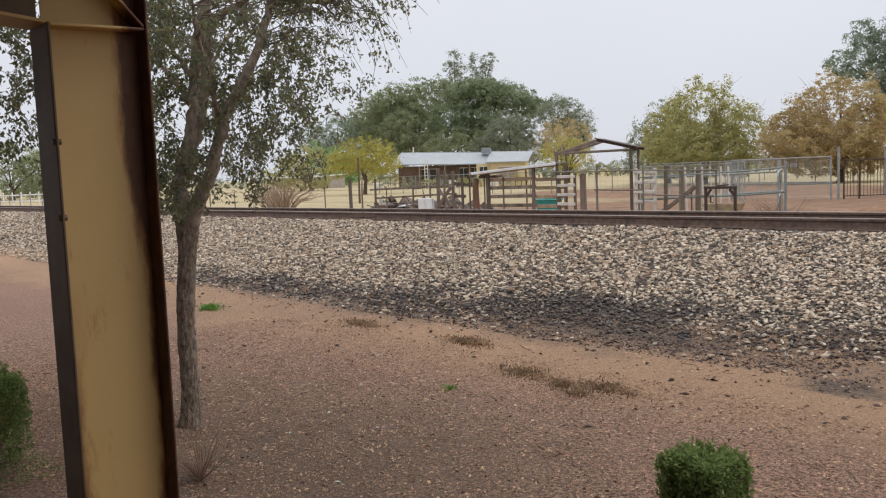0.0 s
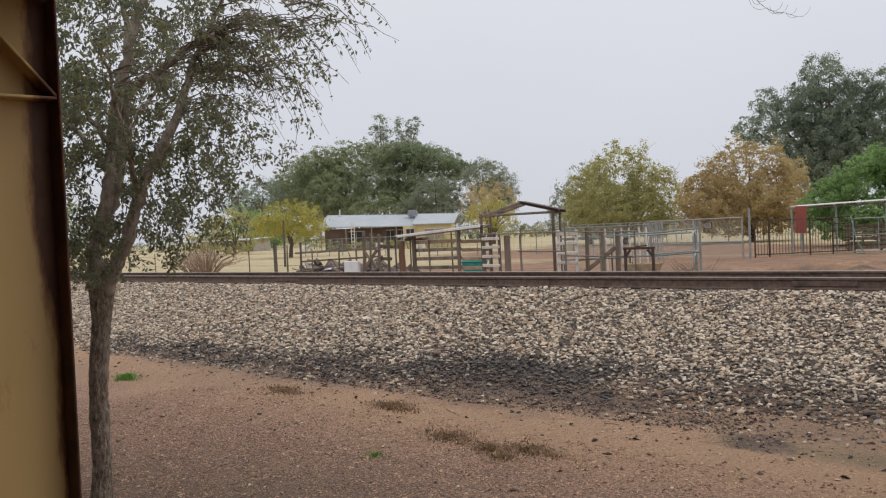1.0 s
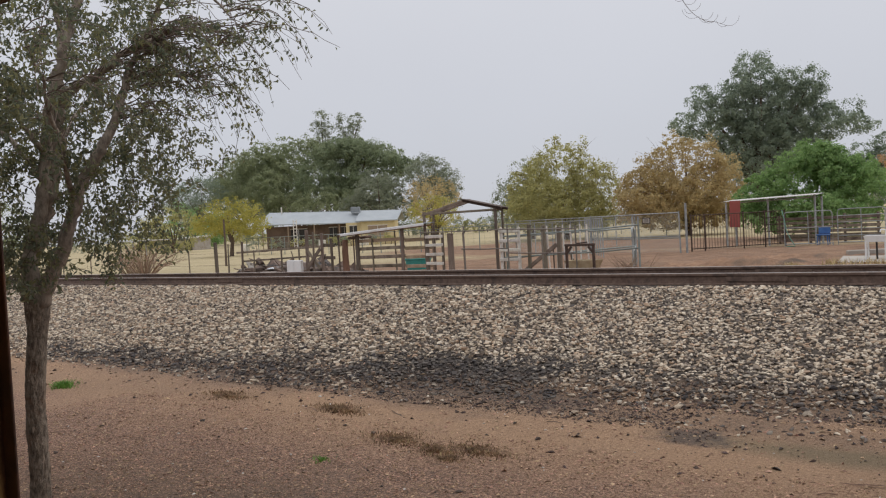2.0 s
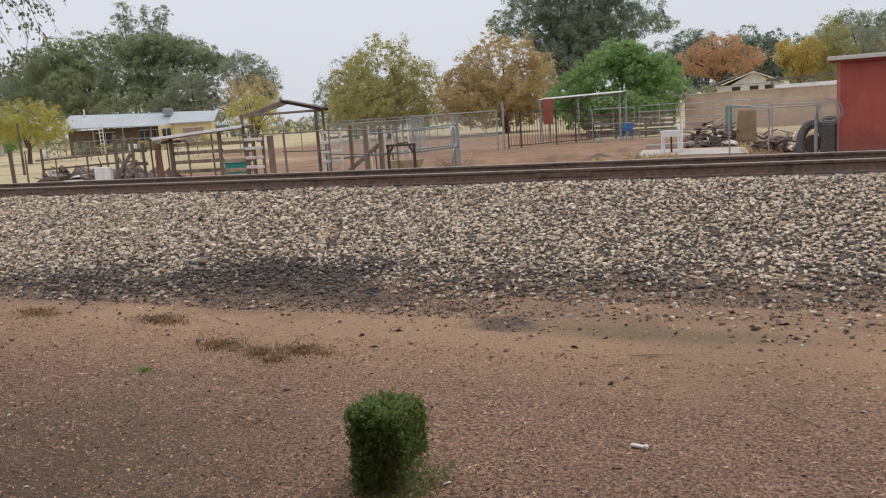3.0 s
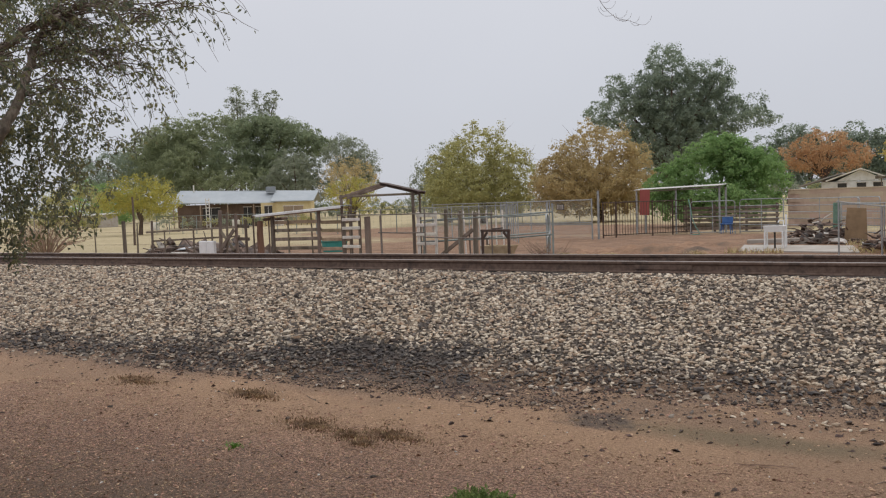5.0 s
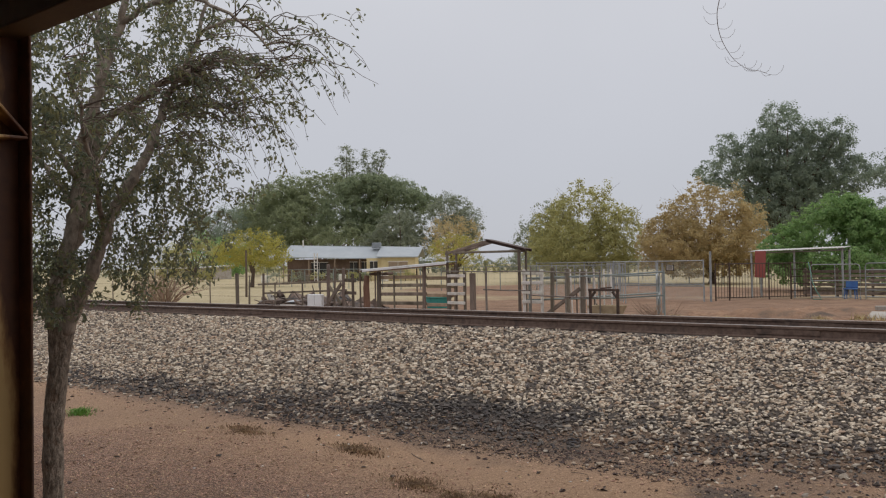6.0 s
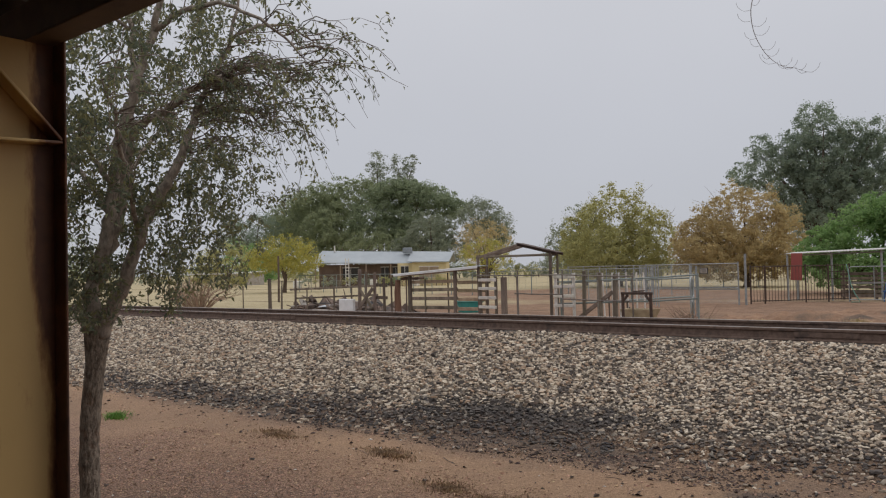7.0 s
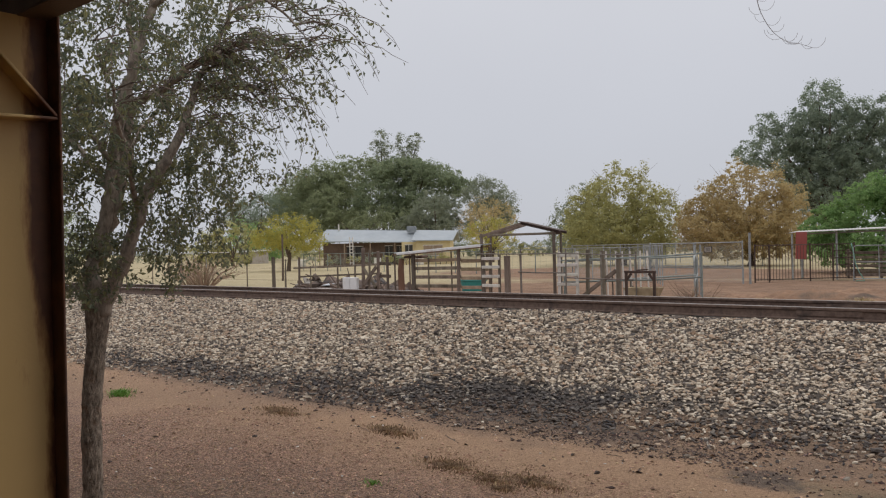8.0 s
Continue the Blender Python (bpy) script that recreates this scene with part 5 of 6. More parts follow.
def tin_sheet(length, depth, thick=0.02, waves=34):
    s = Shape()
    n = waves * 2
    top = [(length * i / n, 0.012 * (i % 2), 0) for i in range(n + 1)]
    vs = [(x, d, w + o) for o in (0, -thick) for x, w, _ in top for d in (0, depth)]
    m = 2 * (n + 1)
    fs = []
    for i in range(n):
        fs += [(2 * i, 2 * i + 2, 2 * i + 3, 2 * i + 1), (m + 2 * i + 1, m + 2 * i + 3, m + 2 * i + 2, m + 2 * i), (2 * i, m + 2 * i, m + 2 * i + 2, 2 * i + 2), (2 * i + 1, 2 * i + 3, m + 2 * i + 3, m + 2 * i + 1)]
    return s.add(vs, fs)


chute = thing("chute_roof", (0, 18.2, YARD), "low slanting tin roof on poles over the timber chute", "shelter")
tr = part("tin_sheet", tin_sheet(3.4, 0.5), M_TIN, chute, "pale corrugated tin sheet")
tr.matrix_local = pose(-16.9, -0.1, 1.56, 1.5, -3.4, 0)
plank(chute, (-16.75, -0.13, 1.535), (-13.5, -0.13, 1.73), 0.04, 0.075, M_WHITE, "edge_beam")
plank(chute, (-16.9, 0.36, 1.505), (-13.55, 0.36, 1.705), 0.05, 0.04, M_PALEWOOD, "back_beam")
for x, t in ((-16.7, 1.5), (-15.0, 1.6), (-13.6, 1.75)):
    post(chute, x, 0.4, t - 0.06, 0.07)
for k in range(2):
    x = -16.75 + 0.3 * k
    part("dark_bundle", Shape().box((x, 0.5 + rnd(-0.1, 0.2), 1.43), (0.3, 0.3, 0.08), pose(0, 0, 0, 0, -5, rnd(-20, 20)), 0.02), M_JUNK, chute, "dark scrap stuffed under the roof")


def slat_panel(x0, x1, y, zs, label, uprights=True):
    p = thing("slat_panel", (x0, y, YARD), label, "panel", "white slat panels")
    for z in zs:
        part("slat", Shape().box(((x1 - x0) / 2, 0, z - YARD), (x1 - x0, 0.04, 0.085), pose(0, 0, 0, 0, rnd(-1, 1), 0), 0.01), M_WHITEWOOD, p)
    for x in (0.04, x1 - x0 - 0.04):
        part("upright", Shape().box((x, 0.05, (zs[0] - YARD + 0.1) / 2), (0.07, 0.06, zs[0] - YARD + 0.1), chamfer=0.008), M_WHITEWOOD if uprights else M_WOOD, p)
    return p


slat_panel(-13.6, -12.98, 18.25, (1.66, 1.42, 1.16, 0.9), "short panel of worn white boards on dark uprights", False)
slat_panel(-11.1, -10.47, 18.25, (1.72, 1.47, 1.22, 0.97), "short ladder-like panel of worn white boards")

# gabled shelter frame
shelter = thing("shelter_frame", (0, 18.3, YARD), "open gabled timber shelter frame with a dark roof edge", "shelter")
for x in (-13.6, -11.2):
    post(shelter, x, 0, 2.02, 0.13, M_WOOD)
for x, y in ((-13.85, 0.7), (-11.45, 0.7)):
    post(shelter, x, y, 2.0, 0.1, M_WOOD)
for y, dx in ((0, 0), (0.7, -0.25)):
    plank(shelter, (-13.7 + dx, y, 1.98), (-12.25 + dx, y, 2.31), 0.05, 0.07, M_WOOD, "rafter")
    plank(shelter, (-12.25 + dx, y, 2.31), (-11.0 + dx, y, 2.03), 0.05, 0.06, M_IRON, "rafter")
    plank(shelter, (-13.6 + dx, y, 2.02), (-11.15 + dx, y, 2.02), 0.04, 0.05, M_WOOD, "tie_beam")
roof_panel = Shape().add([(-12.27, -0.1, 2.375), (-10.98, -0.1, 2.085), (-11.3, 0.8, 2.085), (-12.59, 0.8, 2.375), (-12.27, -0.1, 2.355), (-10.98, -0.1, 2.065), (-11.3, 0.8, 2.065), (-12.59, 0.8, 2.355)], [(0, 1, 2, 3), (7, 6, 5, 4), (0, 4, 5, 1), (1, 5, 6, 2), (2, 6, 7, 3), (3, 7, 4, 0)])
part("roof_panel", roof_panel, M_IRON, shelter, "dark thin roof sheet")
for a in (0.3, 0.65):
    plank(shelter, (-13.7 + 1.45 * a, 0, 1.98 + 0.33 * a + 0.05), (-13.95 + 1.45 * a, 0.7, 1.98 + 0.33 * a + 0.05), 0.04, 0.04, M_PALEWOOD, "purlin")
front_rail = thing("pipe_fence", (0, 17.9, YARD), "rusty grey pipe rails on thin posts before the pens", "fence panel", "pipe panels")
for x0, z0, x1, z1 in ((-13.5, 1.5, -10.6, 1.48), (-10.6, 1.48, -8.6, 1.42), (-12.1, 1.0, -10.6, 0.98), (-10.6, 0.86, -8.7, 0.82)):
    pipe(front_rail, [(x0, 0, z0), ((x0 + x1) / 2, 0, (z0 + z1) / 2 - 0.012), (x1, 0, z1)], 0.016, M_OLDPIPE, "rail")
for x, top in ((-12.02, 1.62), (-10.62, 1.6), (-9.6, 1.5), (-8.65, 1.5)):
    pipe(front_rail, [(x, 0.03, 0), (x, 0.03, top)], 0.02, M_OLDPIPE, "upright")

# fence to the left with its clutter
left_fence = thing("timber_fence", (0, 19, YARD), "weathered timber rail fence above a heap of debris", "fence")
for x, t, w in ((-24.0, 1.44, 0.2), (-22.55, 1.42, 0.12), (-21.9, 1.1, 0.07), (-20.48, 1.1, 0.09), (-23.3, 1.35, 0.06), (-19.6, 1.12, 0.09)):
    post(left_fence, x, 0, t, w, lean=rnd(-2, 2))
plank(left_fence, (-22.9, 0.05, 1.07), (-18.4, 0.05, 1.2), 0.04, 0.07)
plank(left_fence, (-22.6, 0.05, 0.76), (-18.4, 0.05, 0.9), 0.04, 0.06)
panel_box = thing("white_cabinet", (-18.8, 18.15, YARD), "old white enamel cabinet standing by the fence", "cabinet")
for s in (-1, 1):
    part("door", Shape().box((0.168 * s, -0.155, 0.41), (0.325, 0.03, 0.77), chamfer=0.012), M_WHITE, panel_box)
part("carcass", Shape().box((0, -0.1, 0.4), (0.66, 0.08, 0.8), chamfer=0.01), M_WHITE, panel_box)


def heap(name, x0, x1, y0, y1, top, count, material, label, lo=0.15, hi=0.6, base=YARD):
    """A heap of odd scrap: crooked bars and broken boards resting on one another."""
    h = thing(name, ((x0 + x1) / 2, (y0 + y1) / 2, base), label, "debris")
    w, d = (x1 - x0) / 2, (y1 - y0) / 2
    for k in range(count):
        x, y = rnd(-1, 1), rnd(-1, 1)
        z = max(0.02, top * (1 - 0.6 * (x * x + y * y)) * rnd(0.1, 1))
        s = Shape()
        l = rnd(lo, hi)
        kind = random.random()
        if kind < 0.4:
            a = Vector((x * w, y * d, z))
            v = Vector((rnd(-1, 1), rnd(-1, 1), rnd(-0.35, 0.35))).normalized() * l
            s.tube([a - v / 2, a + Vector((0, 0, rnd(-0.05, 0.05))), a + v / 2], [0.02, 0.025, 0.015], 5)
        elif kind < 0.6:
            s.box((x * w, y * d, z), (l, l * rnd(0.12, 0.3), 0.03), pose(0, 0, 0, rnd(-30, 30), rnd(-30, 30), rnd(0, 180)), 0.01)
        else:
            lv, lf = stones(np.array([[x * w, y * d, max(0.06, z * 0.8)]]), np.array([l * 0.34]), 0.6, 0.5)
            s.add([tuple(q) for q in lv], [tuple(int(c) for c in q) for q in lf])
        part("scrap", s, material if random.random() < 0.8 else random.choice([M_WOOD, M_IRON, M_RUBBER, M_CONCRETE, M_WHITEWOOD]), h)
    return h


heap("debris_heap", -23.4, -18.4, 19.4, 21.6, 0.6, 230, M_JUNK, "low heap of broken boards and dark brush", 0.4, 1.5)
lying_sheet = solo("lying_sheet", tin_sheet(1.2, 0.35, 0.02, 12), M_TIN, "pale tin sheet lying on the debris heap", "sheet")
lying_sheet.matrix_world = pose(-22.2, 19.75, YARD + 0.42, 8, -2, 3)
heap("brush_heap", -24.0, -22.5, 19.6, 20.8, 0.9, 70, M_JUNK, "dark tangled scrap heap by the fence post", 0.3, 0.8)
tub = thing("water_tub", (-19.3, 25, YARD), "teal plastic water tub on bare dirt", "tub")
wall_t = Shape()
for r0, r1, z0, z1 in ((0.38, 0.45, 0.0, 0.42),):
    n = 18
    vs = [((r * 1.25) * math.cos(6.2832 * i / n), r * math.sin(6.2832 * i / n), z) for r, z in ((r0, z0), (r1, z1), (r1 - 0.03, z1), (r0 - 0.03, 0.05)) for i in range(n)]
    fs = [(k * n + i, k * n + (i + 1) % n, (k + 1) * n + (i + 1) % n, (k + 1) * n + i) for k in range(3) for i in range(n)] + [tuple(range(3 * n, 4 * n)), tuple(range(n - 1, -1, -1))]
    wall_t.add(vs, fs)
part("tub_body", wall_t, M_TEAL, tub)
part("rim", Shape().tube([((0.47 * 1.25) * math.cos(6.2832 * i / 18), 0.47 * math.sin(6.2832 * i / 18), 0.42) for i in range(19)], 0.025, 5), M_TEAL, tub)

# pipe corral panels
def pipe_panel(a, b, z0, z1, bars, label, r=0.022, material=None, uprights=3, group="pipe panels", name="pipe_fence"):
    """A livestock panel of round pipe between two points of the plan: rounded frame, level bars, uprights."""
    a, b = Vector((*a, 0)), Vector((*b, 0))
    p = thing(name, (a.x, a.y, YARD), label, "fence panel", group)
    d = b - a
    u = d.normalized()
    c = 0.12
    z0, z1 = z0 - YARD, z1 - YARD
    frame_pts = [u * 0 + Vector((0, 0, z0)), Vector((0, 0, z1 - c)), u * c * 0.3 + Vector((0, 0, z1 - c * 0.3)), u * c + Vector((0, 0, z1)), d - u * c + Vector((0, 0, z1)), d - u * c * 0.3 + Vector((0, 0, z1 - c * 0.3)), d + Vector((0, 0, z1 - c)), d + Vector((0, 0, z0)), Vector((0, 0, z0))]
    part("frame", Shape().tube(frame_pts, r, 6), material or M_GALV, p)
    for k in range(1, bars):
        z = z0 + (z1 - z0) * k / bars
        part("bar", Shape().tube([Vector((0, 0, z)), d + Vector((0, 0, z))], r * 0.85, 6), material or M_GALV, p)
    for k in range(1, uprights):
        q = d * (k / uprights)
        part("upright", Shape().tube([q + Vector((0, 0, z0)), q + Vector((0, 0, z1))], r * 0.85, 6), material or M_GALV, p)
    for q in (Vector((0, 0, 0)), d):
        part("foot", Shape().tube([q + Vector((0, 0, -0.02)), q + Vector((0, 0, z0 + 0.02))], r, 6), material or M_GALV, p)
    return p


pipe_panel((-11.15, 18.7), (-9.95, 24.4), 0.98, 1.56, 1, "grey pipe rail panel beside the white boards", 0.03, M_GREENPIPE, 2)
pipe_panel((-10.6, 26), (-8.35, 20.6), 0.95, 1.62, 1, "grey pipe gate panel swung open", 0.024, M_GALV, 1)
for x in (-10.35, -10.15):
    g = solo("gate_post", Shape().tube([(0, 0, 0), (0, 0, 1.62)], 0.035, 8), M_GALV, "thick galvanised pipe gate post", "post", "gate posts")
    g.location = (x, 25.2, YARD)
mid_posts = thing("post_row", (0, 18.4, YARD), "row of dark weathered timber posts with a leaning brace", "fence")
for x, t, w in ((-10.34, 1.52, 0.16), (-9.86, 1.48, 0.2), (-9.44, 1.42, 0.2), (-9.62, 0.9, 0.06), (-9.1, 0.75, 0.07), (-9.0, 0.6, 0.05)):
    post(mid_posts, x, rnd(0, 0.15), t, w, M_WOOD, lean=rnd(-1.5, 1.5))
plank(mid_posts, (-10.7, 0.1, 0.2), (-9.5, 0.1, 1.02), 0.05, 0.1, name="brace")
for k in range(6):
    pipe(mid_posts, [(-10.45 + 0.24 * k, 1.4, 0.0), (-10.5 + 0.24 * k + rnd(-0.05, 0.05), 1.4, 1.5)], 0.022, M_WHITEWOOD, "thin_pole", 6)
bench = thing("metal_stand", (-8.38, 17.6, YARD), "dark rusty metal stand with corner braces", "stand")
for x in (-0.36, 0.36):
    part("leg", Shape().box((x, 0, 0.5), (0.06, 0.06, 1.0), chamfer=0.008), M_IRON, bench)
    part("gusset", Shape().beam((x, 0, 0.82), (x * 0.62, 0, 0.98), 0.05, 0.05), M_IRON, bench)
part("crossbar", Shape().box((0, 0, 1.02), (0.8, 0.08, 0.06), chamfer=0.01), M_IRON, bench)
part("crossbar", Shape().box((0.05, 0.02, 1.07), (0.3, 0.05, 0.03), pose(0, 0, 0, 0, -4, 0), 0.008), M_IRON, bench)
trough = solo("feed_trough", Shape().add([(-0.42, -0.25, 0.62), (0.42, -0.25, 0.62), (0.3, -0.2, 0.36), (-0.3, -0.2, 0.36), (-0.42, 0.25, 0.62), (0.42, 0.25, 0.62), (0.3, 0.2, 0.36), (-0.3, 0.2, 0.36), (-0.38, -0.21, 0.62), (0.38, -0.21, 0.62), (0.38, 0.21, 0.62), (-0.38, 0.21, 0.62), (-0.27, -0.16, 0.4), (0.27, -0.16, 0.4), (0.27, 0.16, 0.4), (-0.27, 0.16, 0.4), (-0.3, -0.2, 0), (0.3, -0.2, 0), (0.3, 0.2, 0), (-0.3, 0.2, 0)], [(0, 3, 2, 1), (4, 5, 6, 7), (0, 4, 7, 3), (1, 2, 6, 5), (0, 1, 9, 8), (1, 5, 10, 9), (5, 4, 11, 10), (4, 0, 8, 11), (8, 9, 13, 12), (9, 10, 14, 13), (10, 11, 15, 14), (11, 8, 12, 15), (12, 13, 14, 15), (3, 16, 17, 2), (2, 17, 18, 6), (6, 18, 19, 7), (7, 19, 16, 3), (16, 19, 18, 17)]), M_PALEWOOD, "tan tapered feed trough by the metal stand", "trough")
trough.location = (-8.6, 18.2, YARD)
bare_bush(-8.0, 19.6, 0.55, 0.5, 14, "dry tangled weeds by the pipe gate")

# wire mesh: long thin strands, posts, top pipe
def mesh_fence(a, b, top, spacing, label, wire=0.3, r_post=0.03, material=None, wires=True, name="mesh_fence"):
    a, b = Vector((*a, 0)), Vector((*b, 0))
    f = thing(name, (a.x, a.y, YARD), label, "fence", "mesh fences")
    d = b - a
    h = top - YARD
    n = max(1, round(d.length / spacing))
    for k in range(n + 1):
        q = d * (k / n)
        part("fence_post", Shape().tube([q + Vector((0, 0, -0.1)), q + Vector((0, 0, h + (0.06 if k in (0, n) else 0)))], r_post, 6), material or M_GALV, f)
    part("top_rail", Shape().tube([Vector((0, 0, h)), d + Vector((0, 0, h))], r_post * 0.8, 6), material or M_GALV, f)
    if wires:
        w = Shape()
        for k in range(int(h / wire) + 1):
            w.tube([Vector((0, 0, 0.04 + k * wire)), d + Vector((0, 0, 0.04 + k * wire))], 0.0035, 3, caps=False)
        step = wire * 1.0
        for k in range(int(d.length / step)):
            q = d * ((k + 0.5) * step / d.length)
            w.tube([q + Vector((0, 0, 0.03)), q + Vector((0, 0, h))], 0.0035, 3, caps=False)
        ob = part("mesh", w, material or M_GALV, f)
        tagged(ob, "thin grey wire mesh", "", "", "stuff")
    return f


mesh_fence((-26.5, 44), (-17.6, 42), 1.98, 1.25, "grey chain mesh fence with white-capped posts", 0.2)
def chain_cloth(parent, d, h, gap=0.075):
    """Slanting wires both ways between the posts."""
    w, n = Shape(), int((d.length + h) / gap)
    u = d.normalized()
    for k in range(n):
        for s in (1, -1):
            a = k * gap - (h if s > 0 else 0)
            x0, x1 = (max(0, a), min(d.length, a + h)) if s > 0 else (max(0, a - h), min(d.length, a))
            if x1 - x0 < 0.05:
                continue
            z = (lambda x: x - a) if s > 0 else (lambda x: a - x)
            w.tube([u * x0 + Vector((0, 0, 0.04 + z(x0))), u * x1 + Vector((0, 0, 0.04 + z(x1)))], 0.0028, 3, caps=False)
    tagged(part("chain_link", w, M_GALV, parent, "grey chain-link mesh"), "", "", "", "stuff")


gate_run = mesh_fence((-16.2, 33.9), (-11.62, 32.75), 1.98, 2.3, "galvanised mesh gate and fence with a middle rail", 0.12, wires=False)
chain_cloth(gate_run, Vector((4.58, -1.15, 0)), 1.6)
pipe_run = mesh_fence((-18.6, 38), (-14.0, 30.5), 1.9, 1.0, "pale pipe fence with close upright poles", 0.12, 0.025, M_GALV, False)
pipe_panel((-16.2, 33.95), (-11.62, 32.8), 0.93, 1.0, 1, "galvanised middle rail of the mesh gate", 0.025, M_GALV, 1)
tall = solo("tall_gate_post", Shape().tube([(0, 0, -0.1), (0, 0, 2.05)], 0.05, 8), M_GALV, "tall galvanised gate post", "post", "gate posts")
tall.location = (-11.35, 32.8, YARD)
back_run = mesh_fence((-22.0, 35.4), (-16.3, 34.0), 1.85, 1.15, "galvanised chain mesh run behind the timber posts", 0.2, 0.024, None, False)
chain_cloth(back_run, Vector((5.7, -1.4, 0)), 1.5)
mesh_fence((-36, 62), (-14, 56), 1.75, 3.0, "long far pipe fence under the turning trees", 0.4, 0.035, M_GREENPIPE, False)
mesh_fence((-34, 70), (-8, 68), 1.9, 3.0, "second far pipe fence beyond the straw field", 0.4, 0.035, M_GREENPIPE, False)
mesh_fence((-56, 47), (-30, 41), 1.75, 2.2, "low green-grey pipe fence before the house yard", 0.35, 0.03, M_GREENPIPE)
mesh_fence((-30, 41), (-26.5, 44), 1.8, 2.2, "green-grey pipe fence turning to the pens", 0.35, 0.03, M_GREENPIPE)
sign = thing("small_sign", (-13.15, 33.0, YARD + 1.4), "small dark-framed sign wired to the mesh gate", "sign")
part("sign_board", Shape().box((0, 0, 0), (0.36, 0.02, 0.25), chamfer=0.005), M_DARK, sign)
part("sign_face", Shape().box((0, -0.014, 0), (0.29, 0.006, 0.19)), M_CONCRETE, sign, "pale grey face")
for k in range(3):
    part("text_bar", Shape().box((0, -0.02, 0.05 - 0.05 * k), (0.2, 0.004, 0.02)), M_DARK, sign)

cross_rails = thing("pipe_rails", (-11.2, 18.5, YARD), "two long thin grey pipe rails across the pen", "fence")
pipe(cross_rails, [(0.0, 0, 1.28), (2.9, 0, 1.37), (3.95, 0, 1.43)], 0.02, M_GREENPIPE, "rail")
pipe(cross_rails, [(0.1, 0, 0.71), (2.9, 0, 0.8), (3.95, 0, 0.87)], 0.02, M_GREENPIPE, "rail")
for x, t in ((0.0, 1.35), (3.95, 1.46)):
    pipe(cross_rails, [(x, 0, -0.1), (x, 0, t)], 0.022, M_GREENPIPE, "post")

# dark iron railing
iron = thing("iron_railing", (-11.44, 33.6, YARD), "dark brown iron railing with thin upright bars", "fence")
run = Vector((2.9, 3.4, 0))
for z in (0.12, 1.52):
    part("rail", Shape().tube([Vector((0, 0, z)), run + Vector((0, 0, z))], 0.02, 5), M_IRON, iron)
bar_mesh = Shape().tube([(0, 0, 0.08), (0, 0, 1.54)], 0.011, 5).mesh("bar")
bar_mesh.materials.append(M_IRON)
for k in range(34):
    bar = part("bar", bar_mesh, M_IRON, iron)
    bar.location = run * (k / 33)
for k in (0, 0.14, 0.55, 0.78, 1.0):
    part("post", Shape().tube([run * k + Vector((0, 0, -0.1)), run * k + Vector((0, 0, 1.58))], 0.035, 6), M_IRON, iron)
for k in range(4):
    z = 0.35 + 0.3 * k
    part("rail", Shape().tube([run * 0.78 + Vector((0, 0.02, z)), run + Vector((0, 0.02, z))], 0.018, 5), M_IRON, iron)

# canopy with a red panel
canopy = thing("canopy", (-8.7, 37.4, YARD), "thin pale sheet canopy on galvanised poles", "shelter")
cr = part("roof_sheet", tin_sheet(3.9, 1.3, 0.025, 30), M_WHITEROOF, canopy)
cr.matrix_local = pose(-2.4, -0.6, 2.05, 3, -1.2, 0)
for x, y, t in ((-0.6, -0.1, 2.07), (1.3, 0, 2.12), (1.47, 0.5, 2.05), (-2.2, 0.5, 1.98), (-2.3, -0.5, 2.0)):
    pipe(canopy, [(x, y, -0.1), (x, y, t)], 0.045, M_GALV, "pole")
pipe(canopy, [(-2.2, 0.1, 1.98), (1.4, 0.1, 2.04)], 0.03, M_GALV, "cross_pipe")
red = solo("hanging_sheet", Shape().box((0, 0, 0.58), (0.46, 0.03, 1.16), pose(0, 0, 0, 0, 2, 0), 0.006), M_REDPANEL, "faded red sheet hanging from the canopy", "panel")
red.location = (-10.5, 36.5, 1.2)
for k, (a, b, lab) in enumerate((((-8.35, 36.1), (-6.5, 36.2), "galvanised gate panel with a hanging green hose"), ((-6.42, 36.8), (-4.62, 36.6), "galvanised pipe gate with rounded corners"), ((-4.6, 36.4), (-1.6, 34.2), "galvanised pipe panel before the block wall"), ((-2.6, 37.2), (-0.9, 33.8), "galvanised pipe panel standing askew"))):
    pipe_panel(a, b, 0.4, 1.74 + (0.03 if k == 1 else 0), 5 if k else 2, lab, 0.022, M_GALV, 2, "galvanised gates", "pipe_gate")
hose = solo("garden_hose", Shape().tube([(0, 0, 1.55), (0.04, -0.02, 1.35), (0.1, -0.04, 1.1), (0.16, -0.04, 0.7), (0.3, -0.05, 0.35), (0.42, -0.05, 0.15), (0.5, -0.1, 0.02), (0.2, -0.25, 0.02)], 0.022, 6), surface("green_hose", (0.12, 0.26, 0.2), (0.18, 0.34, 0.27), 5, 0.5, bump=0), "pale green hose hanging from the gate", "hose", smooth=True)
hose.location = (-8.4, 36.0, YARD)
board_fence = thing("board_fence", (-7.2, 38.6, YARD), "dark weathered board fence behind the pipe gates", "fence")
for k in range(6):
    part("board", Shape().box((0, rnd(-0.01, 0.01), 0.16 + 0.19 * k), (4.2, 0.03, 0.13), pose(0, 0, 0, 0, rnd(-0.3, 0.3), 0), 0.008), M_WOOD, board_fence)
for x in (-2.0, -0.7, 0.7, 2.0):
    part("post", Shape().box((x, 0.07, 0.62), (0.1, 0.1, 1.3), chamfer=0.012), M_WOOD, board_fence)
chair = thing("plastic_chair", (-7.0, 36.9, YARD), "blue plastic chair behind the gate", "chair")
part("seat", Shape().box((0, 0, 0.42), (0.48, 0.46, 0.05), chamfer=0.015), M_BLUE, chair)
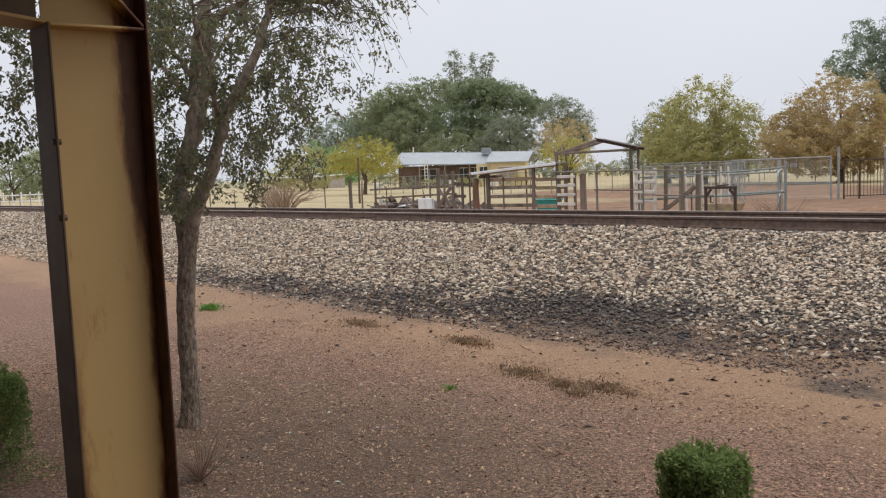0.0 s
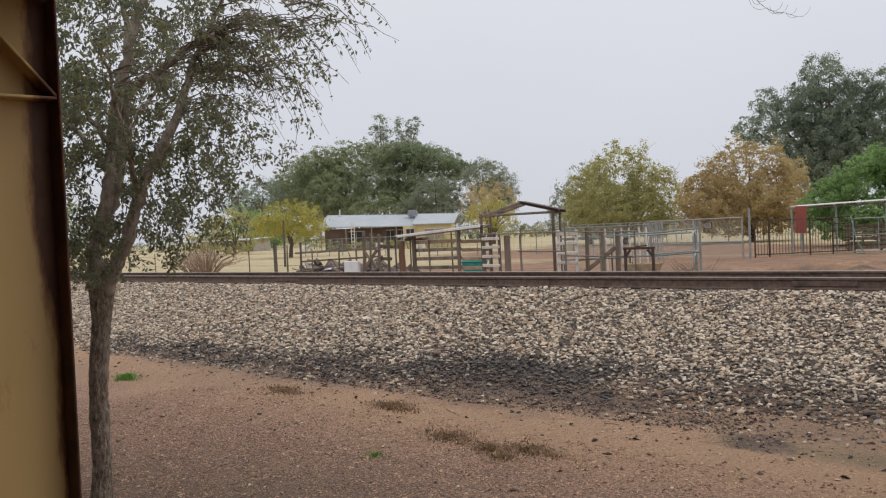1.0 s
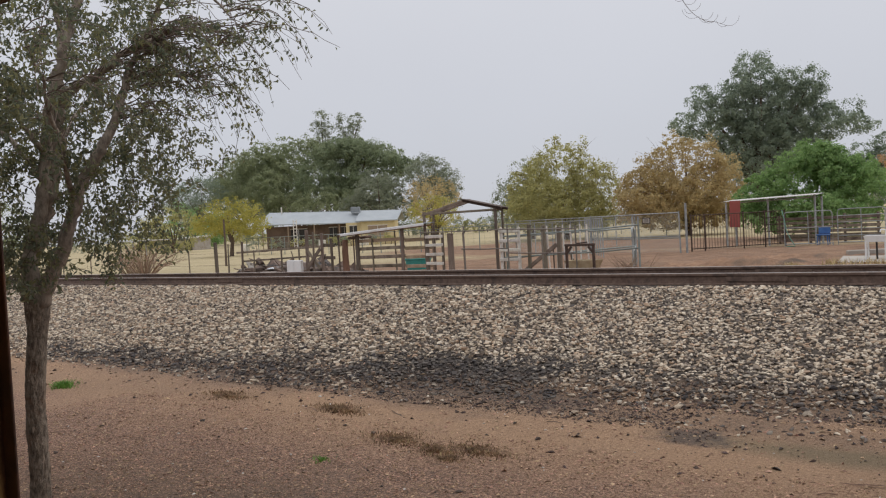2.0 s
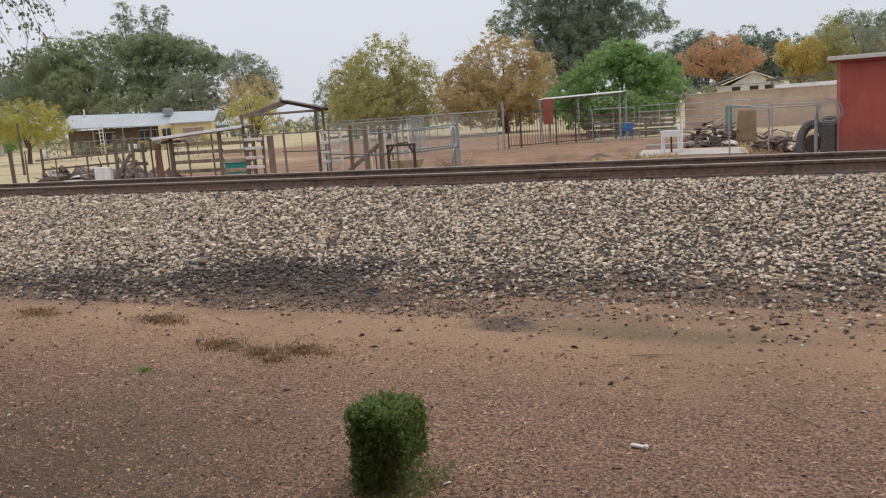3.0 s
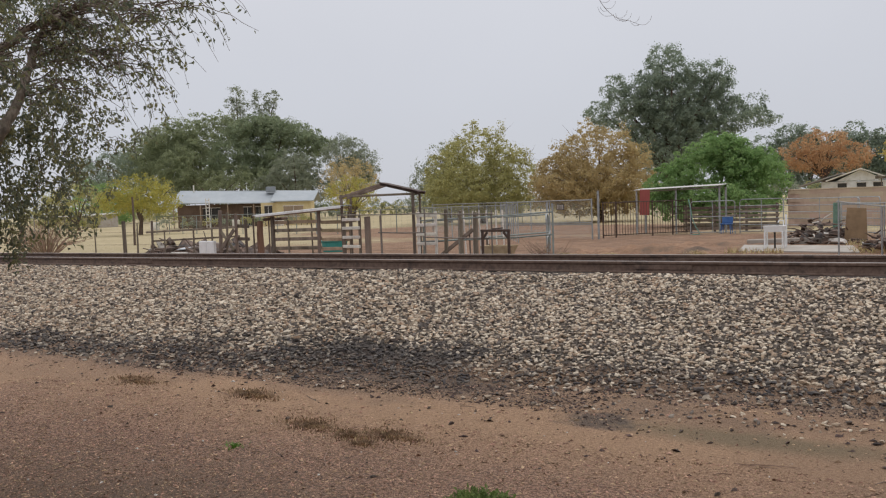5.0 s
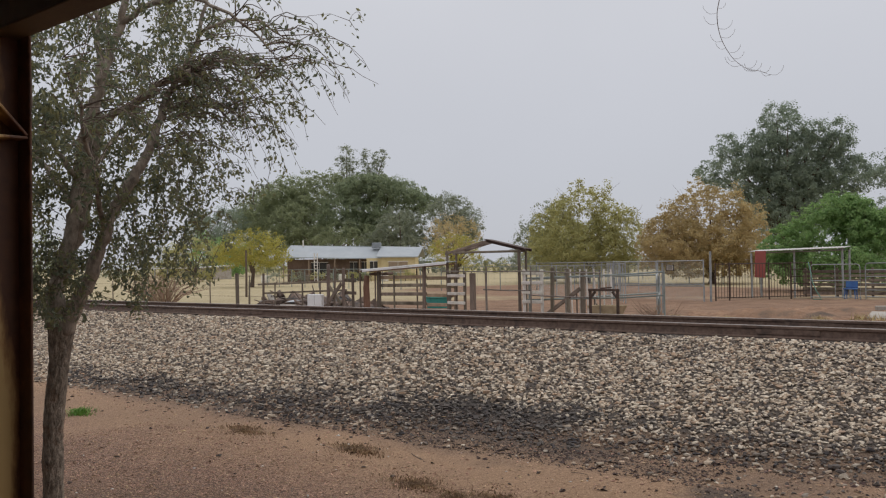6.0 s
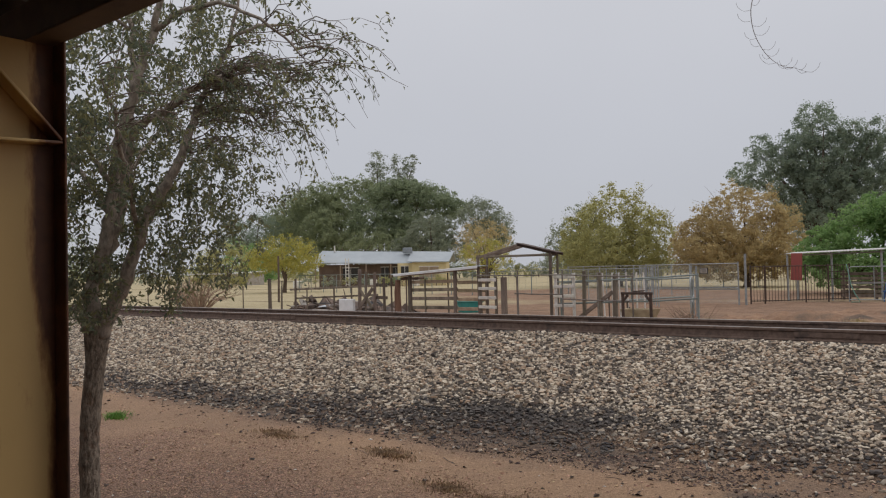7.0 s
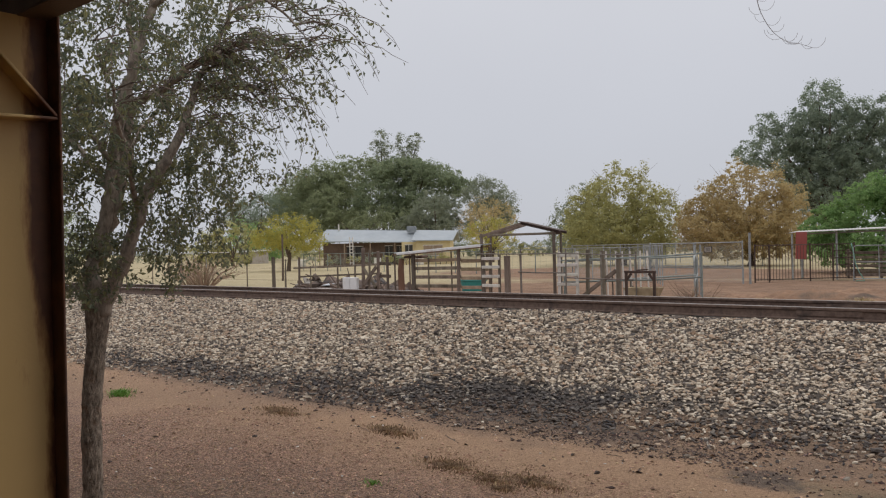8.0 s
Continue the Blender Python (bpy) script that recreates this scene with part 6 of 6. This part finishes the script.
part("backrest", Shape().box((0, 0.22, 0.6), (0.46, 0.05, 0.3), pose(0, 0, 0, -8), 0.02), M_BLUE, chair)
for x in (-0.2, 0.2):
    for y in (-0.19, 0.19):
        part("leg", Shape().tube([(x, y, 0), (x * 0.9, y * 0.9, 0.42)], [0.022, 0.03], 6), M_BLUE, chair)

def dirt_ridge(x0, x1, y, top, label):
    """A long low heap of raked dirt with an uneven back."""
    d, n = Shape(), 60
    prof = ((-0.9, 0.0), (-0.5, 0.55), (-0.1, 1.0), (0.35, 0.7), (0.9, 0.0))
    for i in range(n + 1):
        u = i / n
        h = top * math.sin(math.pi * u) ** 0.5 * (0.65 + 0.6 * noise.noise(Vector((u * 9, y, 0))))
        d.v += [((x1 - x0) * (u - 0.5), a + 0.12 * noise.noise(Vector((u * 20, a * 3, 1))), max(0.0, b * h + (0.05 * noise.noise(Vector((u * 26, a * 5, 4))) if b else 0)) - 0.02) for a, b in prof]
    d.f = [(5 * i + k, 5 * i + 5 + k, 5 * i + 6 + k, 5 * i + 1 + k) for i in range(n) for k in range(4)]
    ob = solo("dirt_ridge", d, M_RIDGE, label, "dirt", smooth=True)
    ob.location = ((x0 + x1) / 2, y, YARD)
    return ob


M_RIDGE = surface("raked_dirt", (0.2, 0.11, 0.065), (0.36, 0.215, 0.13), 3.5, 0.95, bump=0.8, fine=14, dirt=(0.085, 0.065, 0.05), dirt_scale=0.9, gap=0.05)
dirt_ridge(-9.2, -4.4, 24.6, 0.3, "low ridge of raked reddish dirt with dark patches")
dirt_ridge(-7.6, -3.2, 28.4, 0.22, "low reddish dirt heap before the gates")
for x, y, c in ((-8.6, 22.4, 300), (-7.9, 22.0, 260), (-7.2, 22.6, 200), (-5.0, 23.6, 160)):
    tuft("dry_weed_patch", x, y, c, 0.22, 0.16, M_STRAW, "pale dry weeds growing by the pens", "weeds", 0.8)

# sink, slab, scrap
slab = solo("concrete_slab", Shape().add([(-4.15, 25.0, YARD - 0.1), (-0.9, 24.5, YARD - 0.1), (-1.3, 27.4, YARD - 0.1), (-4.55, 27.9, YARD - 0.1), (-4.15, 25.0, YARD + 0.04), (-0.9, 24.5, YARD + 0.04), (-1.3, 27.4, YARD + 0.04), (-4.55, 27.9, YARD + 0.04)], [(3, 2, 1, 0), (4, 5, 6, 7), (0, 1, 5, 4), (1, 2, 6, 5), (2, 3, 7, 6), (3, 0, 4, 7)]), M_CONCRETE, "pale concrete slab on the yard dirt", "slab", kind="structure")
kerb = solo("concrete_beam", Shape().beam((-4.5, 28.2, YARD + 0.08), (-2.2, 29.3, YARD + 0.1), 0.2, 0.22, 0.02), M_CONCRETE, "long pale concrete beam lying by the slab", "beam")
sink = thing("utility_sink", (-3.3, 26.0, YARD + 0.04), "white utility sink on thin legs on the slab", "sink")
part("basin", Shape().add([(-0.3, -0.25, 0.68), (0.3, -0.25, 0.68), (0.3, 0.25, 0.68), (-0.3, 0.25, 0.68), (-0.25, -0.2, 0.5), (0.25, -0.2, 0.5), (0.25, 0.2, 0.5), (-0.25, 0.2, 0.5), (-0.26, -0.21, 0.68), (0.26, -0.21, 0.68), (0.26, 0.21, 0.68), (-0.26, 0.21, 0.68), (-0.22, -0.17, 0.55), (0.22, -0.17, 0.55), (0.22, 0.17, 0.55), (-0.22, 0.17, 0.55)], [(0, 4, 5, 1), (1, 5, 6, 2), (2, 6, 7, 3), (3, 7, 4, 0), (4, 7, 6, 5), (0, 1, 9, 8), (1, 2, 10, 9), (2, 3, 11, 10), (3, 0, 8, 11), (8, 9, 13, 12), (9, 10, 14, 13), (10, 11, 15, 14), (11, 8, 12, 15), (12, 13, 14, 15)]), M_WHITE, sink)
for x in (-0.25, 0.25):
    for y in (-0.2, 0.2):
        part("leg", Shape().box((x, y, 0.26), (0.045, 0.045, 0.52), chamfer=0.006), M_WHITE, sink)
part("tap", Shape().tube([(0.22, 0.18, 0.66), (0.22, 0.18, 0.82), (0.1, 0.14, 0.84), (0.08, 0.12, 0.77)], 0.022, 6), M_WHITE, sink)
part("drain_pipe", Shape().tube([(0.0, 0.0, 0.5), (0.0, 0.02, 0.0)], 0.03, 6), M_DARK, sink)
stand = solo("standpipe", Shape().tube([(0, 0, 0), (0, 0, 1.0)], 0.03, 6), M_WHITE, "white standpipe beside the sink", "pipe")
stand.location = (-3.05, 26.5, YARD + 0.05)
heap("scrap_heap", -3.4, -1.2, 28.6, 30.6, 0.85, 130, M_JUNK, "heap of dark rusty machine scrap", 0.2, 0.7)
heap("scrap_heap", -0.9, 0.4, 24.5, 26.5, 0.66, 70, M_JUNK, "heap of timber ends and rusty scrap in straw", 0.2, 0.6)
board = solo("plywood_board", Shape().add([(-0.34, 0, 0), (0.34, 0, 0), (0.3, 0.22, 1.12), (-0.26, 0.22, 1.15), (-0.34, 0.03, 0), (0.34, 0.03, 0), (0.3, 0.25, 1.12), (-0.26, 0.25, 1.15)], [(0, 1, 2, 3), (7, 6, 5, 4), (0, 3, 7, 4), (1, 5, 6, 2), (3, 2, 6, 7), (0, 4, 5, 1)]), M_BOARD, "weathered brown board leaning on the wire fence", "board")
board.location = (-1.35, 29.0, YARD)
green_panel = solo("green_drum", Shape().tube([(0, 0, 0), (0, 0, 0.02), (0, 0, 1.3), (0, 0, 1.32)], [0.1, 0.11, 0.11, 0.1], 10), surface("faded_green", (0.1, 0.19, 0.14), (0.17, 0.27, 0.2), 6, 0.7, bump=0.1), "faded green rolled mesh beside the board", "roll")
green_panel.location = (-1.95, 29.6, YARD)
mesh_fence((-1.9, 30.6), (0.82, 27.6), 1.58, 1.9, "wire fence with thin galvanised posts", 0.15, 0.022)
for x0, x1, y0, y1, c in ((-1.2, 0.4, 24.4, 26.5, 260), (-4.4, -2.8, 24.2, 24.9, 160), (-1.6, -0.4, 28, 29.5, 160)):
    st = Shape()
    for k in range(c):
        p = Vector((rnd(x0, x1), rnd(y0, y1), YARD))
        e = p + Vector((rnd(-0.15, 0.15), rnd(-0.15, 0.15), rnd(0.05, 0.22)))
        w = Vector((0.012, 0, 0))
        st.add([p - w, p + w, e], [(0, 1, 2)])
    solo("straw_tuft", st, M_STRAW, "loose dry straw and dead grass by the scrap", "straw", "straw tufts", "stuff")

# red barn and what leans on it
barn = thing("red_barn", (1.3, 19, YARD), "red painted wooden barn with a white metal roof", "barn")
for k in range(7):
    x = 0.6 + 1.2 * k
    part("wall_panel", Shape().box((min(x, 7.4), 0.02, 1.12), (1.2, 0.04, 2.24)), M_RED, barn)
for k in range(12):
    part("side_board", Shape().box((0.02, 0.25 + 0.4 * k, 1.14), (0.04, 0.396, 2.28), chamfer=0.004), M_RED, barn)
part("back_wall", Shape().box((4, 4.98, 1.15), (8, 0.04, 2.3)), M_RED, barn)
part("far_side", Shape().box((7.98, 2.5, 1.13), (0.04, 4.9, 2.26)), M_RED, barn)
part("fascia", Shape().box((3.9, -0.1, 2.225), (8.25, 0.03, 0.06), chamfer=0.006), M_RED, barn, "red fascia board")
br = part("roof_sheet", tin_sheet(8.3, 5.6, 0.03, 46), M_WHITEROOF, barn, "white metal roof sheet")
br.matrix_local = pose(-0.23, -0.2, 2.3, 1.6, 0, 0)
part("gutter_edge", Shape().box((3.9, -0.21, 2.285), (8.3, 0.03, 0.085), chamfer=0.008), M_WHITEROOF, barn)
part("weathered_strip", Shape().box((2.03, -0.008, 1.0), (0.02, 0.012, 1.1), pose(0, 0, 0, 0, 2, 0)), M_WHITEWOOD, barn, "pale worn strip")
wheel = thing("tractor_tyre", (0.78, 19.3, YARD + 0.52), "dark worn tractor tyre leaning by the barn", "tyre")
part("rim", Shape().tube([(0.25 * math.cos(6.2832 * k / 22), 0.12 * math.sin(6.2832 * k / 22), 0.42 * math.sin(6.2832 * k / 22)) for k in range(23)], 0.1, 8), M_RUBBER, wheel)
part("hub", Shape().tube([(0, -0.03, 0), (0, 0.05, 0)], [0.2, 0.2], 12), M_IRON, wheel, "rusty wheel disc")
drum = solo("dark_sheet", Shape().box((0, 0, 0.55), (0.3, 0.24, 1.1), chamfer=0.05), M_RUBBER, "dark rolled sheet standing against the barn", "roll")
drum.location = (1.1, 19.2, YARD)
side_rail = thing("pipe_fence", (0, 21, YARD), "single galvanised pipe rail on a thin post by the barn", "fence panel", "pipe panels")
pipe(side_rail, [(-1.15, 0, 1.46), (-0.2, 0, 1.32), (0.85, 0, 1.32)], 0.013, M_GALV, "rail")
for x, top in ((-1.1, 1.5), (-0.2, 1.33), (0.85, 1.35)):
    pipe(side_rail, [(x, 0.02, -0.05), (x, 0.02, top)], 0.02, M_GALV, "upright")
coil = thing("wire_coil", (1.08, 18.86, YARD + 1.22), "coil of grey wire hung beside the barn", "coil")
for k in range(7):
    r = 0.17 + 0.016 * k
    dx, dz = rnd(-0.03, 0.03), rnd(-0.03, 0.03)
    part("loop", Shape().tube([(dx + r * math.cos(6.2832 * i / 22), 0.012 * k, dz + r * math.sin(6.2832 * i / 22)) for i in range(23)], 0.005, 4), M_GALV, coil)
gp = solo("fence_post", Shape().tube([(0, 0, -0.1), (0, 0, 1.15)], 0.035, 7), M_GALV, "galvanised fence post by the barn", "post", "gate posts")
gp.location = (0.84, 18.9, YARD)

# ---- ranch house ----
house = thing("ranch_house", (-58, 70, YARD), "low cream ranch house with a pale metal roof and porch", "house")
house.rotation_euler = (0, 0, radians(35))
house.scale = (0.7, 0.75, 1.0)
# main wall's colour is darkened to carry the shade under the porch roof
part("main_wall", Shape().box((-14.5, 4.0, 1.25), (13.5, 6, 2.5), chamfer=0.02), surface("porch_shade_brown", (0.13, 0.085, 0.06), (0.19, 0.13, 0.095), 1.5, 0.9, bump=0.2), house, "porch wall coloured dark brown for the shade under its roof")
part("wing_wall", Shape().box((-6.8, 1.6, 1.25), (2.3, 6, 2.5), chamfer=0.02), M_CREAM, house, "cream stucco wing")
part("end_wall", Shape().box((-2.9, 1.2, 1.3), (5.4, 6, 2.6), chamfer=0.02), M_CREAM, house, "cream stucco end wall")
part("porch_roof", Shape().add([(-22.2, -0.6, 2.82), (-5.5, -0.6, 2.5), (-5.5, 4, 3.85), (-21.4, 4, 4.2), (-22.2, -0.6, 2.72), (-5.5, -0.6, 2.4), (-5.5, 4, 3.75), (-21.4, 4, 4.1)], [(0, 1, 2, 3), (7, 6, 5, 4), (0, 4, 5, 1), (1, 5, 6, 2), (2, 6, 7, 3), (3, 7, 4, 0)]), M_ROOFMETAL, house, "pale metal roof slope")
part("end_roof", Shape().add([(-6.3, -2.3, 2.68), (0.3, -2.3, 2.62), (0.6, 3.6, 3.74), (-6.3, 3.6, 3.9), (-6.3, -2.3, 2.58), (0.3, -2.3, 2.52), (0.6, 3.6, 3.64), (-6.3, 3.6, 3.8)], [(0, 1, 2, 3), (7, 6, 5, 4), (0, 4, 5, 1), (1, 5, 6, 2), (2, 6, 7, 3), (3, 7, 4, 0)]), M_ROOFMETAL, house, "pale metal roof slope")
part("back_roof", Shape().add([(-21.4, 4, 4.2), (0.6, 3.6, 3.74), (0.6, 8, 2.7), (-21.4, 8, 2.9), (-21.4, 4, 4.1), (0.6, 3.6, 3.64), (0.6, 8, 2.6), (-21.4, 8, 2.8)], [(0, 1, 2, 3), (7, 6, 5, 4), (0, 4, 5, 1), (1, 5, 6, 2), (2, 6, 7, 3), (3, 7, 4, 0)]), M_ROOFMETAL, house)
part("cooler", Shape().box((-6.9, 2.6, 4.0), (1.45, 1.1, 0.62), chamfer=0.06), surface("grey_cooler", (0.2, 0.22, 0.24), (0.28, 0.3, 0.32), 2, 0.6, bump=0.1), house, "grey rooftop cooler")
part("vent_pipe", Shape().tube([(-19.2, 3.4, 4.0), (-19.2, 3.4, 4.75)], 0.12, 7), M_WHITEWOOD, house)
for x in (-21.5, -17.4, -13.2, -9.2):
    part("porch_post", Shape().box((x, -0.4, 1.25), (0.16, 0.16, 2.5), chamfer=0.02), M_TANWALL, house)
for x, w, z0, z1, y, m in ((-16, 2.6, 0.7, 2.1, 0.95, M_DARK), (-10.4, 1.2, 0.1, 2.1, 0.95, M_DARK), (-8.6, 1.0, 0.9, 2.1, 0.95, M_DARK), (-6.8, 1.2, 1.1, 2.15, -1.45, M_DARK), (-2.9, 3.0, 0.95, 2.05, -1.85, M_TANWALL)):
    win = part("window", Shape().box((x, y, (z0 + z1) / 2), (w, 0.1, z1 - z0), chamfer=0.01), m, house)
    part("window_frame", Shape().box((x, y - 0.03, z1 + 0.04), (w + 0.2, 0.12, 0.08)), M_WHITEWOOD, win)
    part("mullion", Shape().box((x, y - 0.04, (z0 + z1) / 2), (0.06, 0.08, z1 - z0)), M_WHITEWOOD, win)
    part("sill", Shape().box((x, y - 0.05, z0 - 0.04), (w + 0.2, 0.16, 0.07)), M_WHITEWOOD, win)
ladder = thing("ladder", (-66.6, 62.7, YARD), "pale ladder standing against the porch roof", "ladder")
for x in (-0.25, 0.25):
    part("stile", Shape().box((x, 0, 1.6), (0.1, 0.06, 3.2), chamfer=0.01), M_WHITEWOOD, ladder)
for k in range(8):
    part("rung", Shape().box((0, 0, 0.3 + 0.38 * k), (0.5, 0.05, 0.07)), M_WHITEWOOD, ladder)
for k in range(16):
    lx, ly = -16 + 1.05 * k + rnd(-0.3, 0.3), -3.4 + rnd(-0.8, 0.8)
    x, y = -58 + lx * 0.819 - ly * 0.574, 70 + lx * 0.574 + ly * 0.819
    kind = k % 4
    if kind == 0:
        o = solo("yard_box", Shape().box((0, 0, 0.4), (rnd(0.6, 1.3), 0.6, 0.8), chamfer=0.06), random.choice([M_JUNK, M_WOOD, M_REDPANEL, M_WHITEWOOD]), "odd box of yard clutter before the porch", "box", "porch clutter")
        o.location = (x, y, YARD)
    else:
        far_tree("porch_bush", (x, y), [B(x, y, 0.75, rnd(0.5, 0.9), rnd(0.4, 0.75))], 26, 12, 0.2, 0.24, random.choice([L_DARK, L_EUCA, L_OLIVE]), 0.04, "low bush before the porch", "bush", "porch bushes", forks=2)

# block wall, white house and pergola behind it
wall = thing("block_wall", (0, 44, YARD), "tan concrete block garden wall", "wall", kind="structure")
for r in range(9):
    for c in range(1, 20):
        x = -5.9 + 0.8 * c * 1.15 + (0.46 if r % 2 else 0)
        if x > 9:
            continue
        part("block", Shape().box((x, 0, 0.1 + 0.2 * r), (0.917, 0.2, 0.198), chamfer=0.003), M_BLOCK, wall)
part("wall_core", Shape().box((2.1, 0.02, 0.88), (15.2, 0.17, 1.74)), M_BLOCK, wall)
part("coping", Shape().box((2.1, 0, 1.82), (15.2, 0.26, 0.06), chamfer=0.01), M_BLOCK, wall)
part("white_cap", Shape().box((5.3, 0.6, 1.92), (13.0, 0.1, 0.26), pose(0, 0, 0, 0, -0.4, 0), 0.01), M_WHITE, wall, "white rail above the wall")
white_house = thing("white_house", (-6.4, 100, YARD), "small white gabled house behind the wall", "house")
part("wall", Shape().box((0, 4, 1.35), (7.4, 8, 2.7), chamfer=0.02), M_WHITE, white_house)
gable = Shape().add([(-2.2, -0.1, 2.75), (2.5, -0.1, 2.75), (0.3, -0.1, 3.95), (-2.2, 0.1, 2.75), (2.5, 0.1, 2.75), (0.3, 0.1, 3.95)], [(0, 1, 2), (5, 4, 3), (0, 3, 4, 1), (1, 4, 5, 2), (2, 5, 3, 0)])
part("gable", gable, M_WHITE, white_house)
roof_grey = surface("grey_shingle", (0.26, 0.24, 0.23), (0.34, 0.32, 0.3), 1, 0.9, bump=0.2)
for s, e in ((-1, -3.0), (1, 3.2)):
    part("roof", Shape().beam((0.3, -0.3, 4.02), (0.3 + 1.05 * (e - 0.3), -0.3, 2.78), 1.2, 0.12), M_WHITEWOOD, white_house, "pale gable edge")
    part("roof_slope", Shape().add([(0.3, -0.2, 4.05), (e * 1.08, -0.2, 2.72), (e * 1.08, 9, 2.72), (0.3, 9, 4.05), (0.3, -0.2, 3.97), (e * 1.08, -0.2, 2.64), (e * 1.08, 9, 2.64), (0.3, 9, 3.97)], [(0, 1, 2, 3), (7, 6, 5, 4), (0, 4, 5, 1), (1, 5, 6, 2), (2, 6, 7, 3), (3, 7, 4, 0)]), roof_grey, white_house)
part("side_roof", Shape().beam((-6.0, 1.0, 2.3), (-1.5, 1.0, 3.6), 4.0, 0.12), roof_grey, white_house)
for x in (-1.6, 0.3, 1.9):
    win = part("window", Shape().box((x, -0.05, 1.95), (0.9, 0.12, 1.1), chamfer=0.01), M_DARK, white_house)
    part("window_frame", Shape().box((x, -0.12, 2.53), (1.1, 0.06, 0.08)), M_WHITEWOOD, win)
pergola = thing("pergola", (0.4, 72, YARD), "dark timber pergola beyond the wall", "pergola")
for x in (-3.2, -0.8, 1.6, 4.0):
    post(pergola, x, 0, 2.55, 0.16, M_WOOD)
plank(pergola, (-3.6, 0, 2.62), (4.4, 0, 2.78), 0.12, 0.2, M_WOOD, "beam")
for k in range(11):
    plank(pergola, (-3.4 + 0.75 * k, -0.6, 2.8), (-3.4 + 0.75 * k, 2.4, 2.8), 0.06, 0.12, M_WOOD, "slat")

# far left: field shed, white fence
shed = thing("field_shed", (-103, 76, YARD), "small pale shed at the field's far side", "shed")
part("wall", Shape().box((0, 0, 0.9), (4.2, 3, 1.8), chamfer=0.03), M_CONCRETE, shed)
part("roof", Shape().box((0, -0.2, 1.9), (4.8, 3.8, 0.14), pose(0, 0, 0, 4), 0.02), M_WHITEROOF, shed)
part("door", Shape().box((1.2, -1.52, 0.8), (0.9, 0.06, 1.6)), M_DARK, shed)
cart = thing("low_shelter", (-76, 50, YARD), "low flat-roofed shelter behind the bare bushes", "shelter")
part("roof", Shape().box((0, 0, 1.75), (5.0, 3, 0.1), chamfer=0.02), M_WHITEROOF, cart)
for x in (-2.3, 0, 2.3):
    part("pole", Shape().tube([(x, -1.3, 0), (x, -1.3, 1.72)], 0.06, 6), M_GALV, cart)
white_fence = thing("white_fence", (-78, 22, YARD), "white rail and picket fence along the field", "fence")
along = Vector((3, 6, 0))
for z in (0.55, 1.05):
    plank(white_fence, Vector((0, -14, z)), along + Vector((0, 0, z)), 0.04, 0.1, M_WHITE)
for k in range(30):
    q = Vector((0, -14, 0)).lerp(along, k / 29)
    part("picket", Shape().box(q + Vector((0, 0, 0.65)), (0.08, 0.1, 1.3), chamfer=0.01), M_WHITE, white_fence)
field_posts = thing("wire_fence", (0, 21.5, YARD), "thin dark posts of a wire fence in the dry field", "fence")
for k in range(26):
    x = -26.5 - 2.6 * k
    part("post", Shape().tube([(x, 0, -0.1), (x + rnd(-0.04, 0.04), 0, 1.15)], 0.03, 5), M_WOOD, field_posts)
for z in (0.5, 1.0):
    part("wire", Shape().tube([(-24, 0, z), (-92, 0, z)], 0.005, 3), M_IRON, field_posts)
pole_tree = solo("dark_pole", Shape().tube([(0, 0, -0.1), (0.02, 0, 1.3), (0, 0, 2.7)], [0.07, 0.06, 0.05], 6), M_FARBARK, "dark slim pole by the yellow tree", "pole")
pole_tree.location = (-37.4, 30, YARD)

# small things on the dirt
bone = thing("pale_stick", (0.0, 4.26, 0.012), "short pale piece of broken wood on gravel", "stick")
part("shaft", Shape().box((0, 0, 0), (0.085, 0.026, 0.02), pose(0, 0, 0, 0, 0, -12), 0.006), M_WHITEWOOD, bone)
part("end_piece", Shape().box((0.053, -0.012, 0.004), (0.024, 0.04, 0.028), pose(0, 0, 0, 0, 0, -12), 0.006), M_WHITEWOOD, bone)
for k in range(26):
    x, y = rnd(-9, 2.2), rnd(3.0, 7.0)
    a, l = rnd(0, 6.28), rnd(0.05, 0.22)
    e = Vector((math.cos(a) * l, math.sin(a) * l, 0))
    s = solo("twig", Shape().tube([-e, Vector((rnd(-0.02, 0.02), rnd(-0.02, 0.02), 0.008)), e], [0.003, 0.004, 0.002], 5), random.choice([M_TWIG, M_DRYTWIG]), "small dry twig lying on the dirt", "twig", "fallen twigs")
    s.location = (x, y, height(x, y) + 0.004)

# ---- the nearest stones of the bank, one by one ----
stone_meshes = []
for k in range(12):
    v, f = stones(np.zeros((1, 3)), np.ones(1))
    stone_meshes.append(array_mesh("stone", v, f, M_STONE))
for n, i in enumerate(picked):
    x, y, z, s = spots[i]
    ob = new("stone", stone_meshes[n % 12])
    ob.parent = bank
    ob.matrix_local = pose(x, y - 9.5, z, rnd(-25, 25), rnd(-25, 25), rnd(0, 360)) @ Matrix.Scale(s, 4)
